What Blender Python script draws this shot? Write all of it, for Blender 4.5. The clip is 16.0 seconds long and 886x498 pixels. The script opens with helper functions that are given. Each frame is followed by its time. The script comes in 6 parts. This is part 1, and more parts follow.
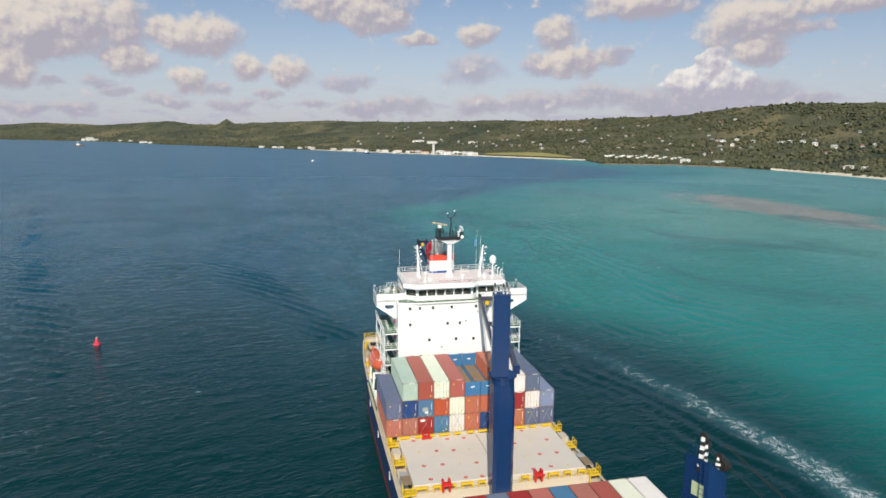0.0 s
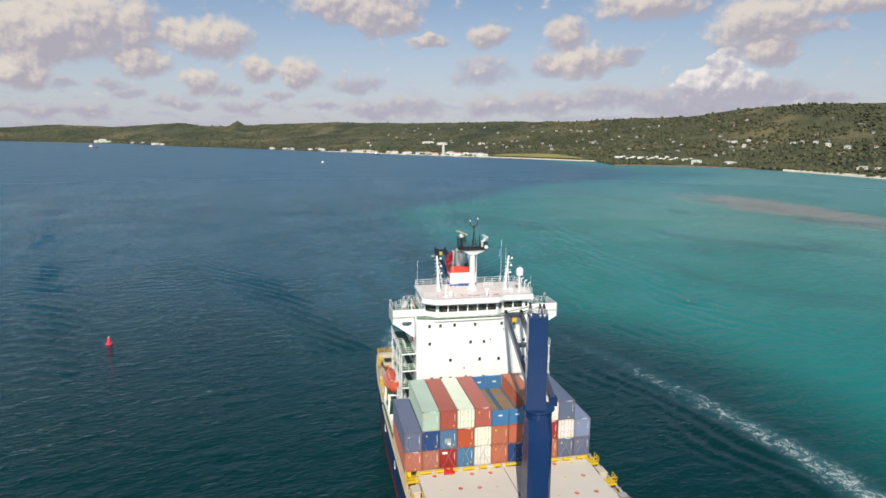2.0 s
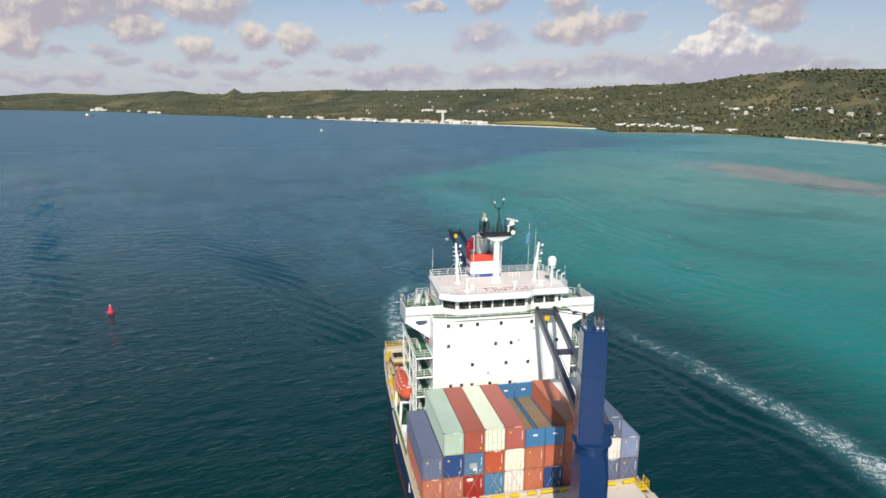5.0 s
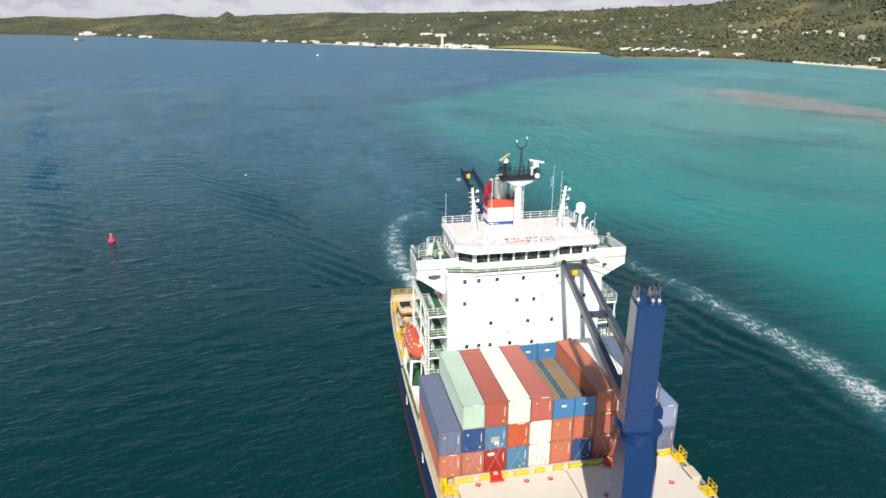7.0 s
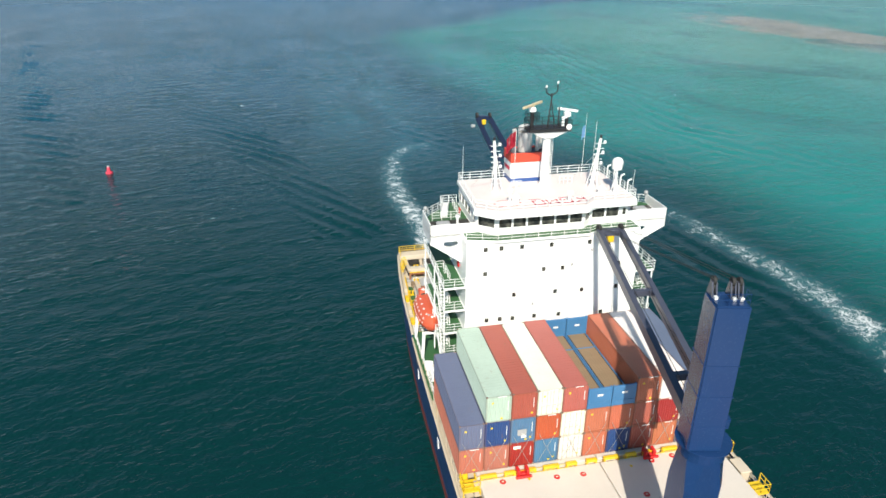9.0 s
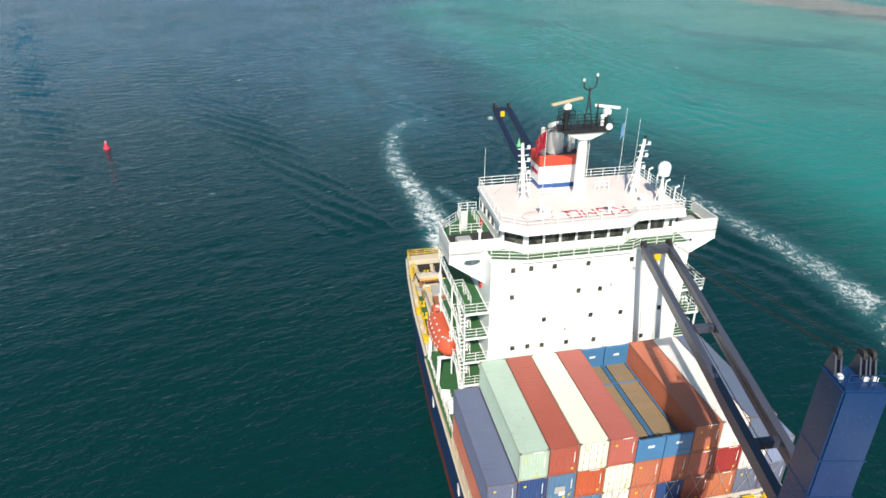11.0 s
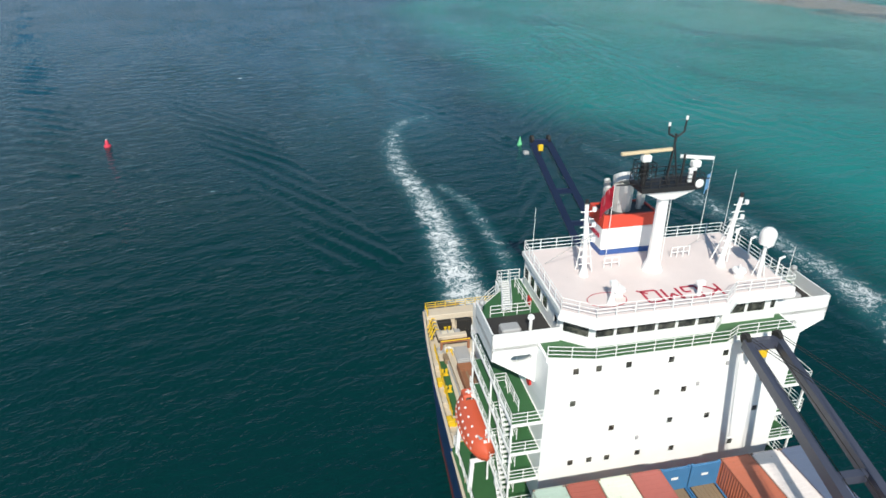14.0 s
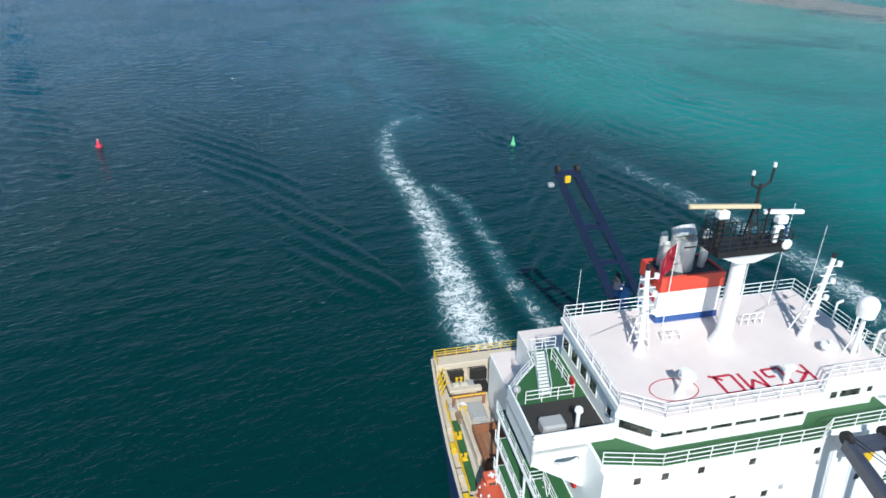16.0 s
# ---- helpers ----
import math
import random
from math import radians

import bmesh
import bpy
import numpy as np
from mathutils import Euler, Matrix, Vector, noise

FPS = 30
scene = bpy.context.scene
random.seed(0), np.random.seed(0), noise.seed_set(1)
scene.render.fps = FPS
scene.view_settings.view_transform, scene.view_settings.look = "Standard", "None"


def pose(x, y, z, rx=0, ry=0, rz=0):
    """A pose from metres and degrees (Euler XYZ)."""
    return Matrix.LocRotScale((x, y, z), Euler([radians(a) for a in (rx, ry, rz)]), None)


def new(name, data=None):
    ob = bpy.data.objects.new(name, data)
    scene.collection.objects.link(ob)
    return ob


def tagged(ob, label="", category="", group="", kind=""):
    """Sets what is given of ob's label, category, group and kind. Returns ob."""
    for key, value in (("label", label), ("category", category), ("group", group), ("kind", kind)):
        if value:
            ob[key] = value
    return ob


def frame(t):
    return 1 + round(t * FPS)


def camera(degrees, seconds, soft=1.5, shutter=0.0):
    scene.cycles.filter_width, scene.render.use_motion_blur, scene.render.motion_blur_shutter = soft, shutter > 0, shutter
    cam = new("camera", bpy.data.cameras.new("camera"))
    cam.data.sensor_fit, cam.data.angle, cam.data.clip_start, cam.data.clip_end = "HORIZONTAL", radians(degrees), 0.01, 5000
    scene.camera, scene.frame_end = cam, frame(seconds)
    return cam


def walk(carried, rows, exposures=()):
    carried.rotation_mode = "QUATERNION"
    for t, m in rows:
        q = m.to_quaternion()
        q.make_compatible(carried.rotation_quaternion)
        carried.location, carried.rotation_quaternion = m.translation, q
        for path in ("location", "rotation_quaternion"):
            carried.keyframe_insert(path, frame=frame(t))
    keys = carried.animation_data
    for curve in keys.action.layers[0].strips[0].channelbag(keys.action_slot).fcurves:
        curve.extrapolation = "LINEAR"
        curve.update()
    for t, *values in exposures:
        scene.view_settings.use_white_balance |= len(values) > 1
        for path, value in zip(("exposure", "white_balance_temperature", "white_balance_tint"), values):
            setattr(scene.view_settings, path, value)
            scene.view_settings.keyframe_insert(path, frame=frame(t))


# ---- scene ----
cam = camera(68.19, 16.0, soft=1.6)
EYE, SINK = 56.0, 0.1026  # height of the hovering camera and its slow descent, metres and metres a second
# seconds, yaw, pitch, roll
LOOKS = [
    (0, -11.31, -10.15, -0.47),
    (0.5, -10.84, -10.1, -0.49),
    (1, -10.55, -10.06, -0.45),
    (1.5, -10.45, -10.05, -0.4),
    (2, -10.46, -10.04, -0.38),
    (2.5, -10.48, -10.03, -0.37),
    (3, -10.48, -10.03, -0.36),
    (3.5, -10.48, -10.04, -0.38),
    (4, -10.49, -10.47, -0.32),
    (6.5, -10.55, -17.52, -0.22),
    (7, -10.56, -18.98, -0.17),
    (7.5, -10.56, -20.44, -0.16),
    (8, -10.55, -21.89, -0.2),
    (8.5, -10.59, -23.35, -0.14),
    (9, -10.57, -24.8, -0.19),
    (11.5, -10.67, -26.97, 0),
    (12, -10.65, -26.99, -0),
    (12.5, -10.66, -26.99, -0.01),
    (13, -10.63, -26.98, -0.03),
    (13.5, -10.58, -27.01, -0.09),
    (14, -10.58, -27, -0.07),
    (14.5, -10.53, -27, -0.13),
    (15, -10.49, -27, -0.19),
    (15.5, -10.59, -26.97, -0.18),
    (16, -11.15, -26.96, -0.18),
]
walk(cam, [(t, pose(0, 0, EYE - SINK * t, 90 + pitch, roll, yaw)) for t, yaw, pitch, roll in LOOKS],
     exposures=[(0.0, 0.02, 6730, 9), (4.0, 0.02, 6730, 9), (6.5, 0.3, 6780, 9), (8.0, 0.48, 6830, 8), (9.0, 0.48, 6830, 8), (11.5, 0.36, 6880, 8), (13.5, 0.2, 6630, 8), (15.0, 0.14, 6230, 7), (16.0, 0.2, 5930, 6)])


def ship_pose(t):
    """The ship at t seconds: it steams towards the camera and past it."""
    return pose(24.4, 110.6 - 5.343 * t, 0, 0, 0, 1.3)


MOVERS = []  # things carried by the ship, with their poses on it

# ---- light ----
SUN_EL, SUN_DIR = 40.0, Vector((0.25, 0.968, 0)).normalized()
sun = new("sun", bpy.data.lights.new("sun", "SUN"))
sun.data.energy, sun.data.angle, sun.data.color = 4.6, radians(0.53), (1.0, 0.95, 0.87)
ray = Vector((SUN_DIR.x * math.cos(radians(SUN_EL)), SUN_DIR.y * math.cos(radians(SUN_EL)), -math.sin(radians(SUN_EL))))
sun.matrix_world = Matrix.Translation((-60, -200, 180)) @ ray.to_track_quat("-Z", "Y").to_matrix().to_4x4()


class Nodes:
    """A small hand for node trees."""

    def __init__(self, tree):
        self.tree = tree
        tree.nodes.clear()

    def add(self, kind, **values):
        node = self.tree.nodes.new(kind)
        for key, value in values.items():
            setattr(node, key, value)
        return node

    def link(self, a, b):
        self.tree.links.new(a, b)

    def put(self, socket, value):
        if isinstance(value, bpy.types.NodeSocket):
            self.link(value, socket)
        else:
            socket.default_value = value

    def math(self, op, a, b=0.0, c=0.0, clamp=False):
        n = self.add("ShaderNodeMath", operation=op, use_clamp=clamp)
        for s, val in zip(n.inputs, (a, b, c)):
            self.put(s, val)
        return n.outputs[0]

    def vec(self, op, a, b=(0, 0, 0), out=0):
        n = self.add("ShaderNodeVectorMath", operation=op)
        self.put(n.inputs[0], a)
        if op == "SCALE":
            self.put(n.inputs["Scale"], b)
        else:
            self.put(n.inputs[1], b)
        return n.outputs[out]

    def noise(self, where, scale, detail=4.0, rough=0.55, distort=0.0):
        n = self.add("ShaderNodeTexNoise")
        if where is not None:
            self.link(where, n.inputs["Vector"])
        n.inputs["Scale"].default_value, n.inputs["Detail"].default_value = scale, detail
        n.inputs["Roughness"].default_value, n.inputs["Distortion"].default_value = rough, distort
        return n.outputs[0]

    def add_noise_colour(self, where, scale):
        n = self.add("ShaderNodeTexNoise")
        self.link(where, n.inputs["Vector"])
        n.inputs["Scale"].default_value, n.inputs["Detail"].default_value = scale, 4.0
        return n.outputs["Color"]

    def smooth(self, x, lo, hi, a=0.0, b=1.0):
        n = self.add("ShaderNodeMapRange", interpolation_type="SMOOTHSTEP")
        for s, val in zip(n.inputs, (x, lo, hi, a, b)):
            self.put(s, val)
        return n.outputs[0]

    def mix(self, fac, a, b, blend="MIX"):
        n = self.add("ShaderNodeMix", data_type="RGBA", blend_type=blend)
        for s, val in zip((n.inputs[0], n.inputs[6], n.inputs[7]), (fac, a, b)):
            if isinstance(val, tuple) and len(val) == 3:
                val = (*val, 1.0)
            self.put(s, val)
        return n.outputs[2]


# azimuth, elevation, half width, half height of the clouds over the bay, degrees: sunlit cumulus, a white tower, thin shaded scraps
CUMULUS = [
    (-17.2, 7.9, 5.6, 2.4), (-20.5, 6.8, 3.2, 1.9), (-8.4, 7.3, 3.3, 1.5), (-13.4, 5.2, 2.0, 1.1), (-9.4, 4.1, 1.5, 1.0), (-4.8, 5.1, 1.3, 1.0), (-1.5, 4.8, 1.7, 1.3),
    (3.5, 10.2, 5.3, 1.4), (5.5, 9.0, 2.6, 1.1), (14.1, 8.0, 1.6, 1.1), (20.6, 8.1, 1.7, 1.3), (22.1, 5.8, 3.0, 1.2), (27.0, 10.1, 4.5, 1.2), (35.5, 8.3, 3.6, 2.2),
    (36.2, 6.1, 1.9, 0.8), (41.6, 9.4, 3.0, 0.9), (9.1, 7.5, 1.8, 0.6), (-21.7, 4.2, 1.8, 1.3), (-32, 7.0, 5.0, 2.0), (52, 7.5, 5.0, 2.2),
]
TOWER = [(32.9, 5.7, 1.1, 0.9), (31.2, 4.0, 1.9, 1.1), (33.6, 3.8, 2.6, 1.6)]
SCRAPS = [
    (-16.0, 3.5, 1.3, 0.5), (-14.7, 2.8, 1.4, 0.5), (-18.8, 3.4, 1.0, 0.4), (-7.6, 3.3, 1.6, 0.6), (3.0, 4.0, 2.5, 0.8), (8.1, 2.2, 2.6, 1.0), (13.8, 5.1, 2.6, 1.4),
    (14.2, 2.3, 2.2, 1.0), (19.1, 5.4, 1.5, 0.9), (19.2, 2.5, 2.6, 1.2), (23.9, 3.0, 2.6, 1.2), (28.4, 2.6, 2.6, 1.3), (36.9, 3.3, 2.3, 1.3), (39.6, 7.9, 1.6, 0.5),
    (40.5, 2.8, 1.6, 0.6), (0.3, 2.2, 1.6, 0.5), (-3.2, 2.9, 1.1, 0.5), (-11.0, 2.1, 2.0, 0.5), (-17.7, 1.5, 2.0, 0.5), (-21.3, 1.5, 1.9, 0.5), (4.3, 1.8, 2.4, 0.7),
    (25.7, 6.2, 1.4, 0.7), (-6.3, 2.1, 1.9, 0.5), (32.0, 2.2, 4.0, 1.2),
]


def build_world():
    world = bpy.data.worlds.new("sky")
    scene.world = world
    world.use_nodes = True
    n = Nodes(world.node_tree)
    sky = n.add("ShaderNodeTexSky", sky_type="NISHITA", sun_disc=False)
    sky.sun_elevation, sky.sun_rotation = radians(SUN_EL), math.atan2(-SUN_DIR.x, -SUN_DIR.y)
    sky.altitude, sky.air_density, sky.dust_density, sky.ozone_density = 60, 1.0, 0.7, 1.6
    way = n.add("ShaderNodeTexCoord").outputs["Generated"]
    xyz = n.add("ShaderNodeSeparateXYZ")
    n.link(way, xyz.inputs[0])
    az = n.math("DEGREES", n.math("ARCTAN2", xyz.outputs[0], xyz.outputs[1]))
    el = n.math("DEGREES", n.math("ARCSINE", xyz.outputs[2]))
    at = n.add("ShaderNodeCombineXYZ")
    n.link(az, at.inputs[0]), n.link(el, at.inputs[1])
    at = at.outputs[0]
    bent = n.vec("ADD", at, n.vec("SCALE", n.vec("SUBTRACT", n.add_noise_colour(at, 0.55), (0.5, 0.5, 0.5)), 1.7))
    puffs = n.noise(at, 0.62, 7.0, 0.6)
    below = n.noise(n.vec("ADD", at, (-0.28, 0.42, 0.0)), 0.62, 3.0, 0.55)
    near = n.noise(at, 0.62, 3.0, 0.55)

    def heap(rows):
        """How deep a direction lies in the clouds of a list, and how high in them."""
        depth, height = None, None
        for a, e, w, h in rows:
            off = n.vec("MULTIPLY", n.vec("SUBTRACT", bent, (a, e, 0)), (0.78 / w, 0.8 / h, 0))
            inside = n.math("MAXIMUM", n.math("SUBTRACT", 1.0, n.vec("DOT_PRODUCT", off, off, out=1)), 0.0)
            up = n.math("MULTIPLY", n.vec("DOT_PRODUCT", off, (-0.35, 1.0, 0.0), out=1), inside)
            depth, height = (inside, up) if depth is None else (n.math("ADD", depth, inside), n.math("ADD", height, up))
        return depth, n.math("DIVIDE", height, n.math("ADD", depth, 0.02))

    def veil(depth, lo, hi, ragged):
        return n.smooth(n.math("ADD", n.math("MINIMUM", depth, 1.0), n.math("MULTIPLY", n.math("SUBTRACT", puffs, 0.52), ragged)), lo, hi)

    relief = n.math("MULTIPLY", n.math("SUBTRACT", near, below), 2.6)
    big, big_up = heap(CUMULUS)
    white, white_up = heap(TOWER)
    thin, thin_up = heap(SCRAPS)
    flat = n.vec("MULTIPLY", at, (0.10, 0.22, 0))
    rest = n.math("MULTIPLY", n.smooth(n.noise(flat, 1.0, 5.0, 0.55), 0.58, 0.78, 0.0, 0.3), n.smooth(el, 13.0, 22.0))
    bank = n.math("MULTIPLY", n.smooth(n.noise(n.vec("MULTIPLY", at, (0.42, 1.25, 0)), 1.0, 6.0, 0.62), 0.48, 0.66, 0.0, 0.6), n.smooth(el, 4.6, 0.8))
    haze = n.mix(n.smooth(el, 11.0, 0.0, 0.0, 0.62), n.mix(1.0, sky.outputs[0], n.mix(n.smooth(el, 9.0, 18.0), (1.02, 0.98, 1.05), (0.60, 0.92, 1.0)), "MULTIPLY"), (5.7, 6.3, 8.2))
    colour = n.mix(bank, haze, (5.0, 4.9, 6.6))
    colour = n.mix(rest, colour, (6.4, 6.6, 7.0))
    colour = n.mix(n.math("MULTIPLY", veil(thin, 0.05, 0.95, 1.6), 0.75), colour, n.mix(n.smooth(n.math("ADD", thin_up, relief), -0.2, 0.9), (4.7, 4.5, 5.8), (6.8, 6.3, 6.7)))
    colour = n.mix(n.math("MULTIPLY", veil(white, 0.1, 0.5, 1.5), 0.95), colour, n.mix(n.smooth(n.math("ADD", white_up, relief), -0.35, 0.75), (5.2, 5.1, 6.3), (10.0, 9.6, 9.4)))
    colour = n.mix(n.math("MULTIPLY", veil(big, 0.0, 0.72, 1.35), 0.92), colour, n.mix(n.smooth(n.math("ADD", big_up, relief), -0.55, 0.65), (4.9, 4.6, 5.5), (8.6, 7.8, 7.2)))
    # below the horizon the world goes on as open sea
    colour = n.mix(n.smooth(el, 0.0, -1.5), colour, (2.0, 3.0, 3.8))
    back = n.add("ShaderNodeBackground")
    n.link(colour, back.inputs[0])
    back.inputs[1].default_value = 0.085
    n.link(back.outputs[0], n.add("ShaderNodeOutputWorld").inputs[0])


build_world()



# ---- materials ----
def material(name, colour, rough=0.5, metal=0.0, spread=0.12, grain=3.0, dirt=None, dirt_amount=0.0, bump=0.0, bump_scale=20.0, coat=0.0, by_object=False):
    """Painted or plain surface: colour varied at two scales, with stains of the colour dirt, and fine relief."""
    m = bpy.data.materials.new(name)
    m.use_nodes = True
    n = Nodes(m.node_tree)
    where = n.add("ShaderNodeTexCoord").outputs["Object"]
    if by_object:
        info = n.add("ShaderNodeObjectInfo")
        base = info.outputs["Color"]
        where = n.vec("ADD", where, n.vec("SCALE", (37.0, 91.0, 13.0), info.outputs["Random"]))
    else:
        base = (*colour, 1.0)
    wide = n.noise(where, grain * 0.22, 3.0, 0.6)
    fine = n.noise(where, grain * 3.0, 4.0, 0.65)
    value = n.math("MULTIPLY_ADD", n.math("SUBTRACT", wide, 0.5), spread * 2.2, n.math("MULTIPLY_ADD", n.math("SUBTRACT", fine, 0.5), spread * 1.4, 1.0))
    hsv = n.add("ShaderNodeHueSaturation")
    n.put(hsv.inputs["Color"], base)
    n.link(value, hsv.inputs["Value"])
    shade = hsv.outputs[0]
    if dirt:
        streak = n.noise(n.vec("MULTIPLY", where, (1.6, 1.6, 0.35)), grain * 0.9, 5.0, 0.7)
        shade = n.mix(n.smooth(streak, 0.72 - dirt_amount * 0.4, 0.86 - dirt_amount * 0.25, 0.0, 0.85), shade, dirt)
    b = n.add("ShaderNodeBsdfPrincipled")
    n.link(shade, b.inputs["Base Color"])
    n.link(n.math("MULTIPLY_ADD", n.math("SUBTRACT", fine, 0.5), 0.25, rough, clamp=True), b.inputs["Roughness"])
    b.inputs["Metallic"].default_value, b.inputs["Coat Weight"].default_value = metal, coat
    if bump:
        bp = n.add("ShaderNodeBump")
        bp.inputs["Strength"].default_value, bp.inputs["Distance"].default_value = bump, 0.02
        n.link(n.noise(where, bump_scale, 4.0, 0.6), bp.inputs["Height"])
        n.link(bp.outputs[0], b.inputs["Normal"])
    n.link(b.outputs[0], n.add("ShaderNodeOutputMaterial").inputs[0])
    return m


RUST = (0.20, 0.075, 0.03)
WHITE = material("white ship paint", (0.82, 0.82, 0.80), 0.4, dirt=(0.55, 0.45, 0.36), dirt_amount=0.08, spread=0.03)
ROOF = material("pale pink deck paint", (0.74, 0.645, 0.615), 0.6, dirt=(0.42, 0.33, 0.28), dirt_amount=0.16, spread=0.06)
CREAM = material("cream deck paint", (0.57, 0.49, 0.38), 0.6, dirt=(0.30, 0.19, 0.11), dirt_amount=0.32, spread=0.09)
HATCH = material("pale hatch cover paint", (0.62, 0.56, 0.49), 0.6, dirt=(0.36, 0.26, 0.18), dirt_amount=0.16, spread=0.07, grain=1.2)
GREEN = material("green deck paint", (0.035, 0.115, 0.04), 0.55, dirt=(0.02, 0.05, 0.025), dirt_amount=0.2, spread=0.12)
BLACK_DECK = material("worn black deck coating", (0.035, 0.032, 0.03), 0.7, dirt=(0.11, 0.09, 0.06), dirt_amount=0.2, spread=0.2)
NAVY = material("navy hull paint", (0.022, 0.048, 0.15), 0.35, dirt=(0.10, 0.10, 0.12), dirt_amount=0.1, spread=0.12)
BOOT = material("red antifouling paint", (0.22, 0.035, 0.03), 0.5, dirt=(0.10, 0.05, 0.04), dirt_amount=0.2)
CRANE = material("blue crane paint", (0.010, 0.038, 0.12), 0.24, dirt=(0.03, 0.05, 0.11), dirt_amount=0.12, spread=0.08)
JIB = material("weathered dark blue-grey jib paint", (0.06, 0.066, 0.095), 0.36, dirt=(0.16, 0.15, 0.16), dirt_amount=0.2, spread=0.16)
STERN_NAVY = material("dark navy jib paint", (0.011, 0.02, 0.052), 0.4, dirt=(0.05, 0.06, 0.09), dirt_amount=0.15, spread=0.12)
YELLOW = material("yellow safety paint", (0.72, 0.47, 0.02), 0.5, dirt=RUST, dirt_amount=0.14)
SAFETY_RED = material("red signal paint", (0.55, 0.02, 0.02), 0.45, dirt=RUST, dirt_amount=0.08)
FUNNEL_RED = material("orange-red funnel paint", (0.62, 0.065, 0.035), 0.45, dirt=(0.2, 0.03, 0.02), dirt_amount=0.08, spread=0.05)
FUNNEL_BLUE = material("blue funnel band paint", (0.03, 0.085, 0.27), 0.45)
BOAT_ORANGE = material("faded orange lifeboat plastic", (0.58, 0.105, 0.05), 0.42, dirt=(0.30, 0.06, 0.03), dirt_amount=0.1, spread=0.08)
BLACK = material("black mast paint", (0.018, 0.018, 0.019), 0.5, spread=0.2)
STEEL = material("bare stainless steel", (0.62, 0.61, 0.59), 0.35, metal=0.35, spread=0.1)
RUBBER = material("dark rubber and grease", (0.02, 0.019, 0.018), 0.7, spread=0.2)
RUSTY = material("rusty steel plate", (0.27, 0.115, 0.06), 0.8, dirt=(0.30, 0.24, 0.19), dirt_amount=0.3, spread=0.3, bump=0.5, bump_scale=12.0)
TIMBER = material("worn timber planks", (0.25, 0.175, 0.105), 0.75, dirt=(0.12, 0.085, 0.055), dirt_amount=0.3, spread=0.2)
TAN = material("sun-bleached radar plastic", (0.62, 0.50, 0.32), 0.5)
CONTAINER = material("container paint", (1, 1, 1), 0.45, dirt=(0.24, 0.12, 0.07), dirt_amount=0.3, spread=0.13, grain=1.6, by_object=True)
CASTING = material("rusted corner steel", (0.20, 0.13, 0.10), 0.7, dirt=RUST, dirt_amount=0.3, spread=0.25)
LASHING = material("galvanised lashing rod", (0.42, 0.40, 0.37), 0.5, metal=0.4)
MARK_WHITE = material("white marking paint", (0.78, 0.78, 0.76), 0.5, spread=0.04)
MARK_RED = material("red marking paint", (0.45, 0.02, 0.05), 0.55, spread=0.12)
MARK_YELLOW = material("yellow placard", (0.75, 0.55, 0.04), 0.5)
SKY_BLUE = material("light blue flag cloth", (0.22, 0.45, 0.72), 0.8)
GREY = material("grey painted steel", (0.36, 0.36, 0.36), 0.5, dirt=RUST, dirt_amount=0.12)


def glass_material():
    m = bpy.data.materials.new("dark window glass")
    m.use_nodes = True
    n = Nodes(m.node_tree)
    b = n.add("ShaderNodeBsdfPrincipled")
    where = n.add("ShaderNodeTexCoord").outputs["Object"]
    n.link(n.mix(n.smooth(n.noise(where, 1.6, 3.0), 0.35, 0.7), (0.015, 0.018, 0.018), (0.10, 0.10, 0.085)), b.inputs["Base Color"])
    b.inputs["Roughness"].default_value, b.inputs["IOR"].default_value = 0.06, 1.5
    n.link(b.outputs[0], n.add("ShaderNodeOutputMaterial").inputs[0])
    return m


GLASS = glass_material()


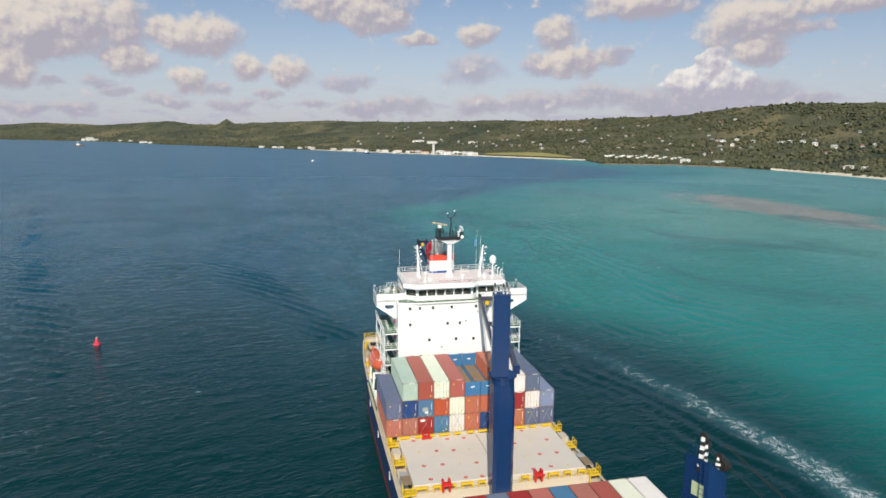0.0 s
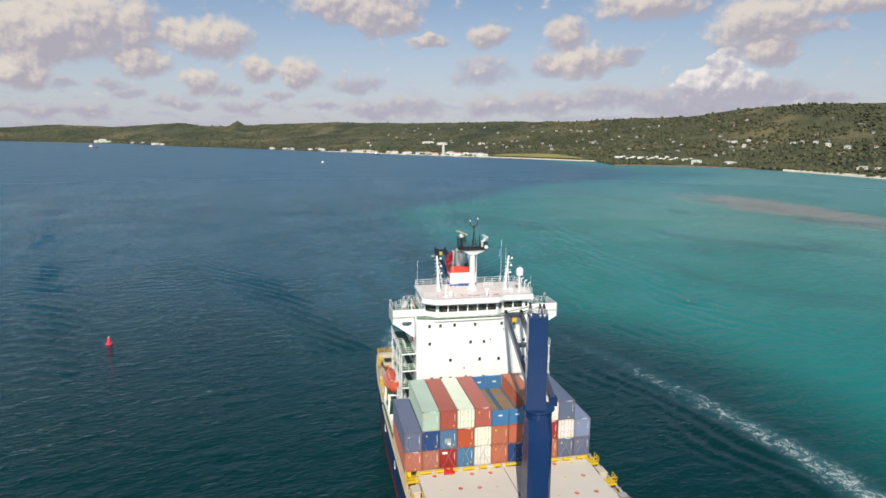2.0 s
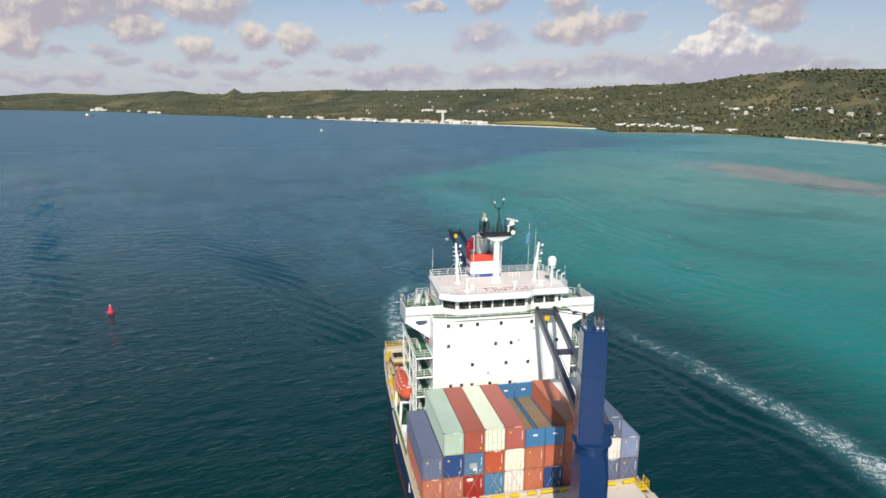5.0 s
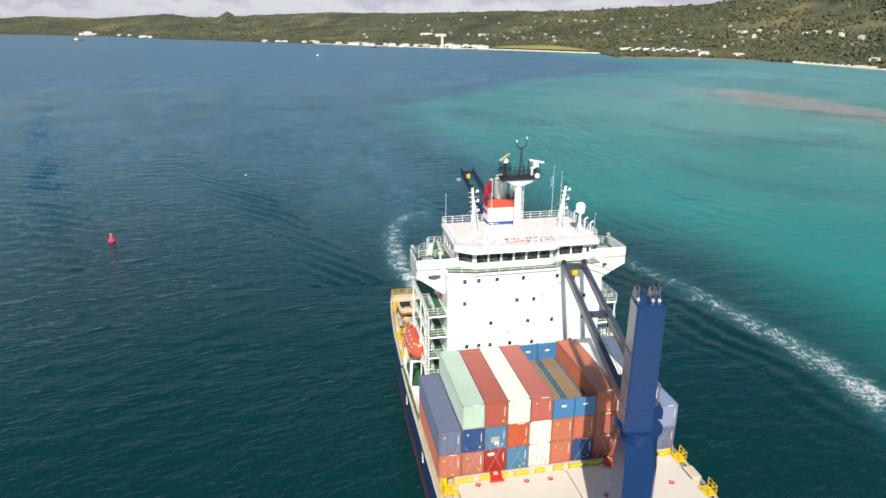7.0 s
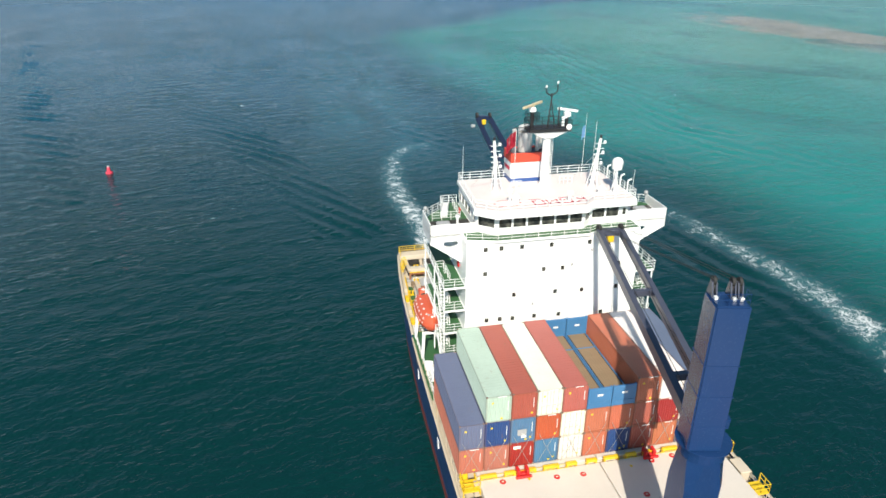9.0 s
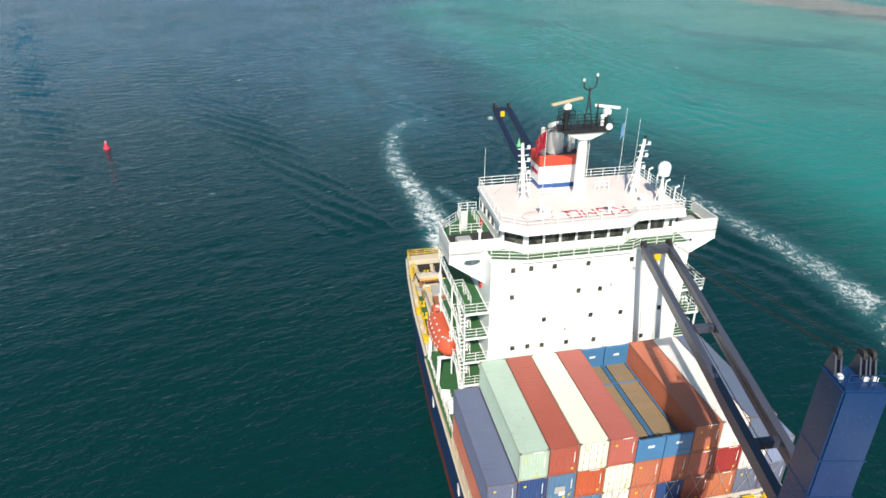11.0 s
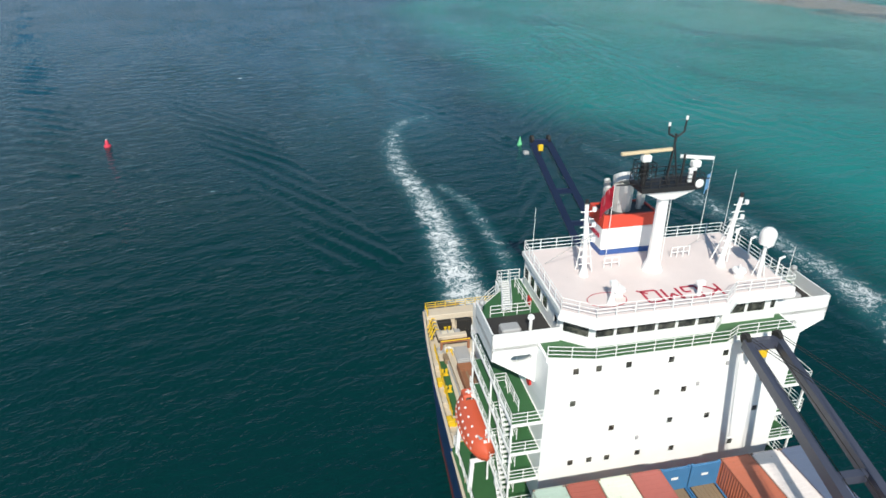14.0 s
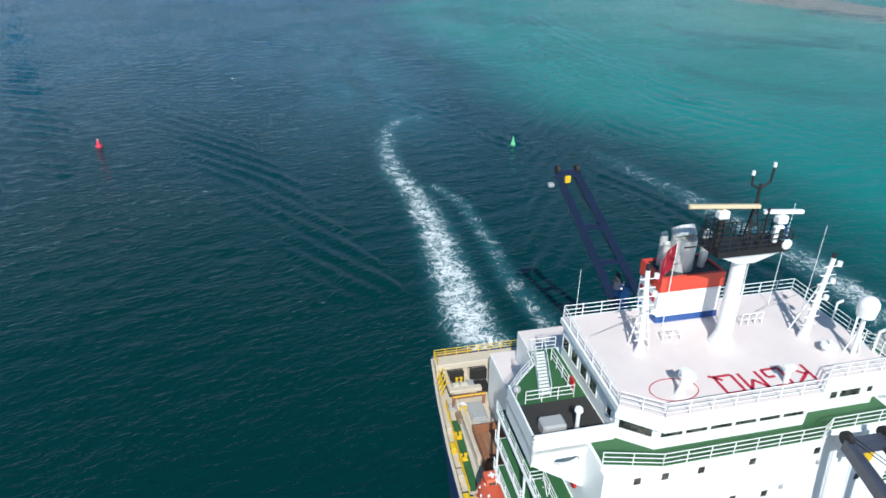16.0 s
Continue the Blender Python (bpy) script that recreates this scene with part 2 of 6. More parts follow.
def sea_material():
    m = bpy.data.materials.new("sea water")
    m.use_nodes = True
    n = Nodes(m.node_tree)
    at = n.add("ShaderNodeNewGeometry").outputs["Position"]
    xyz = n.add("ShaderNodeSeparateXYZ")
    n.link(at, xyz.inputs[0])
    x, y = xyz.outputs[0], xyz.outputs[1]
    wide = n.noise(at, 0.006, 3.0, 0.55)
    mid = n.noise(at, 0.03, 4.0, 0.6)
    # depth: a shoal with pale sand lies east of the channel
    edge = n.math("ADD", n.math("MULTIPLY", n.math("SUBTRACT", wide, 0.5), 50.0), n.math("MULTIPLY", n.math("SUBTRACT", mid, 0.5), 22.0))
    brink = n.smooth(y, 150.0, 215.0, 104.0, 74.0)
    for y0, y1, more in ((240.0, 360.0, -14.0), (440.0, 640.0, 120.0), (600.0, 900.0, 290.0)):
        brink = n.math("ADD", brink, n.smooth(y, y0, y1, 0.0, more))
    east = n.math("ADD", n.math("SUBTRACT", x, brink), edge)
    shoal = n.smooth(east, -34.0, 26.0)
    pale = n.smooth(n.math("ADD", east, n.math("MULTIPLY", n.math("SUBTRACT", mid, 0.5), 90.0)), 20.0, 230.0)
    streaks = n.noise(n.vec("MULTIPLY", at, (0.05, 0.012, 1.0)), 1.0, 4.0, 0.6, 0.5)
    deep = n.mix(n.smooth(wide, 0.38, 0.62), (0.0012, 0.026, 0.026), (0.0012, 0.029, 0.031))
    # bluer and paler with distance: the far sky's reflection put into the water colour
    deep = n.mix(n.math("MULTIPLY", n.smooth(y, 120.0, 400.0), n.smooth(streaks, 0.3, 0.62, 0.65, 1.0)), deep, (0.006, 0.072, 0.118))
    # smooth water left in the ship's track, its pale sheen mixed into the colour
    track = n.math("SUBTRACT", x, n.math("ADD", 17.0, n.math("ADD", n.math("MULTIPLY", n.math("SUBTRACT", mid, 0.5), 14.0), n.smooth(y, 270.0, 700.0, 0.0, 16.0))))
    slick_sheen = n.math("MULTIPLY", n.smooth(n.math("ABSOLUTE", track), 34.0, 2.0), n.math("MULTIPLY", n.smooth(y, 130.0, 230.0), n.smooth(y, 620.0, 330.0)))
    deep = n.mix(n.math("MULTIPLY", slick_sheen, n.smooth(streaks, 0.35, 0.65, 0.25, 0.75)), deep, (0.024, 0.112, 0.150))
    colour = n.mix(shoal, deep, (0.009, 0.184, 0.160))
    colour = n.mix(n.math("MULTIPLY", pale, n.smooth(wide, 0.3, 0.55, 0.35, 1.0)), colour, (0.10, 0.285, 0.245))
    # brown coral ground
    long = n.vec("MULTIPLY", n.vec("SUBTRACT", at, (352.0, 450.0, 0.0)), (1 / 46, 1 / 135, 0))
    grainy = n.noise(n.vec("MULTIPLY", at, (1.0, 0.4, 1.0)), 0.045, 6.0, 0.68, 0.6)
    reef = n.smooth(n.math("ADD", n.vec("LENGTH", long, out=1), n.math("MULTIPLY", n.math("SUBTRACT", grainy, 0.5), 2.4)), 1.15, 0.45)
    colour = n.mix(n.math("MULTIPLY", reef, 0.85), colour, (0.33, 0.28, 0.24))
    patches = n.smooth(n.noise(n.vec("MULTIPLY", at, (1.0, 0.55, 1.0)), 0.014, 6.0, 0.65, 0.6), 0.52, 0.66)
    colour = n.mix(n.math("MULTIPLY", n.math("MULTIPLY", patches, shoal), 0.5), colour, (0.022, 0.085, 0.10))
    # foam: where churned water lies, broken into threads
    foam = n.add("ShaderNodeAttribute", attribute_name="foam").outputs["Fac"]
    def threads(scale, thin, bend):
        """Bright lines where a noise crosses its middle value."""
        v = n.noise(at, scale, 3.0, 0.55, bend)
        return n.math("SUBTRACT", 1.0, n.math("MULTIPLY", n.math("ABSOLUTE", n.math("SUBTRACT", v, 0.5)), thin), clamp=True)

    clots = n.noise(at, 0.33, 5.0, 0.65, 0.8)
    web = n.math("MAXIMUM", threads(0.42, 11.0, 1.2), n.math("MULTIPLY", threads(1.1, 9.0, 1.5), 0.85))
    web = n.math("ADD", n.math("MULTIPLY", web, 0.34), n.math("ADD", n.math("MULTIPLY", clots, 0.75), n.math("MULTIPLY", n.noise(at, 4.0, 4.0, 0.7), 0.22)))
    white = n.smooth(n.math("ADD", web, n.math("MULTIPLY", foam, 0.62)), 0.98, 1.34)
    white = n.math("MULTIPLY", white, n.smooth(foam, 0.03, 0.30))
    milky = n.math("MULTIPLY", n.smooth(foam, 0.05, 0.9), 0.5)
    colour = n.mix(milky, colour, (0.05, 0.20, 0.23))
    colour = n.mix(white, colour, (0.78, 0.80, 0.80))
    # ripples
    turned = n.add("ShaderNodeCombineXYZ")
    n.link(n.vec("DOT_PRODUCT", at, (0.42 * math.cos(0.3), 0.42 * math.sin(0.3), 0), out=1), turned.inputs[0])
    n.link(n.vec("DOT_PRODUCT", at, (-0.8 * math.sin(0.3), 0.8 * math.cos(0.3), 0), out=1), turned.inputs[1])
    wind = turned.outputs[0]
    h = n.math("ADD", n.math("MULTIPLY", n.noise(wind, 0.5, 3.0, 0.5, 0.4), 0.38), n.math("MULTIPLY", n.noise(wind, 1.2, 3.0, 0.6, 0.5), 0.40))
    h = n.math("ADD", h, n.math("MULTIPLY", n.noise(at, 1.7, 3.0, 0.6), 0.10))
    gust = n.smooth(n.noise(at, 0.02, 3.0), 0.3, 0.7, 0.6, 1.15)
    bp = n.add("ShaderNodeBump")
    bp.inputs["Strength"].default_value, bp.inputs["Distance"].default_value = 1.0, 0.72
    n.link(n.math("MULTIPLY", h, gust), bp.inputs["Height"])
    # light scattered back from the water, and the mirrored sky
    under, mirror = n.add("ShaderNodeBsdfDiffuse"), n.add("ShaderNodeBsdfGlossy")
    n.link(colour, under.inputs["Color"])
    mirror.inputs["Color"].default_value = (0.80, 0.92, 1.0, 1.0)
    far = n.smooth(n.vec("LENGTH", at, out=1), 250.0, 900.0, 0.04, 0.28)
    n.link(n.math("MULTIPLY_ADD", white, 0.5, far), mirror.inputs["Roughness"])
    fresnel = n.add("ShaderNodeFresnel")
    fresnel.inputs["IOR"].default_value = 1.333
    for node in (under, mirror, fresnel):
        n.link(bp.outputs[0], node.inputs["Normal"])
    gloss = n.math("MINIMUM", n.math("MULTIPLY", fresnel.outputs[0], 0.9), 0.5)
    both = n.add("ShaderNodeMixShader")
    n.link(n.math("MULTIPLY", gloss, n.math("SUBTRACT", 1.0, n.math("MULTIPLY", white, 0.8))), both.inputs[0])
    n.link(under.outputs[0], both.inputs[1])
    n.link(mirror.outputs[0], both.inputs[2])
    n.link(both.outputs[0], n.add("ShaderNodeOutputMaterial").inputs[0])
    return m


SEA = sea_material()


def land_material():
    m = bpy.data.materials.new("wooded hillside ground")
    m.use_nodes = True
    n = Nodes(m.node_tree)
    at = n.add("ShaderNodeNewGeometry").outputs["Position"]
    a, c, d = n.noise(at, 0.0035, 4.0, 0.6), n.noise(at, 0.03, 5.0, 0.65), n.noise(at, 0.14, 4.0, 0.7)
    colour = n.mix(n.smooth(c, 0.35, 0.65), (0.062, 0.068, 0.034), (0.115, 0.108, 0.056))
    colour = n.mix(n.smooth(a, 0.50, 0.64, 0.0, 0.8), colour, (0.22, 0.175, 0.085))
    colour = n.mix(n.smooth(n.noise(at, 0.006, 4.0, 0.6), 0.52, 0.62, 0.0, 0.8), colour, (0.028, 0.042, 0.024))
    colour = n.mix(n.smooth(d, 0.45, 0.62, 0.0, 0.6), colour, (0.04, 0.052, 0.02))
    b = n.add("ShaderNodeBsdfPrincipled")
    n.link(colour, b.inputs["Base Color"])
    b.inputs["Roughness"].default_value = 0.9
    bp = n.add("ShaderNodeBump")
    bp.inputs["Strength"].default_value, bp.inputs["Distance"].default_value = 1.0, 5.0
    n.link(n.math("ADD", c, d), bp.inputs["Height"])
    n.link(bp.outputs[0], b.inputs["Normal"])
    n.link(b.outputs[0], n.add("ShaderNodeOutputMaterial").inputs[0])
    return m


LAND = land_material()


def leaf_material():
    m = bpy.data.materials.new("tropical tree foliage")
    m.use_nodes = True
    n = Nodes(m.node_tree)
    rnd = n.add("ShaderNodeNewGeometry").outputs["Random Per Island"]
    at = n.add("ShaderNodeTexCoord").outputs["Object"]
    colour = n.mix(rnd, (0.050, 0.056, 0.026), (0.125, 0.115, 0.056))
    colour = n.mix(n.smooth(n.noise(at, 0.5, 4.0, 0.7), 0.4, 0.65, 0.0, 0.6), colour, (0.014, 0.026, 0.008))
    b = n.add("ShaderNodeBsdfPrincipled")
    n.link(colour, b.inputs["Base Color"])
    b.inputs["Roughness"].default_value = 0.8
    n.link(b.outputs[0], n.add("ShaderNodeOutputMaterial").inputs[0])
    return m


LEAF = leaf_material()
SAND = material("pale beach sand", (0.62, 0.55, 0.43), 0.9, spread=0.1, grain=0.1)
GRASS = material("dry mown grass", (0.30, 0.26, 0.085), 0.9, spread=0.2, grain=0.06)
HOUSE_WALL = material("house wall paint", (1, 1, 1), 0.7, spread=0.05, by_object=True)
HOUSE_ROOF = material("house roof sheet", (1, 1, 1), 0.6, spread=0.08, by_object=True)


# ---- mesh helpers ----
def mesh_of(name, bm, mat):
    me = bpy.data.meshes.new(name)
    bm.normal_update()
    bm.to_mesh(me)
    bm.free()
    me.materials.append(mat)
    return me


def part(name, bm, mat, parent, label="", at=None):
    """Links a bmesh as one mesh object under a thing or a part."""
    ob = new(name, mesh_of(name, bm, mat) if isinstance(bm, bmesh.types.BMesh) else bm)
    ob.parent = parent
    if at is not None:
        ob.matrix_local = at
    if label:
        ob["label"] = label
    return ob


def box(bm, x0, x1, y0, y1, z0, z1, bevel=0.0):
    made = bmesh.ops.create_cube(bm, size=1.0, matrix=Matrix.LocRotScale(((x0 + x1) / 2, (y0 + y1) / 2, (z0 + z1) / 2), None, (abs(x1 - x0), abs(y1 - y0), abs(z1 - z0))))
    if bevel:
        edges = list({e for v in made["verts"] for e in v.link_edges})
        bmesh.ops.bevel(bm, geom=edges, offset=bevel, segments=1, affect="EDGES")
    return bm


def boxes(*rows, bevel=0.0):
    bm = bmesh.new()
    for r in rows:
        box(bm, *r, bevel=bevel)
    return bm


def rod(bm, a, b, r0, r1=None, seg=8):
    """A round bar from a to b."""
    a, b = Vector(a), Vector(b)
    d = b - a
    m = Matrix.Translation((a + b) / 2) @ d.to_track_quat("Z", "Y").to_matrix().to_4x4()
    bmesh.ops.create_cone(bm, cap_ends=True, segments=seg, radius1=r0, radius2=r0 if r1 is None else r1, depth=d.length, matrix=m)
    return bm


def bar(bm, a, b, w, h, w2=None, h2=None):
    """A square bar from a to b: w across, h high, tapering to w2, h2."""
    a, b = Vector(a), Vector(b)
    d = (b - a).normalized()
    side = d.cross(Vector((0, 0, 1)))
    side = side.normalized() if side.length > 1e-4 else Vector((1, 0, 0))
    up = side.cross(d).normalized()
    vs = []
    for p, ww, hh in ((a, w, h), (b, w2 or w, h2 or h)):
        for i, j in ((-1, -1), (1, -1), (1, 1), (-1, 1)):
            vs.append(bm.verts.new(p + side * i * ww / 2 + up * j * hh / 2))
    for f in ((3, 2, 1, 0), (4, 5, 6, 7), (0, 1, 5, 4), (1, 2, 6, 5), (2, 3, 7, 6), (3, 0, 4, 7)):
        bm.faces.new([vs[i] for i in f])
    return bm


def prism(bm, outline, z0, z1, outline2=None):
    """An upright block on an outline, given counter-clockwise; outline2 for its top."""
    lo = [bm.verts.new((x, y, z0)) for x, y in outline]
    hi = [bm.verts.new((x, y, z1)) for x, y in (outline2 or outline)]
    bm.faces.new(lo[::-1]), bm.faces.new(hi)
    k = len(lo)
    for i in range(k):
        bm.faces.new((lo[i], lo[(i + 1) % k], hi[(i + 1) % k], hi[i]))
    return bm


def slab_x(bm, outline, x0, x1):
    """A plate in the plane of y and z, x0 to x1 thick."""
    lo = [bm.verts.new((x0, y, z)) for y, z in outline]
    hi = [bm.verts.new((x1, y, z)) for y, z in outline]
    bm.faces.new(lo[::-1]), bm.faces.new(hi)
    k = len(lo)
    for i in range(k):
        bm.faces.new((lo[i], lo[(i + 1) % k], hi[(i + 1) % k], hi[i]))
    bmesh.ops.recalc_face_normals(bm, faces=bm.faces)
    return bm


def thing(name, label, category, group="", kind=""):
    return tagged(new(name), label, category, group, kind)


def railing(bm, points, height=1.05, rails=3, gap=1.5, r=0.03, closed=False):
    """Posts and rails along a line of points on a deck."""
    pts = [Vector(p) for p in points]
    if closed:
        pts.append(pts[0])
    for a, b in zip(pts, pts[1:]):
        k = max(1, round((b - a).length / gap))
        for i in range(k + 1):
            p = a.lerp(b, i / k)
            rod(bm, p, p + Vector((0, 0, height)), r, seg=5)
        for j in range(rails):
            z = Vector((0, 0, height * (j + 1) / rails))
            rod(bm, a + z, b + z, r * 0.85, seg=5)
    return bm


# ---- the sea, one sheet to the horizon ----
def along(points, px, py):
    """Distance of places from a line, how far along it they lie (0 to 1) and the side."""
    best, share, side = np.full(px.shape, 1e9), np.zeros(px.shape), np.zeros(px.shape)
    pts = np.array(points, float)
    seg = np.hypot(*(pts[1:] - pts[:-1]).T)
    total, run = seg.sum(), 0.0
    for a, b, length in zip(pts, pts[1:], seg):
        d = (b - a) / length
        s = np.clip((px - a[0]) * d[0] + (py - a[1]) * d[1], 0, length)
        gap = np.hypot(px - a[0] - s * d[0], py - a[1] - s * d[1])
        near = gap < best
        best = np.where(near, gap, best)
        share = np.where(near, (run + s) / total, share)
        side = np.where(near, np.sign((px - a[0]) * d[1] - (py - a[1]) * d[0]), side)
        run += length
    return best, share, side


STERN_WASH = [(23.5, 50), (21.5, 66), (19.8, 80), (20.4, 98), (20.8, 116), (20.0, 131), (17.2, 147), (17.4, 165), (19.5, 181), (24, 190), (30, 193)]
SIDE_WASH = [(33, 60), (31.0, 80), (29.4, 92), (29.8, 108), (29.0, 125), (25, 136)]
BOAT_WASH = [(82, 60), (83.5, 86), (82.5, 98), (80, 111), (77, 126), (71, 148), (62, 172)]
OLD_WAKE = [(-29, 92), (-41, 115.8), (-54, 143.5), (-82, 209.8), (-124, 319.7), (-220, 590)]
FAR_EAST_WAVE = [(168, 112), (140, 150), (122, 200), (122, 290), (140, 400)]
BOAT_WAVE = [(84, 40), (76, 90), (69, 118), (61, 142), (51, 166), (40, 188), (26, 214)]
EAST_WAVE = [(96, 112), (93.7, 122), (93.4, 149), (88, 171), (85, 197), (92, 250), (112, 330)]


def build_sea():
    az = np.concatenate([np.arange(-180, -26, 4.0), np.arange(-26, 48, 0.14), np.arange(48, 180, 4.0)])
    r = [6.0]
    while r[-1] < 4850:
        r.append(r[-1] * (1.006 if 50 < r[-1] < 640 else 1.03))
    r = np.array(r)
    A, R = np.meshgrid(np.radians(az), r)
    X, Y = R * np.sin(A), R * np.cos(A)
    rng = np.random.default_rng(4)
    Z = np.zeros_like(X)
    fade = np.clip((760 - R) / 300, 0, 1)
    for _ in range(22):
        length, turn = rng.uniform(2.6, 8.0), radians(rng.normal(-17, 26))
        k = 2 * math.pi / length
        Z += 0.0045 * length * rng.uniform(0.4, 1.0) * np.sin(k * (X * math.sin(turn) + Y * math.cos(turn)) + rng.uniform(0, 6.3))
    Z *= 0.55 * np.clip(130 / R, 0.85, 1.2)
    wander = np.zeros_like(X)
    for _ in range(8):
        k, turn = 2 * math.pi / rng.uniform(18, 60), rng.uniform(0, 6.3)
        wander += np.sin(k * (X * math.cos(turn) + Y * math.sin(turn)) + rng.uniform(0, 6.3)) / 3
    # wake crests: across the old wake, and along the bow waves
    for line, span, length, height, across in ((OLD_WAKE, 8, 6.0, 0.34, 1.0), (BOAT_WAVE, 8, 4.6, 0.17, 0.05), (EAST_WAVE, 13, 5.0, 0.17, 0.12), (FAR_EAST_WAVE, 18, 6.5, 0.18, 0.12)):
        d, s, side = along(line, X, Y)
        crest = np.sin(2 * math.pi * (d * side * (1 - across) + (Y * 0.85 + X * 0.45) * across) / length + 1.5 * wander)
        Z += height * crest * np.exp(-(d / span) ** 2) * np.clip(s * 5 - 0.3, 0, 1) * np.clip(0.75 + 0.5 * wander, 0.1, 1.3)
    Z *= fade
    foam = np.zeros_like(X)
    for line, w0, w1, f0, f1 in ((STERN_WASH, 5.0, 3.6, 1.0, 0.45), (SIDE_WASH, 2.8, 2.4, 0.56, 0.46), (BOAT_WASH, 5.4, 5.0, 0.70, 0.26)):
        d, s, _ = along(line, X, Y)
        w = w0 + (w1 - w0) * s
        foam = np.maximum(foam, (f0 + (f1 - f0) * s) * np.exp(-(d / w) ** 2))
    for _ in range(60):  # small whitecaps
        cx, cy, w = rng.uniform(-120, 170), rng.uniform(75, 420), rng.uniform(0.3, 0.6)
        foam = np.maximum(foam, rng.uniform(0.5, 0.85) * np.exp(-(((X - cx) / (w * 2.2)) ** 2 + ((Y - cy) / w) ** 2)))
    rows, cols = X.shape
    verts = np.stack([X, Y, Z], -1).reshape(-1, 3)
    i = np.arange(rows - 1)[:, None] * cols + np.arange(cols)[None, :]
    j = np.arange(rows - 1)[:, None] * cols + (np.arange(cols)[None, :] + 1) % cols
    quads = np.stack([i, i + cols, j + cols, j], -1).reshape(-1, 4)
    verts = np.concatenate([verts, [[0, 0, 0]]])
    hub = len(verts) - 1
    tris = [(k, (k + 1) % cols, hub) for k in range(cols)]
    me = bpy.data.meshes.new("sea")
    me.from_pydata(verts.tolist(), [], quads.tolist() + tris)
    me.polygons.foreach_set("use_smooth", np.ones(len(me.polygons), bool))
    at = me.attributes.new("foam", "FLOAT", "POINT")
    at.data.foreach_set("value", np.concatenate([foam.ravel(), [0]]).astype(np.float32))
    me.materials.append(SEA)
    me.update()
    me.validate()
    if me.polygons[0].normal.z < 0:
        me.flip_normals()
    tagged(new("sea", me), "rippled teal sea water with turquoise shoals and foam", "sea", kind="structure")


build_sea()


# the ship's own bow waves, a slanting train of crests on each side that travels with her
ARM = [(12.6, 58), (14.2, 68), (20.4, 86), (32.6, 123), (49.5, 160), (72, 205), (100, 258)]


def bow_wave(side):
    pts = np.array(ARM, float) * (side, 1)
    seg = np.hypot(*(pts[1:] - pts[:-1]).T)
    run = np.concatenate([[0], np.cumsum(seg)])
    s = np.arange(0, run[-1], 0.9)
    px, py = np.interp(s, run, pts[:, 0]), np.interp(s, run, pts[:, 1])
    tx, ty = np.gradient(px), np.gradient(py)
    size = np.hypot(tx, ty)
    tx, ty = tx / size, ty / size
    d = np.linspace(-20, 20, 97)
    S, D = np.meshgrid(s, d, indexing="ij")
    X, Y = px[:, None] + ty[:, None] * D, py[:, None] - tx[:, None] * D
    ragged = np.sin(S * 0.21 + D * 0.3) * 0.5 + np.sin(S * 0.083 + 1.0) * 0.6 + np.sin(S * 0.47 - D * 0.5 + 2.0) * 0.25
    train = np.cos(2 * math.pi * (side * D - 0.28 * S) / 4.3 + 0.6 * ragged)
    far = np.clip(S / 10, 0, 1) * np.clip((run[-1] - S) / 110, 0, 1)
    Z = 0.22 * train * np.exp(-(D / 12.5) ** 2) * far * (0.75 + 0.3 * ragged) + 0.26 - 0.75 * (D / 20) ** 2 - 0.7 * (1 - far)
    Z -= 0.9 * np.clip(1.1 - S / 95, 0, 1) * np.clip(-side * D / 4.5 - 0.2, 0, None) ** 2
    rows, cols = X.shape
    i = np.arange(rows - 1)[:, None] * cols + np.arange(cols - 1)[None, :]
    quads = np.stack([i, i + cols, i + cols + 1, i + 1], -1).reshape(-1, 4)
    if side < 0:
        quads = quads[:, ::-1]
    me = bpy.data.meshes.new("bow_wave")
    me.from_pydata(np.stack([X, Y, Z], -1).reshape(-1, 3).tolist(), [], quads.tolist())
    me.polygons.foreach_set("use_smooth", np.ones(len(me.polygons), bool))
    me.materials.append(SEA)
    if me.polygons[0].normal.z < 0:
        me.flip_normals()
    ob = tagged(new("water", me), "train of smooth slanting bow wave crests on the sea", "wave", kind="structure")
    MOVERS.append((ob or bpy.data.objects["water" if side < 0 else "water.001"], Matrix.Identity(4)))


bow_wave(-1)
bow_wave(1)

# ---- the island ----
# azimuth, shore distance, ridge elevation: degrees, metres, degrees
COAST = [(-70, 4000, 0.3), (-40, 4100, 0.3), (-22.4, 4056, 0.21), (-19.7, 3700, 0.44), (-15.9, 3365, 0.28), (-11, 2642, 0.69), (-9.5, 2560, 0.45), (-7.4, 2420, 0.43),
         (-3.1, 2140, 0.66), (1.5, 1930, 0.85), (7.2, 1720, 0.81), (14.5, 1550, 0.97), (21.7, 1420, 1.06), (23.5, 1390, 1.16), (25, 1240, 1.22), (30.8, 1261, 1.45),
         (34.4, 1230, 2.01), (38.8, 1160, 2.31), (45.3, 1025, 2.35), (60, 1000, 2.4), (90, 1100, 2.0)]
COAST_AZ, COAST_R, COAST_EL = np.array(COAST, float).T


def shore(a):
    return np.interp(a, COAST_AZ, COAST_R)


def ridge(a):
    return np.minimum(shore(a) + 650 + 550 * np.clip((30 - a) / 40, 0, 1), 4700)


def lumps(x, y, scale, seed):
    out = np.zeros_like(x)
    rng = np.random.default_rng(seed)
    for k in range(14):
        f, t = 2 * math.pi / scale * rng.uniform(0.5, 2.2), rng.uniform(0, 6.28)
        out += np.sin(f * (x * math.cos(t) + y * math.sin(t)) + rng.uniform(0, 6.28)) / 6
    return out


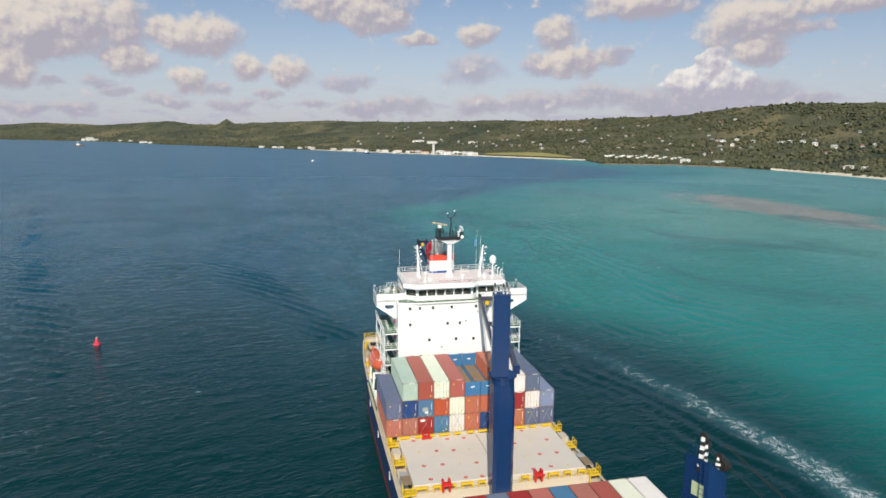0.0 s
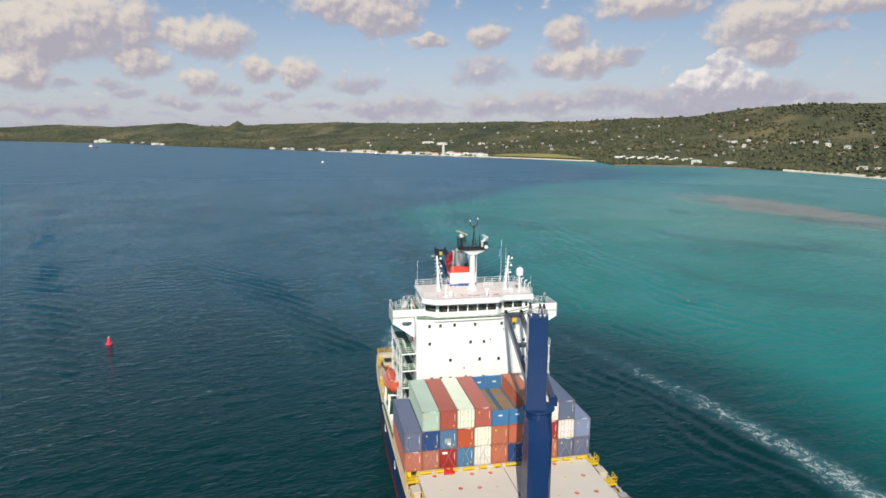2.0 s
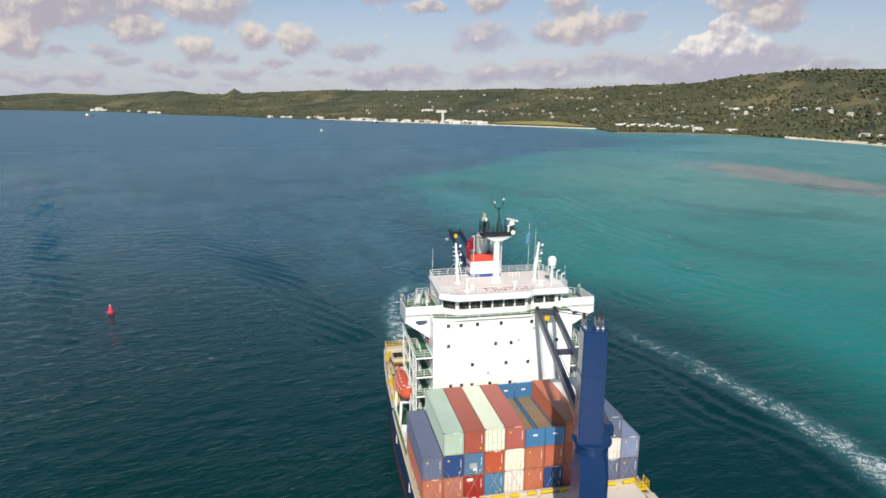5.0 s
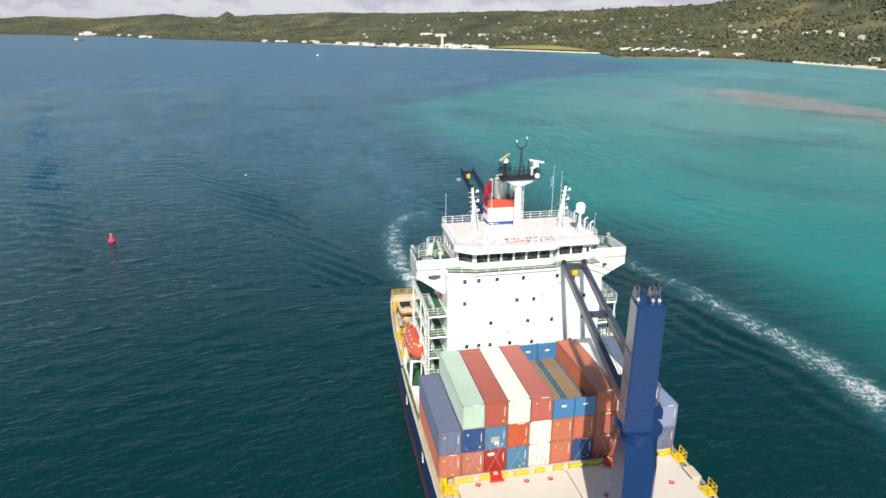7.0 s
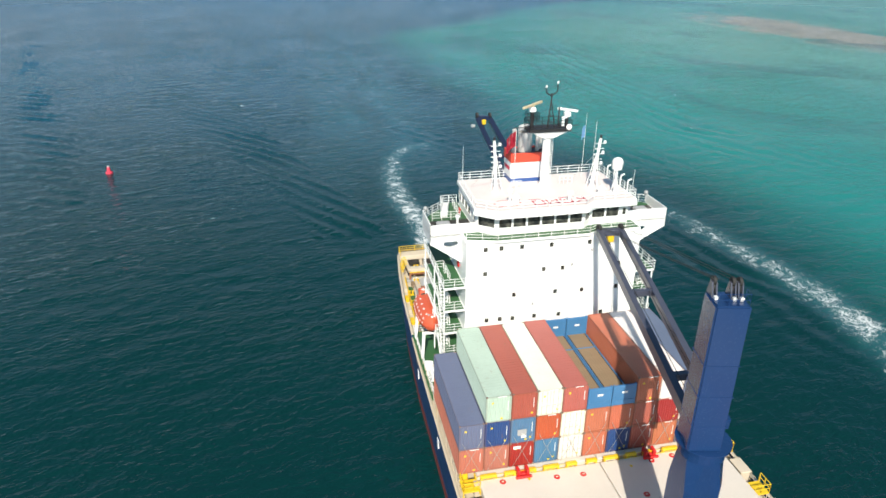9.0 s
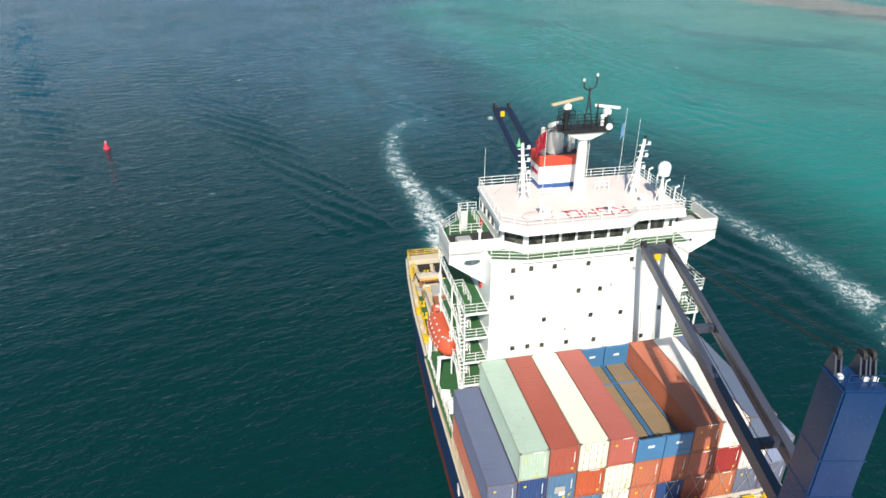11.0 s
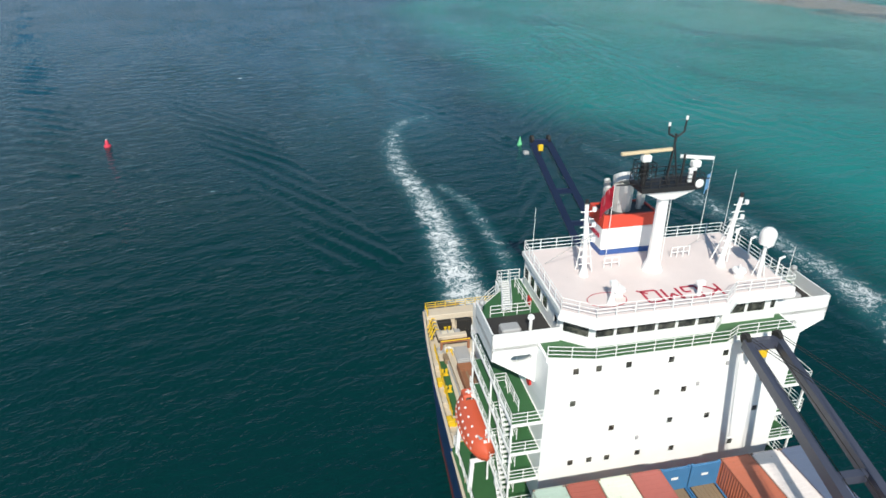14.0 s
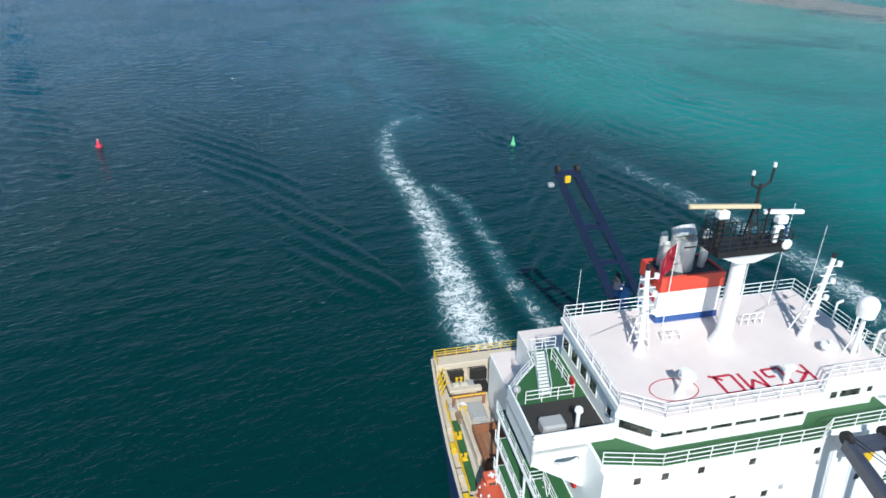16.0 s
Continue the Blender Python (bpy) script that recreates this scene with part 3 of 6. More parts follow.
def land_height(a, s):
    """Height at azimuth a and share s of the way from shore (0) to ridge (1)."""
    r = shore(a) + (ridge(a) - shore(a)) * s
    x, y = r * np.sin(np.radians(a)), r * np.cos(np.radians(a))
    top = 56 + np.tan(np.radians(np.interp(a, COAST_AZ, COAST_EL))) * ridge(a)
    top = top + 26 * np.exp(-((a + 6.7) / 0.42) ** 2)
    climb = np.where(s <= 1, np.clip(s, 0, 1) ** 1.25 * (0.55 + 0.45 * np.clip(s, 0, 1)), 1 - (s - 1) * 1.6)
    swell = lumps(x, y, 420, 3) * 12 * np.clip(s * 3, 0, 1) * np.clip(1.15 - s, 0.12, 1)
    return x, y, np.maximum(1.2 + (top - 1.2) * climb + swell * np.clip(s * 4, 0, 1), -3 + 40 * s)


def build_land():
    a = np.arange(-70, 90.1, 0.3)
    s = np.concatenate([[-0.02], np.linspace(0, 1, 48), [1.08, 1.3]])
    A, S = np.meshgrid(a, s)
    X, Y, Z = land_height(A, S)
    Z[0] = -3.0
    Z[1] = 0.5
    Z += lumps(X, Y, 60, 8) * 1.6 * (S > 0.05)
    rows, cols = X.shape
    i = (np.arange(rows - 1)[:, None] * cols + np.arange(cols - 1)[None, :])
    quads = np.stack([i, i + 1, i + cols + 1, i + cols], -1).reshape(-1, 4)
    me = bpy.data.meshes.new("hillside")
    me.from_pydata(np.stack([X, Y, Z], -1).reshape(-1, 3).tolist(), [], quads.tolist())
    me.polygons.foreach_set("use_smooth", np.ones(len(me.polygons), bool))
    me.materials.append(LAND)
    tagged(new("ground", me), "long green wooded island hillside above the bay", "hillside", kind="structure")


build_land()


def build_woods():
    """Far woods: ragged crowns strewn over the slopes."""
    rng = np.random.default_rng(11)
    bm = bmesh.new()
    bmesh.ops.create_icosphere(bm, subdivisions=1, radius=1.0)
    base = np.array([v.co[:] for v in bm.verts])
    faces = np.array([[v.index for v in f.verts] for f in bm.faces])
    bm.free()
    n = 26000
    a = np.concatenate([rng.uniform(-24, 50, n * 6 // 10), rng.uniform(18, 48, n * 4 // 10)])
    s = np.concatenate([rng.uniform(0.01, 1.0, len(a) * 3 // 4), rng.uniform(0.01, 0.22, len(a) - len(a) * 3 // 4)])
    rng.shuffle(s)
    x, y, z = land_height(a, s)
    clump = lumps(x, y, 150, 21)
    bare = 0.9 * np.exp(-((a - 3.0) / 4.0) ** 2 - ((s - 0.6) / 0.22) ** 2)
    keep = (clump + rng.normal(0, 0.35, len(a)) > bare) & ~((a > 14) & (a < 23) & (s < 0.13))
    x, y, z = x[keep], y[keep], z[keep]
    k = len(x)
    size = rng.uniform(1.8, 4.2, k)
    v = base[None] * rng.uniform(0.6, 1.35, (k, len(base), 1))
    v = v * np.stack([size, size, size * rng.uniform(0.6, 1.1, k)], -1)[:, None, :]
    v += np.stack([x, y, z + size * 0.45], -1)[:, None, :]
    f = faces[None] + (np.arange(k) * len(base))[:, None, None]
    me = bpy.data.meshes.new("woods")
    me.from_pydata(v.reshape(-1, 3).tolist(), [], f.reshape(-1, 3).tolist())
    me.materials.append(LEAF)
    tagged(new("far_woods", me), "dense dark green tropical trees on the hillside", "trees", kind="stuff")


build_woods()


# ---- the ship: y runs aft, x to her starboard-facing side of the picture, z from the water ----
ship = thing("container_ship", "navy-hulled container ship with a white deckhouse and red boot-top", "ship")
MOVERS.append((ship, Matrix()))

# distance aft, half breadth at the water, half breadth at the deck
STATIONS = [(37.2, 9.8, 12.7), (30, 12.4, 13.5), (22, 13.6, 14.1), (8, 14.2, 14.55), (-10, 14.3, 14.7), (-45, 14.3, 14.7), (-68, 13.8, 14.5), (-82, 10.8, 13.2), (-94, 6.0, 10.2), (-102, 2.2, 6.0), (-107, 0.3, 1.4)]
DECK = 6.9


def width_at(y, k=2):
    ys = [s[0] for s in STATIONS][::-1]
    return float(np.interp(y, ys, [s[k] for s in STATIONS][::-1]))


def hull_band(z_rows):
    """A band of the hull's skin between levels; each level is a share of the way from the water's breadth to the deck's."""
    bm = bmesh.new()
    fine = np.linspace(37.2, -107, 60)
    rings = []
    for z in z_rows:
        k = min(1.0, max(-0.3, z / DECK))
        ring = [(width_at(y, 1) * (1 - k) + width_at(y, 2) * k, y, z) for y in fine]
        ring = [(-w, y, zz) for w, y, zz in ring][::-1] + ring[:]
        rings.append([bm.verts.new(p) for p in ring])
    for lo, hi in zip(rings, rings[1:]):
        n = len(lo)
        for i in range(n):
            bm.faces.new((lo[i], lo[(i + 1) % n], hi[(i + 1) % n], hi[i]))
    bmesh.ops.recalc_face_normals(bm, faces=bm.faces)
    return bm


part("hull", hull_band((1.9, 3.5, 5.2, DECK)), NAVY, ship, "navy blue painted steel hull")
part("boot_top", hull_band((-2.0, -0.4, 0.8, 1.9)), BOOT, ship, "red antifouling band at the waterline")
bm = bmesh.new()
ys = list(np.linspace(37.2, -107, 50))
prism(bm, [(width_at(y) - 0.05, y) for y in ys[::-1]] + [(-width_at(y) + 0.05, y) for y in ys], DECK - 0.3, DECK)
part("main_deck", bm, CREAM, ship, "weathered cream main deck")


def bulwark(side, y0, y1, z0, z1, name, mat, thick=0.14):
    rows = np.linspace(y0, y1, 14)
    outer = [(side * width_at(y), y) for y in rows]
    inner = [(side * (width_at(y) - thick), y) for y in rows]
    bm = bmesh.new()
    loops = [[bm.verts.new((x, y, z)) for x, y in line] for line, z in ((outer, z0), (outer, z1), (inner, z1), (inner, z0))]
    for p, q in zip(loops, loops[1:] + loops[:1]):
        for i in range(13):
            bm.faces.new((p[i], p[i + 1], q[i + 1], q[i]))
    bm.faces.new([l[0] for l in loops]), bm.faces.new([l[-1] for l in loops])
    bmesh.ops.recalc_face_normals(bm, faces=bm.faces)
    part(name, bm, mat, ship)


for side in (-1, 1):
    bulwark(side, 37, 12, DECK, 7.9, "bulwark", NAVY)
    bulwark(side, 12, -100, DECK, 7.35, "bulwark", NAVY)
    bulwark(side, 36.9, 12, 7.9, 8.02, "bulwark_cap", CREAM, 0.3)
    bulwark(side, 12, -60, 7.35, 7.43, "bulwark_cap", CREAM, 0.26)
    bm = bmesh.new()
    for y in np.arange(10, -60, -2.4):
        w = side * (width_at(y) - 0.5)
        rod(bm, (w, y, DECK), (w, y, 8.3), 0.045, seg=5)
    railing(bm, [(side * (width_at(y) - 0.5), y, DECK) for y in (11, -5, -25, -45, -62)], 1.2, 3, 2.4, 0.035)
    part("railing", bm, CREAM, ship)
# white draught and hull marks
for y in (6.0, -7.0, -21.0):
    part("hull_mark", boxes((-width_at(y) - 0.03, -width_at(y) + 0.1, y - 0.25, y + 0.25, 5.2, 6.4)), MARK_WHITE, ship)

# stern: mooring deck under a cross beam
part("stern_beam", boxes((-12.7, 12.7, 34.0, 35.7, 8.3, 9.1), bevel=0.06), CREAM, ship, "cream steel beam across the stern")
part("stern_plate", boxes((-12.6, 12.6, 36.9, 37.1, DECK, 8.2)), NAVY, ship)
for x in (-12.3, -9.2, -6.6, 6.6, 9.2, 12.3):
    part("stern_post", boxes((x - 0.28, x + 0.28, 34.3, 35.2, DECK, 8.3), bevel=0.03), CREAM, ship)
part("stern_beam", boxes((-12.0, -8.4, 30.0, 30.7, 8.0, 8.5), (-12.0, -11.5, 30.0, 34.0, 8.0, 8.4), bevel=0.05), CREAM, ship)
bm = bmesh.new()
railing(bm, [(-12.6, 33.9, 9.1), (-12.6, 35.6, 9.1), (12.6, 35.6, 9.1), (12.6, 33.9, 9.1)], 1.0, 3, 1.3, 0.045)
part("railing", bm, YELLOW, ship, "yellow stern railing")
bm = bmesh.new()
for y in (30.6, 31.4, 32.2, 33.0):
    rod(bm, (-12.9, y, DECK + 0.9), (-12.2, y, 9.4), 0.07)
    rod(bm, (-12.2, y, 9.4), (-11.9, y, 9.2), 0.07)
for z in (7.9, 8.5, 9.2):
    rod(bm, (-12.6, 30.6, z), (-12.6, 33.0, z), 0.06)
part("ladder_cage", bm, YELLOW, ship, "yellow ladder hoops")
for x, y in ((-11.0, 28.3), (-12.4, 24.6), (-12.6, 21.6), (-10.2, 33.2), (-12.9, 16.2), (-13.4, 12.8)):
    bm = bmesh.new()
    box(bm, x - 0.45, x + 0.45, y - 0.25, y + 0.25, DECK, DECK + 0.12)
    for k in (-0.25, 0.25):
        rod(bm, (x + k, y, DECK + 0.1), (x + k, y, DECK + 0.75), 0.15, seg=10)
        rod(bm, (x + k, y, DECK + 0.7), (x + k, y, DECK + 0.8), 0.19, seg=10)
    part("bollard", bm, YELLOW, ship)
bm = bmesh.new()
rod(bm, (-11.4, 31.6, 7.6), (-9.6, 31.6, 7.6), 0.45, seg=14)
for x in (-11.4, -10.5, -9.6):
    rod(bm, (x - 0.05, 31.6, 7.6), (x + 0.05, 31.6, 7.6), 0.75, seg=16)
box(bm, -9.5, -8.9, 31.1, 32.1, DECK, 8.0, 0.05)
part("mooring_winch", bm, GREY, ship, "grey mooring winch with pale rope")
bm = bmesh.new()
rod(bm, (-11.3, 31.6, 7.6), (-10.6, 31.6, 7.6), 0.62, seg=14)
rod(bm, (-10.4, 31.6, 7.6), (-9.7, 31.6, 7.6), 0.58, seg=14)
part("rope_drum", bm, material("pale mooring rope", (0.55, 0.50, 0.40), 0.9, spread=0.2, bump=0.6), ship)
part("deck_hatch", boxes((-10.4, -8.6, 26.4, 29.4, DECK, DECK + 0.35), (-10.2, -8.8, 26.6, 29.2, DECK + 0.35, DECK + 0.5), bevel=0.04), GREY, ship)
part("deck_box", boxes((-11.3, -10.8, 21.0, 29.0, DECK, DECK + 0.55), bevel=0.04), CREAM, ship)
bm = bmesh.new()
prism(bm, [(-12.9, 17.6), (-12.1, 17.6), (-11.7, 27.2), (-12.4, 27.2)], DECK, DECK + 0.06)
part("walkway", bm, GREEN, ship, "green painted walkway strip")
bm = boxes((-10.9, -8.1, 19.6, 24.8, DECK, DECK + 0.16))
for x, y0, y1 in ((-10.9, 19.6, 24.8), (-8.2, 19.6, 24.8)):
    box(bm, x, x + 0.1, y0, y1, DECK, 8.3)
for y in (19.6, 24.7):
    box(bm, -10.9, -8.1, y, y + 0.1, DECK, 8.2)
scrap_bin = part("scrap_bin", bm, RUSTY, ship, "rusty open steel bin")
for k in range(11):
    part("scrap_plank", bar(bmesh.new(), (-10.6 + 0.22 * k, 20.5 + 0.3 * (k % 3), 7.45 + 0.06 * (k % 4)), (-10.6 + 0.22 * k, 24.3 - 0.3 * (k % 2), 7.5 + 0.07 * (k % 3)), 0.2, 0.06), RUSTY if k % 3 else TIMBER, scrap_bin)
for k, y in enumerate((26.0, 23.0, 19.5, 16.5, 14.0)):
    w = -width_at(y) + 0.75
    part("side_locker", boxes((w - 0.3, w + 0.25, y - 0.5, y + 0.5, DECK, DECK + 0.7), bevel=0.04), YELLOW if k % 2 else CREAM, ship)
bm = bmesh.new()
for z in (7.1, 7.3):
    rod(bm, (-11.5, 13.5, z), (-11.5, 30.0, z), 0.07, seg=6)
part("deck_pipe", bm, GREY, ship)
bm = bmesh.new()
railing(bm, [(-11.15, 20.0, DECK), (-11.15, 29.5, DECK)], 1.0, 3, 1.4, 0.035)
part("railing", bm, CREAM, ship)
bm = bmesh.new()
railing(bm, [(-13.1, 17.2, DECK), (-13.0, 21.5, DECK), (-12.6, 29.5, DECK)], 1.05, 3, 1.6, 0.04)
part("railing", bm, YELLOW, ship)
for x0, x1 in ((-11.9, -9.6), (-8.8, -6.9)):
    part("mooring_opening", boxes((x0, x1, 33.3, 33.9, DECK, 8.25), (x0 + 0.1, x1 - 0.1, 31.0, 33.2, DECK, DECK + 0.06)), RUBBER, ship)
for x, y, r in ((-10.9, 29.0, 0.5), (-9.3, 25.6, 0.42), (-12.0, 29.2, 0.4)):
    bm = bmesh.new()
    for level in range(3):
        ring = [Vector((x + r * math.cos(a), y + r * math.sin(a), DECK + 0.08 + 0.13 * level)) for a in np.linspace(0, 2 * math.pi, 15)]
        for a, b in zip(ring, ring[1:]):
            rod(bm, a, b, 0.075, seg=6)
    part("rope_coil", bm, MARK_WHITE if r > 0.45 else GREY, ship, "coiled mooring rope on deck")
part("rusty_beam", boxes((-11.9, -8.2, 29.2, 29.6, 8.0, 8.3), (-11.9, -11.6, 29.2, 29.5, DECK, 8.0), (-8.5, -8.2, 29.2, 29.5, DECK, 8.0), bevel=0.04), RUSTY, ship, "rust-stained steel beam over the mooring deck")
part("beam_rail", rod(bmesh.new(), (-11.9, 29.1, 8.45), (-8.2, 29.1, 8.45), 0.07), YELLOW, ship, "yellow hand bar")
for k, (x, y, w, l) in enumerate(((-10.0, 31.0, 1.2, 0.5), (-9.0, 32.6, 0.7, 0.9), (-11.6, 27.3, 0.6, 1.4), (-9.6, 18.4, 0.9, 0.8), (-11.0, 17.0, 0.7, 1.2))):
    part("deck_gear", boxes((x - w / 2, x + w / 2, y - l / 2, y + l / 2, DECK, DECK + 0.35 + 0.12 * (k % 3)), bevel=0.07), (RUSTY, GREY, TIMBER)[k % 3], ship, "small weathered deck gear")
part("stern_timber", boxes((-12.2, -8.0, 35.75, 36.2, 9.12, 9.3), bevel=0.03), TIMBER, ship, "dark weathered timber fender")
part("boat_deck", boxes((-14.3, -10.1, -2.0, 12.8, 7.6, 7.75)), GREEN, ship, "green boat deck")
part("boat_deck", boxes((10.2, 14.3, -2.0, 12.8, 7.6, 7.75)), GREEN, ship)

# deckhouse
house = part("deckhouse", boxes((-10.1, 10.2, 0.0, 12.4, DECK, 26.1), bevel=0.05), WHITE, ship, "tall white accommodation block")
part("engine_casing", boxes((-7.9, 7.9, 12.4, 29.4, DECK, 13.4), (-5.6, 5.6, 12.4, 27.7, 13.4, 17.0), (-5.6, 5.6, 12.4, 16.0, 17.0, 26.0), bevel=0.06), WHITE, ship, "white engine casing aft of the block")
part("casing_top", boxes((-7.8, 7.8, 12.5, 29.3, 13.4, 13.42), (-5.5, 5.5, 16.1, 27.6, 17.0, 17.02)), ROOF, ship)


def front_window(x, z, w=0.45, h=0.54):
    frame_bm = bmesh.new()
    for a in ((x - w / 2 - 0.07, x + w / 2 + 0.07, z + h / 2, z + h / 2 + 0.07), (x - w / 2 - 0.07, x + w / 2 + 0.07, z - h / 2 - 0.07, z - h / 2),
              (x - w / 2 - 0.07, x - w / 2, z - h / 2, z + h / 2), (x + w / 2, x + w / 2 + 0.07, z - h / 2, z + h / 2)):
        box(frame_bm, a[0], a[1], -0.06, 0.02, a[2], a[3])
    win = part("window", frame_bm, WHITE, house)
    part("pane", boxes((x - w / 2, x + w / 2, -0.025, 0.02, z - h / 2, z + h / 2)), GLASS, win)


for x, z in ((-7.97, 25.3), (-6.2, 25.3), (-3.86, 25.3), (-0.44, 25.25), (4.05, 25.2), (-7.95, 22.35), (-1.16, 22.3), (1.09, 22.25), (-4.5, 19.4), (0.42, 19.3), (3.66, 19.2), (-7.6, 16.4), (-6.03, 16.4), (-4.52, 16.35),
             (-1.9, 16.35), (1.07, 16.25), (6.38, 15.95), (7.9, 22.2), (7.9, 19.2)):
    front_window(x, z)
for x, z in ((4.4, 24.2), (2.2, 22.6), (-2.2, 18.0)):
    part("wall_fitting", boxes((x - 0.12, x + 0.12, -0.14, 0.0, z - 0.16, z + 0.16), bevel=0.03), GREY, house)

# open side decks with stairs
for side, x_in, x_out in ((-1, -10.1, -12.55), (1, 10.2, 12.65)):
    for k, z in enumerate((12.35, 15.2, 18.05, 20.9)):
        lo, hi = min(x_in, x_out), max(x_in, x_out)
        part("side_deck", boxes((lo, hi, 0.1, 12.4, z - 0.22, z), bevel=0.03), WHITE, ship)
        part("deck_coating", boxes((lo + 0.1, hi - 0.1, 0.25, 12.3, z + 0.002, z + 0.012)), GREEN, ship)
        bm = bmesh.new()
        railing(bm, [(x_in, 0.18, z), (x_out, 0.18, z), (x_out, 12.3, z)], 1.05, 3, 1.5, 0.035)
        part("railing", bm, WHITE, ship)
        bm = bmesh.new()
        xs = x_out - side * 0.5
        foot = z - 2.85
        for dx in (-0.35, 0.35):
            bar(bm, (xs + dx, 2.0, foot), (xs + dx, 4.6, z), 0.06, 0.22)
            rod(bm, (xs + dx, 1.9, foot + 0.9), (xs + dx, 4.6, z + 0.9), 0.03, seg=5)
        for j in range(10):
            yy, zz = 2.0 + 0.26 * (j + 0.5), foot + 0.285 * (j + 0.5)
            box(bm, xs - 0.34, xs + 0.34, yy - 0.12, yy + 0.12, zz - 0.02, zz + 0.02)
        part("stairs", bm, WHITE, ship)
        bm = bmesh.new()
        railing(bm, [(xs + side * -0.5, 1.6, z), (xs + side * -0.5, 5.0, z), (xs + side * 0.45, 5.0, z)], 1.05, 3, 1.2, 0.035)
        part("railing", bm, WHITE, ship)
        for y in (0.4, 6.0, 11.9):
            part("deck_pillar", boxes((x_out - 0.07 + side * -0.1, x_out + 0.07 + side * -0.1, y - 0.07, y + 0.07, foot, z - 0.2)), WHITE, ship)
        part("door", boxes((x_in + side * -0.02, x_in + side * 0.06, 6.6, 7.4, z + 0.15, z + 2.1), bevel=0.02), WHITE, ship)
        bm = bmesh.new()
        bmesh.ops.create_cone(bm, cap_ends=True, segments=18, radius1=0.38, radius2=0.38, depth=0.14, matrix=pose(x_in + side * 0.1, 3.4, z + 1.3, 0, 90, 0))
        part("lifebuoy", bm, SAFETY_RED, ship, "red lifebuoy on the wall")

# bridge
part("bridge_walkway", prism(bmesh.new(), [(-10.1, 0.5), (-6.7, -0.35), (3.9, -0.35), (4.9, 0.2), (10.2, 0.2), (10.2, 3.2), (-10.1, 3.2)], 26.1, 26.35), WHITE, ship)
part("deck_coating", prism(bmesh.new(), [(-9.9, 0.65), (-6.6, -0.2), (3.8, -0.2), (4.8, 0.35), (10.05, 0.35), (10.05, 3.1), (-9.9, 3.1)], 26.353, 26.363), GREEN, ship)
bm = bmesh.new()
railing(bm, [(-10.0, 0.58, 26.35), (-6.68, -0.27, 26.35), (3.88, -0.27, 26.35), (4.86, 0.27, 26.35), (10.1, 0.27, 26.35)], 1.0, 3, 1.6, 0.035)
part("railing", bm, WHITE, ship)
BRIDGE = [(-8.4, 2.6), (-6.5, 1.1), (3.6, 1.1), (4.7, 2.0), (9.3, 2.0), (9.3, 11.0), (-8.4, 11.0)]
bridge = part("bridge", prism(bmesh.new(), BRIDGE, 26.2, 29.1), WHITE, ship, "white wheelhouse with a row of dark windows")


def wall_windows(a, b, count, z0, z1, name="bridge_window", margin=0.25, gap=0.22):
    """Windows along a wall from a to b, seen from outside on the right of the way."""
    a, b = Vector((*a, 0)), Vector((*b, 0))
    d = (b - a).normalized()
    out = Vector((d.y, -d.x, 0))
    length = (b - a).length - 2 * margin
    w = (length - gap * (count - 1)) / count
    for k in range(count):
        p = a + d * (margin + k * (w + gap))
        q = p + d * w
        bm = bmesh.new()
        for (u, v2, zz0, zz1) in ((p - d * 0.06, q + d * 0.06, z1, z1 + 0.07), (p - d * 0.06, q + d * 0.06, z0 - 0.07, z0), (p - d * 0.06, p, z0, z1), (q, q + d * 0.06, z0, z1)):
            prism(bm, [tuple((u + out * -0.02)[:2]), tuple((u + out * 0.06)[:2]), tuple((v2 + out * 0.06)[:2]), tuple((v2 + out * -0.02)[:2])], zz0, zz1)
        bmesh.ops.recalc_face_normals(bm, faces=bm.faces)
        frame_ob = part(name, bm, WHITE, bridge)
        bm = prism(bmesh.new(), [tuple((p + out * -0.02)[:2]), tuple((p + out * 0.02)[:2]), tuple((q + out * 0.02)[:2]), tuple((q + out * -0.02)[:2])], z0, z1)
        bmesh.ops.recalc_face_normals(bm, faces=bm.faces)
        part("pane", bm, GLASS, frame_ob)


wall_windows((-8.4, 2.6), (-6.5, 1.1), 1, 27.25, 28.30)
wall_windows((-6.5, 1.1), (3.6, 1.1), 6, 27.25, 28.30)
wall_windows((3.6, 1.1), (4.7, 2.0), 1, 27.25, 28.30)
wall_windows((4.7, 2.0), (8.4, 2.0), 2, 27.25, 28.30)
wall_windows((8.4, 2.0), (9.3, 2.0), 1, 27.35, 28.10)
wall_windows((-8.4, 11.0), (-8.4, 5.0), 4, 27.30, 28.30, gap=0.5)
wall_windows((-8.4, 4.2), (-8.4, 2.6), 1, 27.40, 28.00, margin=0.5)
bm = bmesh.new()
for x in (-6.3, -4.8, -3.1, -1.4, 0.3, 2.0, 3.5, 5.2, 7.0, 8.8):
    y = 1.1 if x < 3.6 else 2.0
    part("eyebrow_bracket", bar(bmesh.new(), (x, y - 0.02, 28.2), (x, y - 0.95, 28.74), 0.06, 0.1), WHITE, bridge)
part("eyebrow", prism(bmesh.new(), [(-9.0, 1.7), (-6.85, -0.1), (3.55, -0.1), (4.85, 1.0), (9.8, 1.0), (9.8, 1.99), (4.71, 1.99), (3.61, 1.09), (-6.51, 1.09), (-8.41, 2.59)], 28.74, 29.097), WHITE, bridge)

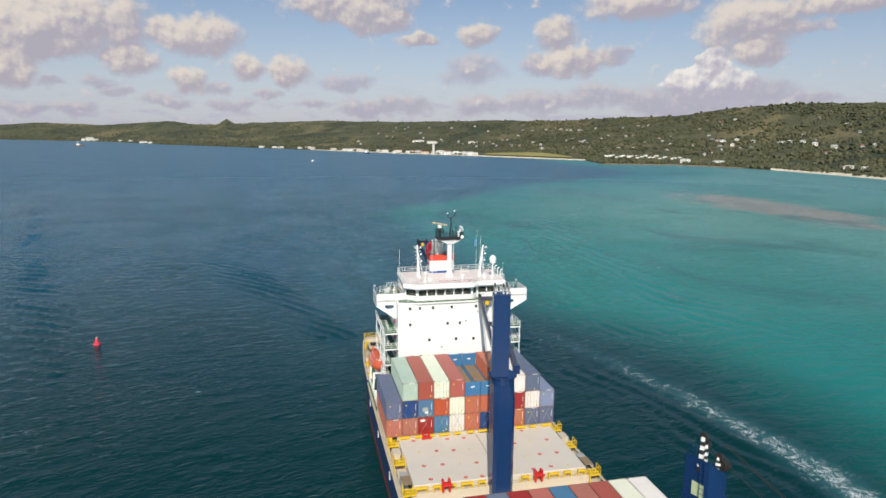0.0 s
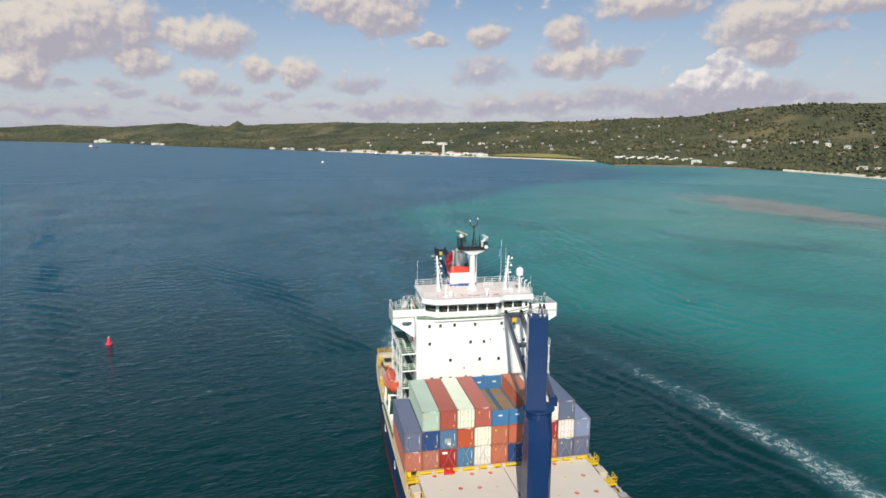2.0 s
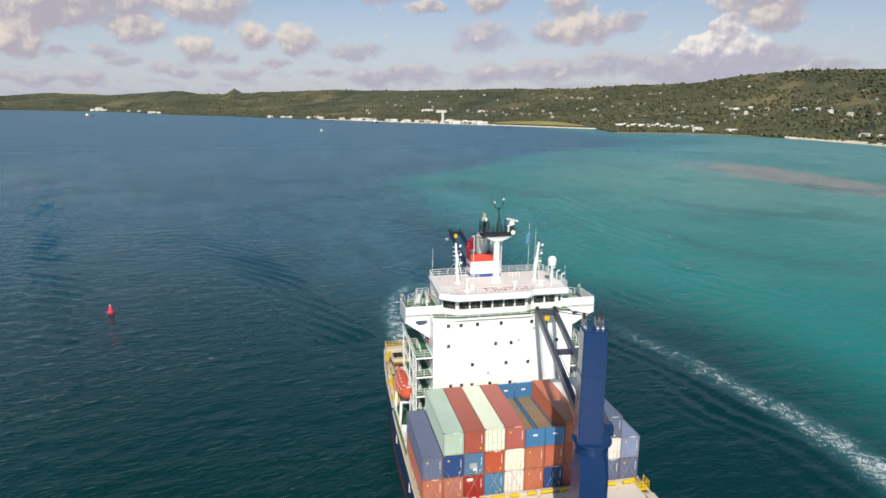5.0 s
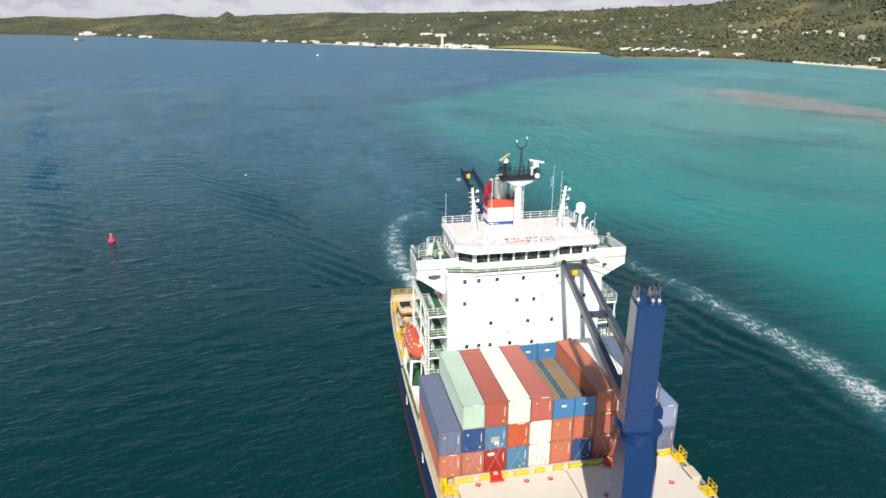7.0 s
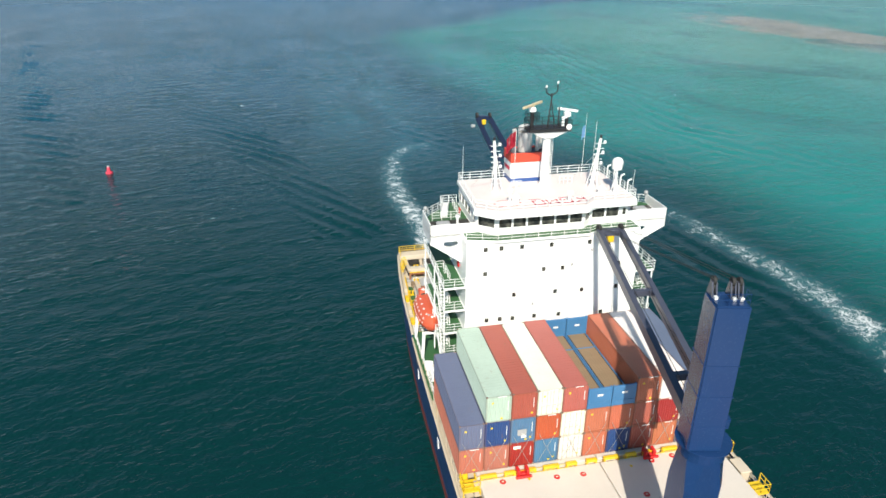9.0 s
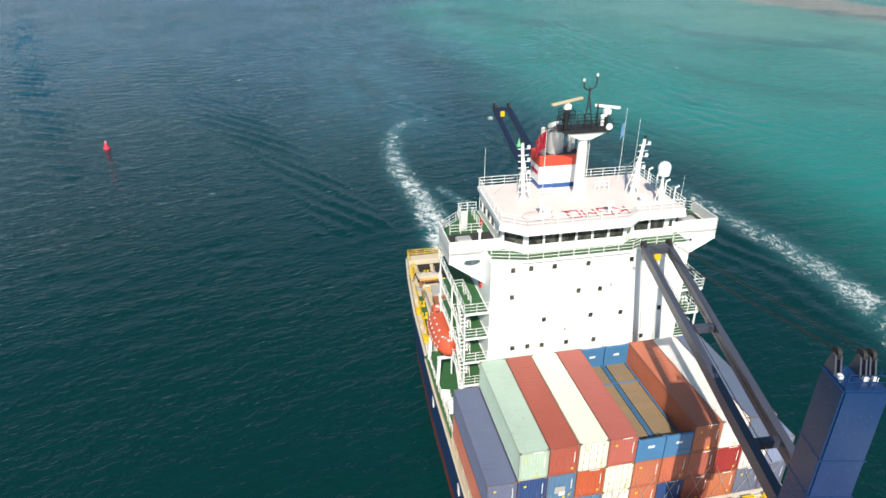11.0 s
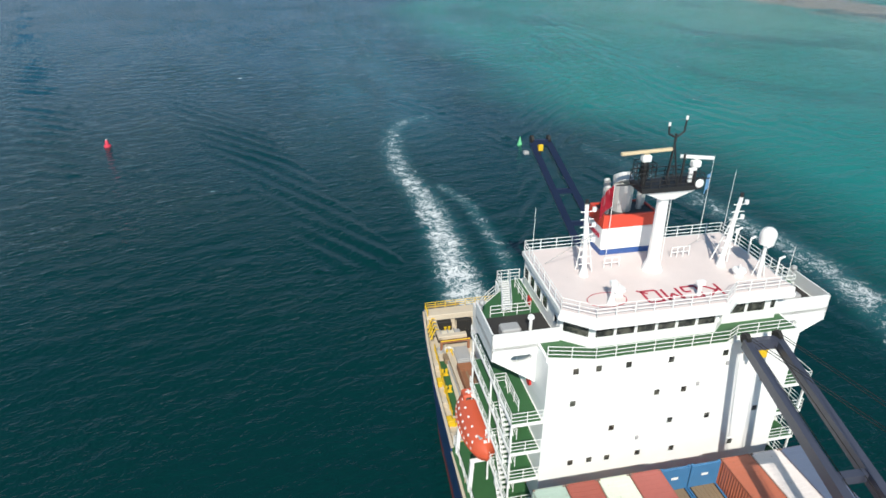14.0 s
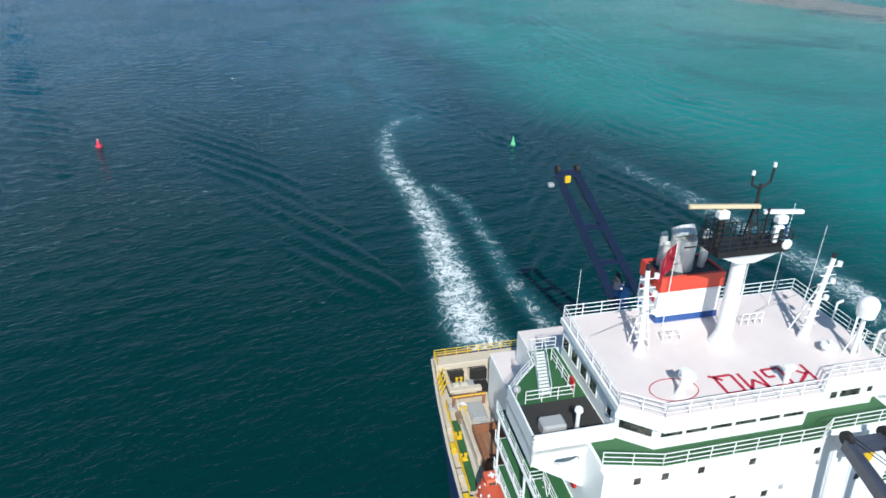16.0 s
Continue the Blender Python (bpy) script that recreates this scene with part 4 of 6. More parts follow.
ROOF_LINE = [(-8.9, 1.7), (-6.8, 0.15), (3.5, 0.15), (4.8, 1.2), (9.8, 1.2), (9.8, 11.2), (-8.6, 11.2)]
part("bridge_roof", prism(bmesh.new(), ROOF_LINE, 29.1, 29.5), WHITE, ship)
part("roof_coating", prism(bmesh.new(), [(x * 0.985, 6 + (y - 6) * 0.97) for x, y in ROOF_LINE], 29.502, 29.52), ROOF, ship, "pale pink painted wheelhouse roof")
bm = bmesh.new()
railing(bm, [(x * 0.985, 6 + (y - 6) * 0.97, 29.5) for x, y in ROOF_LINE], 1.0, 3, 1.4, 0.035, closed=True)
part("railing", bm, WHITE, ship)
for y in (3.2, 5.0, 6.8, 8.6):
    bm = rod(bmesh.new(), (9.55, y, 29.5), (9.55, y, 31.0), 0.07)
    rod(bm, (9.55, y, 30.95), (9.95, y, 31.1), 0.09)
    part("vent_pipe", bm, WHITE, ship)

# bridge wings
def holed_plate(outline, middle, radii, y0, y1):
    """An upright plate in the plane of x and z with an oval hole."""
    pts = [Vector(p) for p in outline]
    steps = [a.lerp(b, k / 8) for a, b in zip(pts, pts[1:] + pts[:1]) for k in range(8)]
    mid = Vector(middle)
    bm = bmesh.new()
    rings = []
    for y in (y0, y1):
        outer = [bm.verts.new((p.x, y, p.y)) for p in steps]
        inner = []
        for p in steps:
            d = p - mid
            ang = math.atan2(d.y / radii[1], d.x / radii[0])
            inner.append(bm.verts.new((mid.x + radii[0] * math.cos(ang), y, mid.y + radii[1] * math.sin(ang))))
        rings.append((outer, inner))
    k = len(steps)
    (o0, i0), (o1, i1) = rings
    for a, b in ((o0, i0), (i0, i1), (i1, o1), (o1, o0)):
        for n in range(k):
            bm.faces.new((a[n], a[(n + 1) % k], b[(n + 1) % k], b[n]))
    bmesh.ops.recalc_face_normals(bm, faces=bm.faces)
    return bm


for side, name in ((-1, "starboard"), (1, "port")):
    s = side
    out = 13.6 if s < 0 else 14.5
    wing = part("bridge_wing", prism(bmesh.new(), [(s * x, y) for x, y in ((8.4, 2.4), (out, 2.4), (out, 7.3), (12.95, 8.1), (12.25, 8.85), (11.4, 9.7), (10.75, 10.3), (10.6, 12.0), (8.4, 12.0))][::s], 26.1, 26.4), WHITE, ship)
    bm = boxes((s * 8.4, s * out, 2.4, 2.52, 25.5, 27.55), (s * (out - 0.12), s * out, 2.4, 7.2, 25.2, 27.55))
    part("wing_bulwark", bm, WHITE, wing)
    part("wing_floor", boxes((s * 8.45, s * (out - 0.2), 2.55, 6.4, 26.402, 26.412)), BLACK_DECK, wing, "worn black floor of the bridge wing")
    part("wing_floor", prism(bmesh.new(), [(s * x, y) for x, y in ((8.45, 6.4), (out - 0.14, 6.4), (out - 0.14, 7.25), (12.85, 8.05), (12.15, 8.8), (11.3, 9.65), (10.65, 10.25), (10.5, 11.9), (8.45, 11.9))][::s], 26.402, 26.412), GREEN, wing, "green deck behind the wheelhouse")
    bm = bmesh.new()
    railing(bm, [(s * (out - 0.1), 7.2, 26.4), (s * 12.85, 8.0, 26.4), (s * 12.15, 8.8, 26.4), (s * 11.3, 9.6, 26.4), (s * 10.65, 10.2, 26.4), (s * 10.5, 11.9, 26.4), (s * 8.5, 11.9, 26.4)], 1.0, 3, 1.0, 0.035)
    railing(bm, [(s * 12.6, 6.5, 26.4), (s * 9.3, 6.5, 26.4), (s * 9.3, 10.6, 26.4)], 1.0, 3, 1.0, 0.035)
    part("railing", bm, WHITE, wing)
    # bracket plate under the wing, with an opening
    bm = holed_plate([(s * 10.1, 22.9), (s * (out - 0.1), 25.3), (s * out, 25.9), (s * out, 26.09), (s * 10.1, 26.09)], (s * 11.25, 25.15), (0.85, 0.42), 2.5, 2.8)
    bar(bm, (s * 10.1, 2.65, 22.9), (s * (out - 0.1), 2.65, 25.3), 0.5, 0.12)
    part("wing_bracket", bm, WHITE, wing)
    bm = bmesh.new()
    for dx in (-0.38, 0.38):
        bar(bm, (s * 11.2 + dx, 6.7, 26.65), (s * 9.95 + dx, 11.3, 26.8), 0.06, 0.2)
        rod(bm, (s * 11.2 + dx, 6.7, 27.5), (s * 9.95 + dx, 11.3, 27.6), 0.03, seg=5)
        for k in (0.0, 0.33, 0.66, 1.0):
            p = Vector((s * 11.2 + dx, 6.7, 26.6)).lerp(Vector((s * 9.95 + dx, 11.3, 26.75)), k)
            rod(bm, p, p + Vector((0, 0, 0.88)), 0.03, seg=5)
    for j in range(13):
        k = (j + 0.5) / 13
        x0, y0 = s * 11.2 + (s * 9.95 - s * 11.2) * k, 6.7 + 4.6 * k
        box(bm, x0 - 0.36, x0 + 0.36, y0 - 0.11, y0 + 0.11, 26.72, 26.76)
    part("ladder_walk", bm, WHITE, wing, "white stowed ladder with handrails")
    part("air_unit", boxes((s * 12.6, s * 11.1, 3.2, 4.3, 26.41, 27.3), bevel=0.12), GREY, wing)
    bm = rod(bmesh.new(), (s * 10.3, 3.6, 26.4), (s * 10.3, 3.6, 27.9), 0.13, seg=12)
    rod(bm, (s * 10.3, 3.6, 27.9), (s * 10.3, 3.6, 28.1), 0.28, 0.22, seg=14)
    part("vent_head", bm, WHITE, wing)
    bm = rod(bmesh.new(), (s * 13.5, 5.8, 27.5), (s * 13.5, 5.8, 28.1), 0.05)
    bmesh.ops.create_uvsphere(bm, u_segments=12, v_segments=8, radius=0.26, matrix=pose(s * 13.5, 5.8, 28.3))
    part("wing_lamp", bm, GREY, wing)
    part("lifebuoy", boxes((s * 9.2, s * 9.35, 6.6, 7.3, 26.9, 27.6), bevel=0.06), SAFETY_RED, wing, "red lifebuoy case")

# lettering on the wheelhouse roof, to be read from ahead by a flyer: angular painted strokes
STROKES = {
    "K": [((0, 0), (0, 2)), ((0, 0.9), (1, 2)), ((0.25, 1.15), (1, 0))],
    "G": [((1, 2), (0, 2)), ((0, 2), (0, 0)), ((0, 0), (1, 0)), ((1, 0), (1, 0.9)), ((1, 0.9), (0.55, 0.9))],
    "M": [((0, 0), (0, 2)), ((0, 2), (0.5, 0.9)), ((0.5, 0.9), (1, 2)), ((1, 2), (1, 0))],
    "Q": [((0, 0), (0, 2)), ((0, 2), (1, 2)), ((1, 2), (1, 0)), ((1, 0), (0, 0)), ((0.65, 0.5), (1.25, -0.2))],
}


def painted_word(word, wide, high, step, stroke, thick):
    """Letters in the x y plane, one mesh a letter."""
    out = []
    for k, letter in enumerate(word):
        bm = bmesh.new()
        for (x0, y0), (x1, y1) in STROKES[letter]:
            bar(bm, (k * step + x0 * wide, y0 * high / 2, 0), (k * step + x1 * wide, y1 * high / 2, 0), stroke, thick)
        out.append(bm)
    return out


for bm in painted_word("KGMQ", 1.15, 1.55, 1.62, 0.2, 0.012):
    part("roof_letter", bm, MARK_RED, ship, "dark red letter painted on the roof", at=pose(3.95, 2.95, 29.53, 0, 0, 180))

# main mast
MX, MY = 0.5, 6.1
bm = rod(bmesh.new(), (MX, MY, 29.5), (MX, MY, 30.4), 0.85, 0.5, seg=16)
rod(bm, (MX, MY, 30.4), (MX, MY, 35.8), 0.5, 0.44, seg=16)
prism(bm, [(MX - 0.55, MY - 0.6), (MX + 0.55, MY - 0.6), (MX + 0.55, MY + 0.6), (MX - 0.55, MY + 0.6)], 35.7, 36.5, [(MX - 2.2, MY - 0.85), (MX + 2.2, MY - 0.85), (MX + 2.2, MY + 0.85), (MX - 2.2, MY + 0.85)])
mast = part("main_mast", bm, WHITE, ship, "white radar mast with a black top")
bm = boxes((MX - 2.4, MX + 2.4, MY - 1.0, MY + 1.0, 36.5, 36.85))
part("mast_platform", bm, BLACK, mast)
bm = bmesh.new()
for dy in (0.15, 0.6):
    rod(bm, (MX + 0.8, MY + dy, 29.6), (MX + 0.8, MY + dy, 36.6), 0.03, seg=5)
for z0 in np.arange(30.0, 36.4, 0.35):
    rod(bm, (MX + 0.8, MY + 0.15, z0), (MX + 0.8, MY + 0.6, z0), 0.02, seg=4)
part("mast_ladder", bm, WHITE, mast)
bm = bmesh.new()
railing(bm, [(MX - 2.45, MY - 0.95, 36.75), (MX + 2.45, MY - 0.95, 36.75), (MX + 2.45, MY + 0.95, 36.75), (MX - 2.45, MY + 0.95, 36.75)], 1.0, 3, 0.7, 0.035, closed=True)
part("railing", bm, BLACK, mast)
bm = bmesh.new()
for dx, dy in ((-0.45, -0.4), (0.45, -0.4), (0.0, 0.5)):
    rod(bm, (MX + 0.2 + dx, MY + dy, 36.75), (MX + 0.2, MY, 39.9), 0.06, seg=6)
for z in (37.4, 38.1, 38.8, 39.3):
    k = (39.9 - z) / 3.15
    pts = [(MX + 0.2 - 0.45 * k, MY - 0.4 * k, z), (MX + 0.2 + 0.45 * k, MY - 0.4 * k, z), (MX + 0.2, MY + 0.5 * k, z)]
    for a, b in zip(pts, pts[1:] + pts[:1]):
        rod(bm, a, b, 0.03, seg=5)
rod(bm, (MX + 0.2, MY, 39.8), (MX + 0.2, MY, 40.6), 0.09)
rod(bm, (MX + 0.2, MY, 40.3), (MX + 0.8, MY, 40.7), 0.07)
rod(bm, (MX + 0.8, MY, 40.7), (MX + 0.85, MY, 41.6), 0.07)
rod(bm, (MX + 0.2, MY, 40.3), (MX - 0.4, MY, 40.6), 0.07)
rod(bm, (MX - 0.4, MY, 40.6), (MX - 0.45, MY, 41.2), 0.07)
rod(bm, (MX - 4.0, MY, 36.9), (MX - 2.4, MY, 36.9), 0.05)
rod(bm, (MX + 2.4, MY, 36.9), (MX + 3.6, MY, 36.9), 0.05)
rod(bm, (MX + 1.2, MY, 36.75), (MX + 1.2, MY, 39.0), 0.08)
rod(bm, (MX - 1.9, MY, 36.75), (MX - 1.9, MY, 38.6), 0.22)
rod(bm, (MX + 2.2, MY, 36.75), (MX + 2.2, MY, 37.9), 0.2)
railing(bm, [(MX - 2.5, MY - 0.6, 37.6), (MX - 1.3, MY - 0.6, 37.6), (MX - 1.3, MY + 0.6, 37.6), (MX - 2.5, MY + 0.6, 37.6)], 1.0, 3, 0.6, 0.035, closed=True)
part("topmast", bm, BLACK, mast, "black lattice topmast with lamp arms")
for x, z in ((MX + 0.85, 41.7), (MX - 0.45, 41.3)):
    part("mast_lamp", rod(bmesh.new(), (x, MY, z - 0.1), (x, MY, z + 0.15), 0.1), WHITE, mast)
bm = boxes((MX + 1.35, MX + 1.65, MY - 0.75, MY - 0.5, 37.0, 37.9), (MX + 1.3, MX + 1.9, MY - 0.8, MY - 0.5, 37.9, 38.1), bevel=0.05)
bmesh.ops.create_uvsphere(bm, u_segments=14, v_segments=8, radius=0.34, matrix=pose(MX + 2.1, MY - 1.05, 37.0) @ Matrix.Diagonal((1, 0.4, 1, 1)))
part("search_light", bm, WHITE, mast)


def radar(x, z, length, mat, name):
    house_ob = part("radar_gearbox", boxes((-0.35, 0.35, -0.3, 0.3, 0, 0.55), bevel=0.1), WHITE, mast, at=pose(x, MY, z))
    bm = boxes((-length / 2, length / 2, -0.16, 0.12, 0.66, 0.9), (-length / 2 + 0.1, length / 2 - 0.1, -0.22, -0.16, 0.7, 0.86), bevel=0.03)
    rod(bm, (0, 0, 0.5), (0, 0, 0.7), 0.14, seg=12)
    return part(name, bm, mat, house_ob)


BIG_RADAR = radar(MX - 1.9, 38.6, 4.2, TAN, "radar_scanner")
SMALL_RADAR = radar(MX + 2.2, 37.9, 2.4, WHITE, "radar_scanner")


def signal_post(x, y, top, lean):
    bm = rod(bmesh.new(), (x, y, 29.5), (x, y, 30.2), 0.4, 0.22, seg=12)
    rod(bm, (x, y, 30.2), (x + lean, y, top), 0.2, 0.15, seg=10)
    for dx, dy in ((0.9, 0.5), (-0.2, 1.1)):
        rod(bm, (x + dx, y + dy, 29.5), (x + lean * 0.6 + dx * 0.1, y, 29.5 + (top - 29.5) * 0.75), 0.06, seg=6)
    for k in range(1, 9):
        z = 29.9 + (top - 29.9) * k / 9
        rod(bm, (x + lean * k / 9 + 0.2, y, z), (x + lean * k / 9 + 0.62, y, z), 0.035, seg=5)
        rod(bm, (x + lean * k / 9 - 0.45, y, z), (x + lean * k / 9, y, z), 0.05, seg=5)
    for k in (4, 6, 8):
        z = 29.9 + (top - 29.9) * k / 9
        bmesh.ops.create_cone(bm, cap_ends=True, segments=10, radius1=0.16, radius2=0.16, depth=0.3, matrix=pose(x + lean * k / 9 + 0.62, y, z + 0.15))
    post = part("signal_post", bm, WHITE, ship, "white signal post with lamps and ladder")
    part("lamp", rod(bmesh.new(), (x + lean, y, top), (x + lean, y, top + 0.35), 0.14), BLACK, post)


signal_post(-5.25, 6.2, 35.6, -0.35)
signal_post(6.2, 5.5, 35.4, 0.55)
bm = rod(bmesh.new(), (8.0, 3.2, 29.5), (8.0, 3.2, 32.4), 0.14, seg=10)
for dx, dy in ((0.5, 0.0), (-0.3, 0.4)):
    rod(bm, (8.0 + dx, 3.2 + dy, 29.5), (8.0, 3.2, 31.8), 0.05, seg=5)
dome_post = part("antenna_post", bm, WHITE, ship)
bm = rod(bmesh.new(), (8.0, 3.2, 32.4), (8.0, 3.2, 33.1), 0.54, 0.62, seg=20)
bmesh.ops.create_uvsphere(bm, u_segments=20, v_segments=12, radius=0.62, matrix=pose(8.0, 3.2, 33.15))
part("antenna_dome", bm, WHITE, dome_post, "white satellite dome")
for x, y, z0, z1 in ((-8.4, 9.4, 29.5, 34.2), (6.5, 6.5, 29.5, 37.2), (9.5, 2.0, 29.5, 32.6), (6.6, 9.6, 29.5, 37.4)):
    part("whip_antenna", rod(bmesh.new(), (x, y, z0), (x + 0.05, y, z1), 0.026, 0.014, seg=5), WHITE, ship)
for x, y in ((-3.9, 2.9), (6.6, 3.7)):
    bm = rod(bmesh.new(), (x, y, 29.5), (x, y, 29.95), 0.38, seg=16)
    rod(bm, (x, y, 29.95), (x, y, 30.12), 0.55, 0.5, seg=16)
    rod(bm, (x, y, 30.1), (x, y, 30.5), 0.06, seg=6)
    part("mushroom_vent", bm, WHITE, ship)
bm = rod(bmesh.new(), (-4.9, 1.9, 29.5), (-4.9, 1.9, 30.2), 0.35, 0.12, seg=10)
rod(bm, (-4.9, 1.9, 30.2), (-4.9, 1.9, 31.2), 0.12, seg=8)
box(bm, -5.15, -4.65, 1.7, 2.1, 31.0, 31.4, 0.05)
part("compass_post", bm, WHITE, ship)
bm = rod(bmesh.new(), (1.9, 1.6, 29.5), (1.9, 1.6, 30.5), 0.16, seg=10)
box(bm, 1.55, 2.25, 1.4, 1.8, 30.4, 30.8, 0.08)
part("searchlight", bm, WHITE, ship)
for x0, x1, y in ((-3.2, -1.9, 7.0), (3.0, 4.6, 7.6)):
    part("guard_rail", railing(bmesh.new(), [(x0, y, 29.5), (x1, y, 29.5)], 0.9, 2, 0.6, 0.04), WHITE, ship)
for x, y, x2, y2, z2 in ((-5.4, 5.2, -7.6, 8.6, 33.5), (6.2, 5.5, 4.9, 8.9, 33.5), (0.5, 6.1, 3.0, 10.6, 35.2)):
    part("stay_wire", rod(bmesh.new(), (x, y, z2), (x2, y2, 29.5), 0.018, seg=4), GREY, ship)
bm = bmesh.new()
pts = [Vector((-5.0 + 1.5 * math.cos(t), 2.4 + 1.0 * math.sin(t), 29.535)) for t in np.linspace(0, 2 * math.pi, 25)]
for a, b in zip(pts, pts[1:]):
    bar(bm, a, b, 0.06, 0.012)
part("deck_ring", bm, MARK_RED, ship, "thin red ring painted on the roof")

# flags, each a stiff wavy sheet
def flag(x, y, z, w, h, mat, label, turn):
    bm = bmesh.new()
    grid = [[bm.verts.new((w * i / 8, 0.10 * math.sin(i * 1.1) * i / 8, h * (j / 4 - 0.5) - 0.5 * w * (i / 8) ** 1.5)) for i in range(9)] for j in range(5)]
    for r0, r1 in zip(grid, grid[1:]):
        for i in range(8):
            bm.faces.new((r0[i], r0[i + 1], r1[i + 1], r1[i]))
    bmesh.ops.solidify(bm, geom=list(bm.faces), thickness=0.012)
    return part("flag", bm, mat, ship, label, at=pose(x, y, z, 0, 0, turn))


flag(6.6, 9.6, 35.2, 0.6, 1.4, SKY_BLUE, "small light blue flag on a thin staff", 205)

# funnel
funnel = part("funnel", boxes((-2.6, 2.1, 9.1, 11.9, 29.9, 31.95), bevel=0.12), WHITE, ship, "white funnel with red top and blue foot band")
part("foot_band", boxes((-2.62, 2.12, 9.08, 11.92, 29.45, 29.95), bevel=0.06), FUNNEL_BLUE, funnel)
bm = bmesh.new()
for a in ((-2.63, 2.13, 9.07, 9.3), (-2.63, 2.13, 11.7, 11.93), (-2.63, -2.4, 9.3, 11.7), (1.9, 2.13, 9.3, 11.7)):
    box(bm, *a, 31.95, 33.05)
part("red_top", bm, FUNNEL_RED, funnel)
part("funnel_floor", boxes((-2.4, 1.9, 9.3, 11.7, 31.9, 32.95)), BLACK, funnel)
for x, y, r, top in ((-0.55, 10.5, 0.85, 35.5), (-2.1, 10.0, 0.26, 35.1), (-1.7, 11.1, 0.26, 35.3), (0.95, 10.3, 0.25, 35.3), (1.55, 11.0, 0.26, 35.2)):
    bm = rod(bmesh.new(), (x, y, 32.4), (x, y, top - r * 0.3), r, seg=16)
    rod(bm, (x, y, top - r * 0.3), (x + 0.0, y + r * 0.5, top + r * 0.35), r, r * 0.9, seg=16)
    part("exhaust_pipe", bm, STEEL, funnel, "bare steel exhaust pipe")
bm = bmesh.new()
for k in range(5):
    box(bm, -2.64, -2.59, 9.6 + k * 0.42, 9.9 + k * 0.42, 30.9, 31.3)
part("funnel_mark", bm, MARK_RED, funnel)
flag(-2.3, 8.6, 35.0, 1.5, 1.8, material("red ensign cloth", (0.52, 0.02, 0.05), 0.8, dirt=(0.8, 0.8, 0.8), dirt_amount=0.5, grain=1.0), "red and white flag beside the funnel", 205)
part("flag_staff", rod(bmesh.new(), (-2.3, 8.6, 29.5), (-2.3, 8.6, 36.0), 0.03, seg=5), WHITE, ship)


# ---- containers ----
LONG, WIDE, HIGH = 12.19, 2.44, 2.89


def corrugated(bm, a, b, z0, z1, inward, period=0.28, depth=0.04):
    """An upright corrugated wall from a to b."""
    a, b, inward = Vector(a), Vector(b), Vector(inward)
    length = (b - a).length
    k = max(2, round(length / period))
    d = (b - a) / k
    line = []
    for i in range(k):
        for s, t in ((0.0, 0), (0.3, 0), (0.5, 1), (0.8, 1)):
            line.append(a + d * (i + s) + inward * depth * t)
    line.append(b)
    lo = [bm.verts.new((p.x, p.y, z0)) for p in line]
    hi = [bm.verts.new((p.x, p.y, z1)) for p in line]
    for i in range(len(line) - 1):
        bm.faces.new((lo[i], lo[i + 1], hi[i + 1], hi[i]))


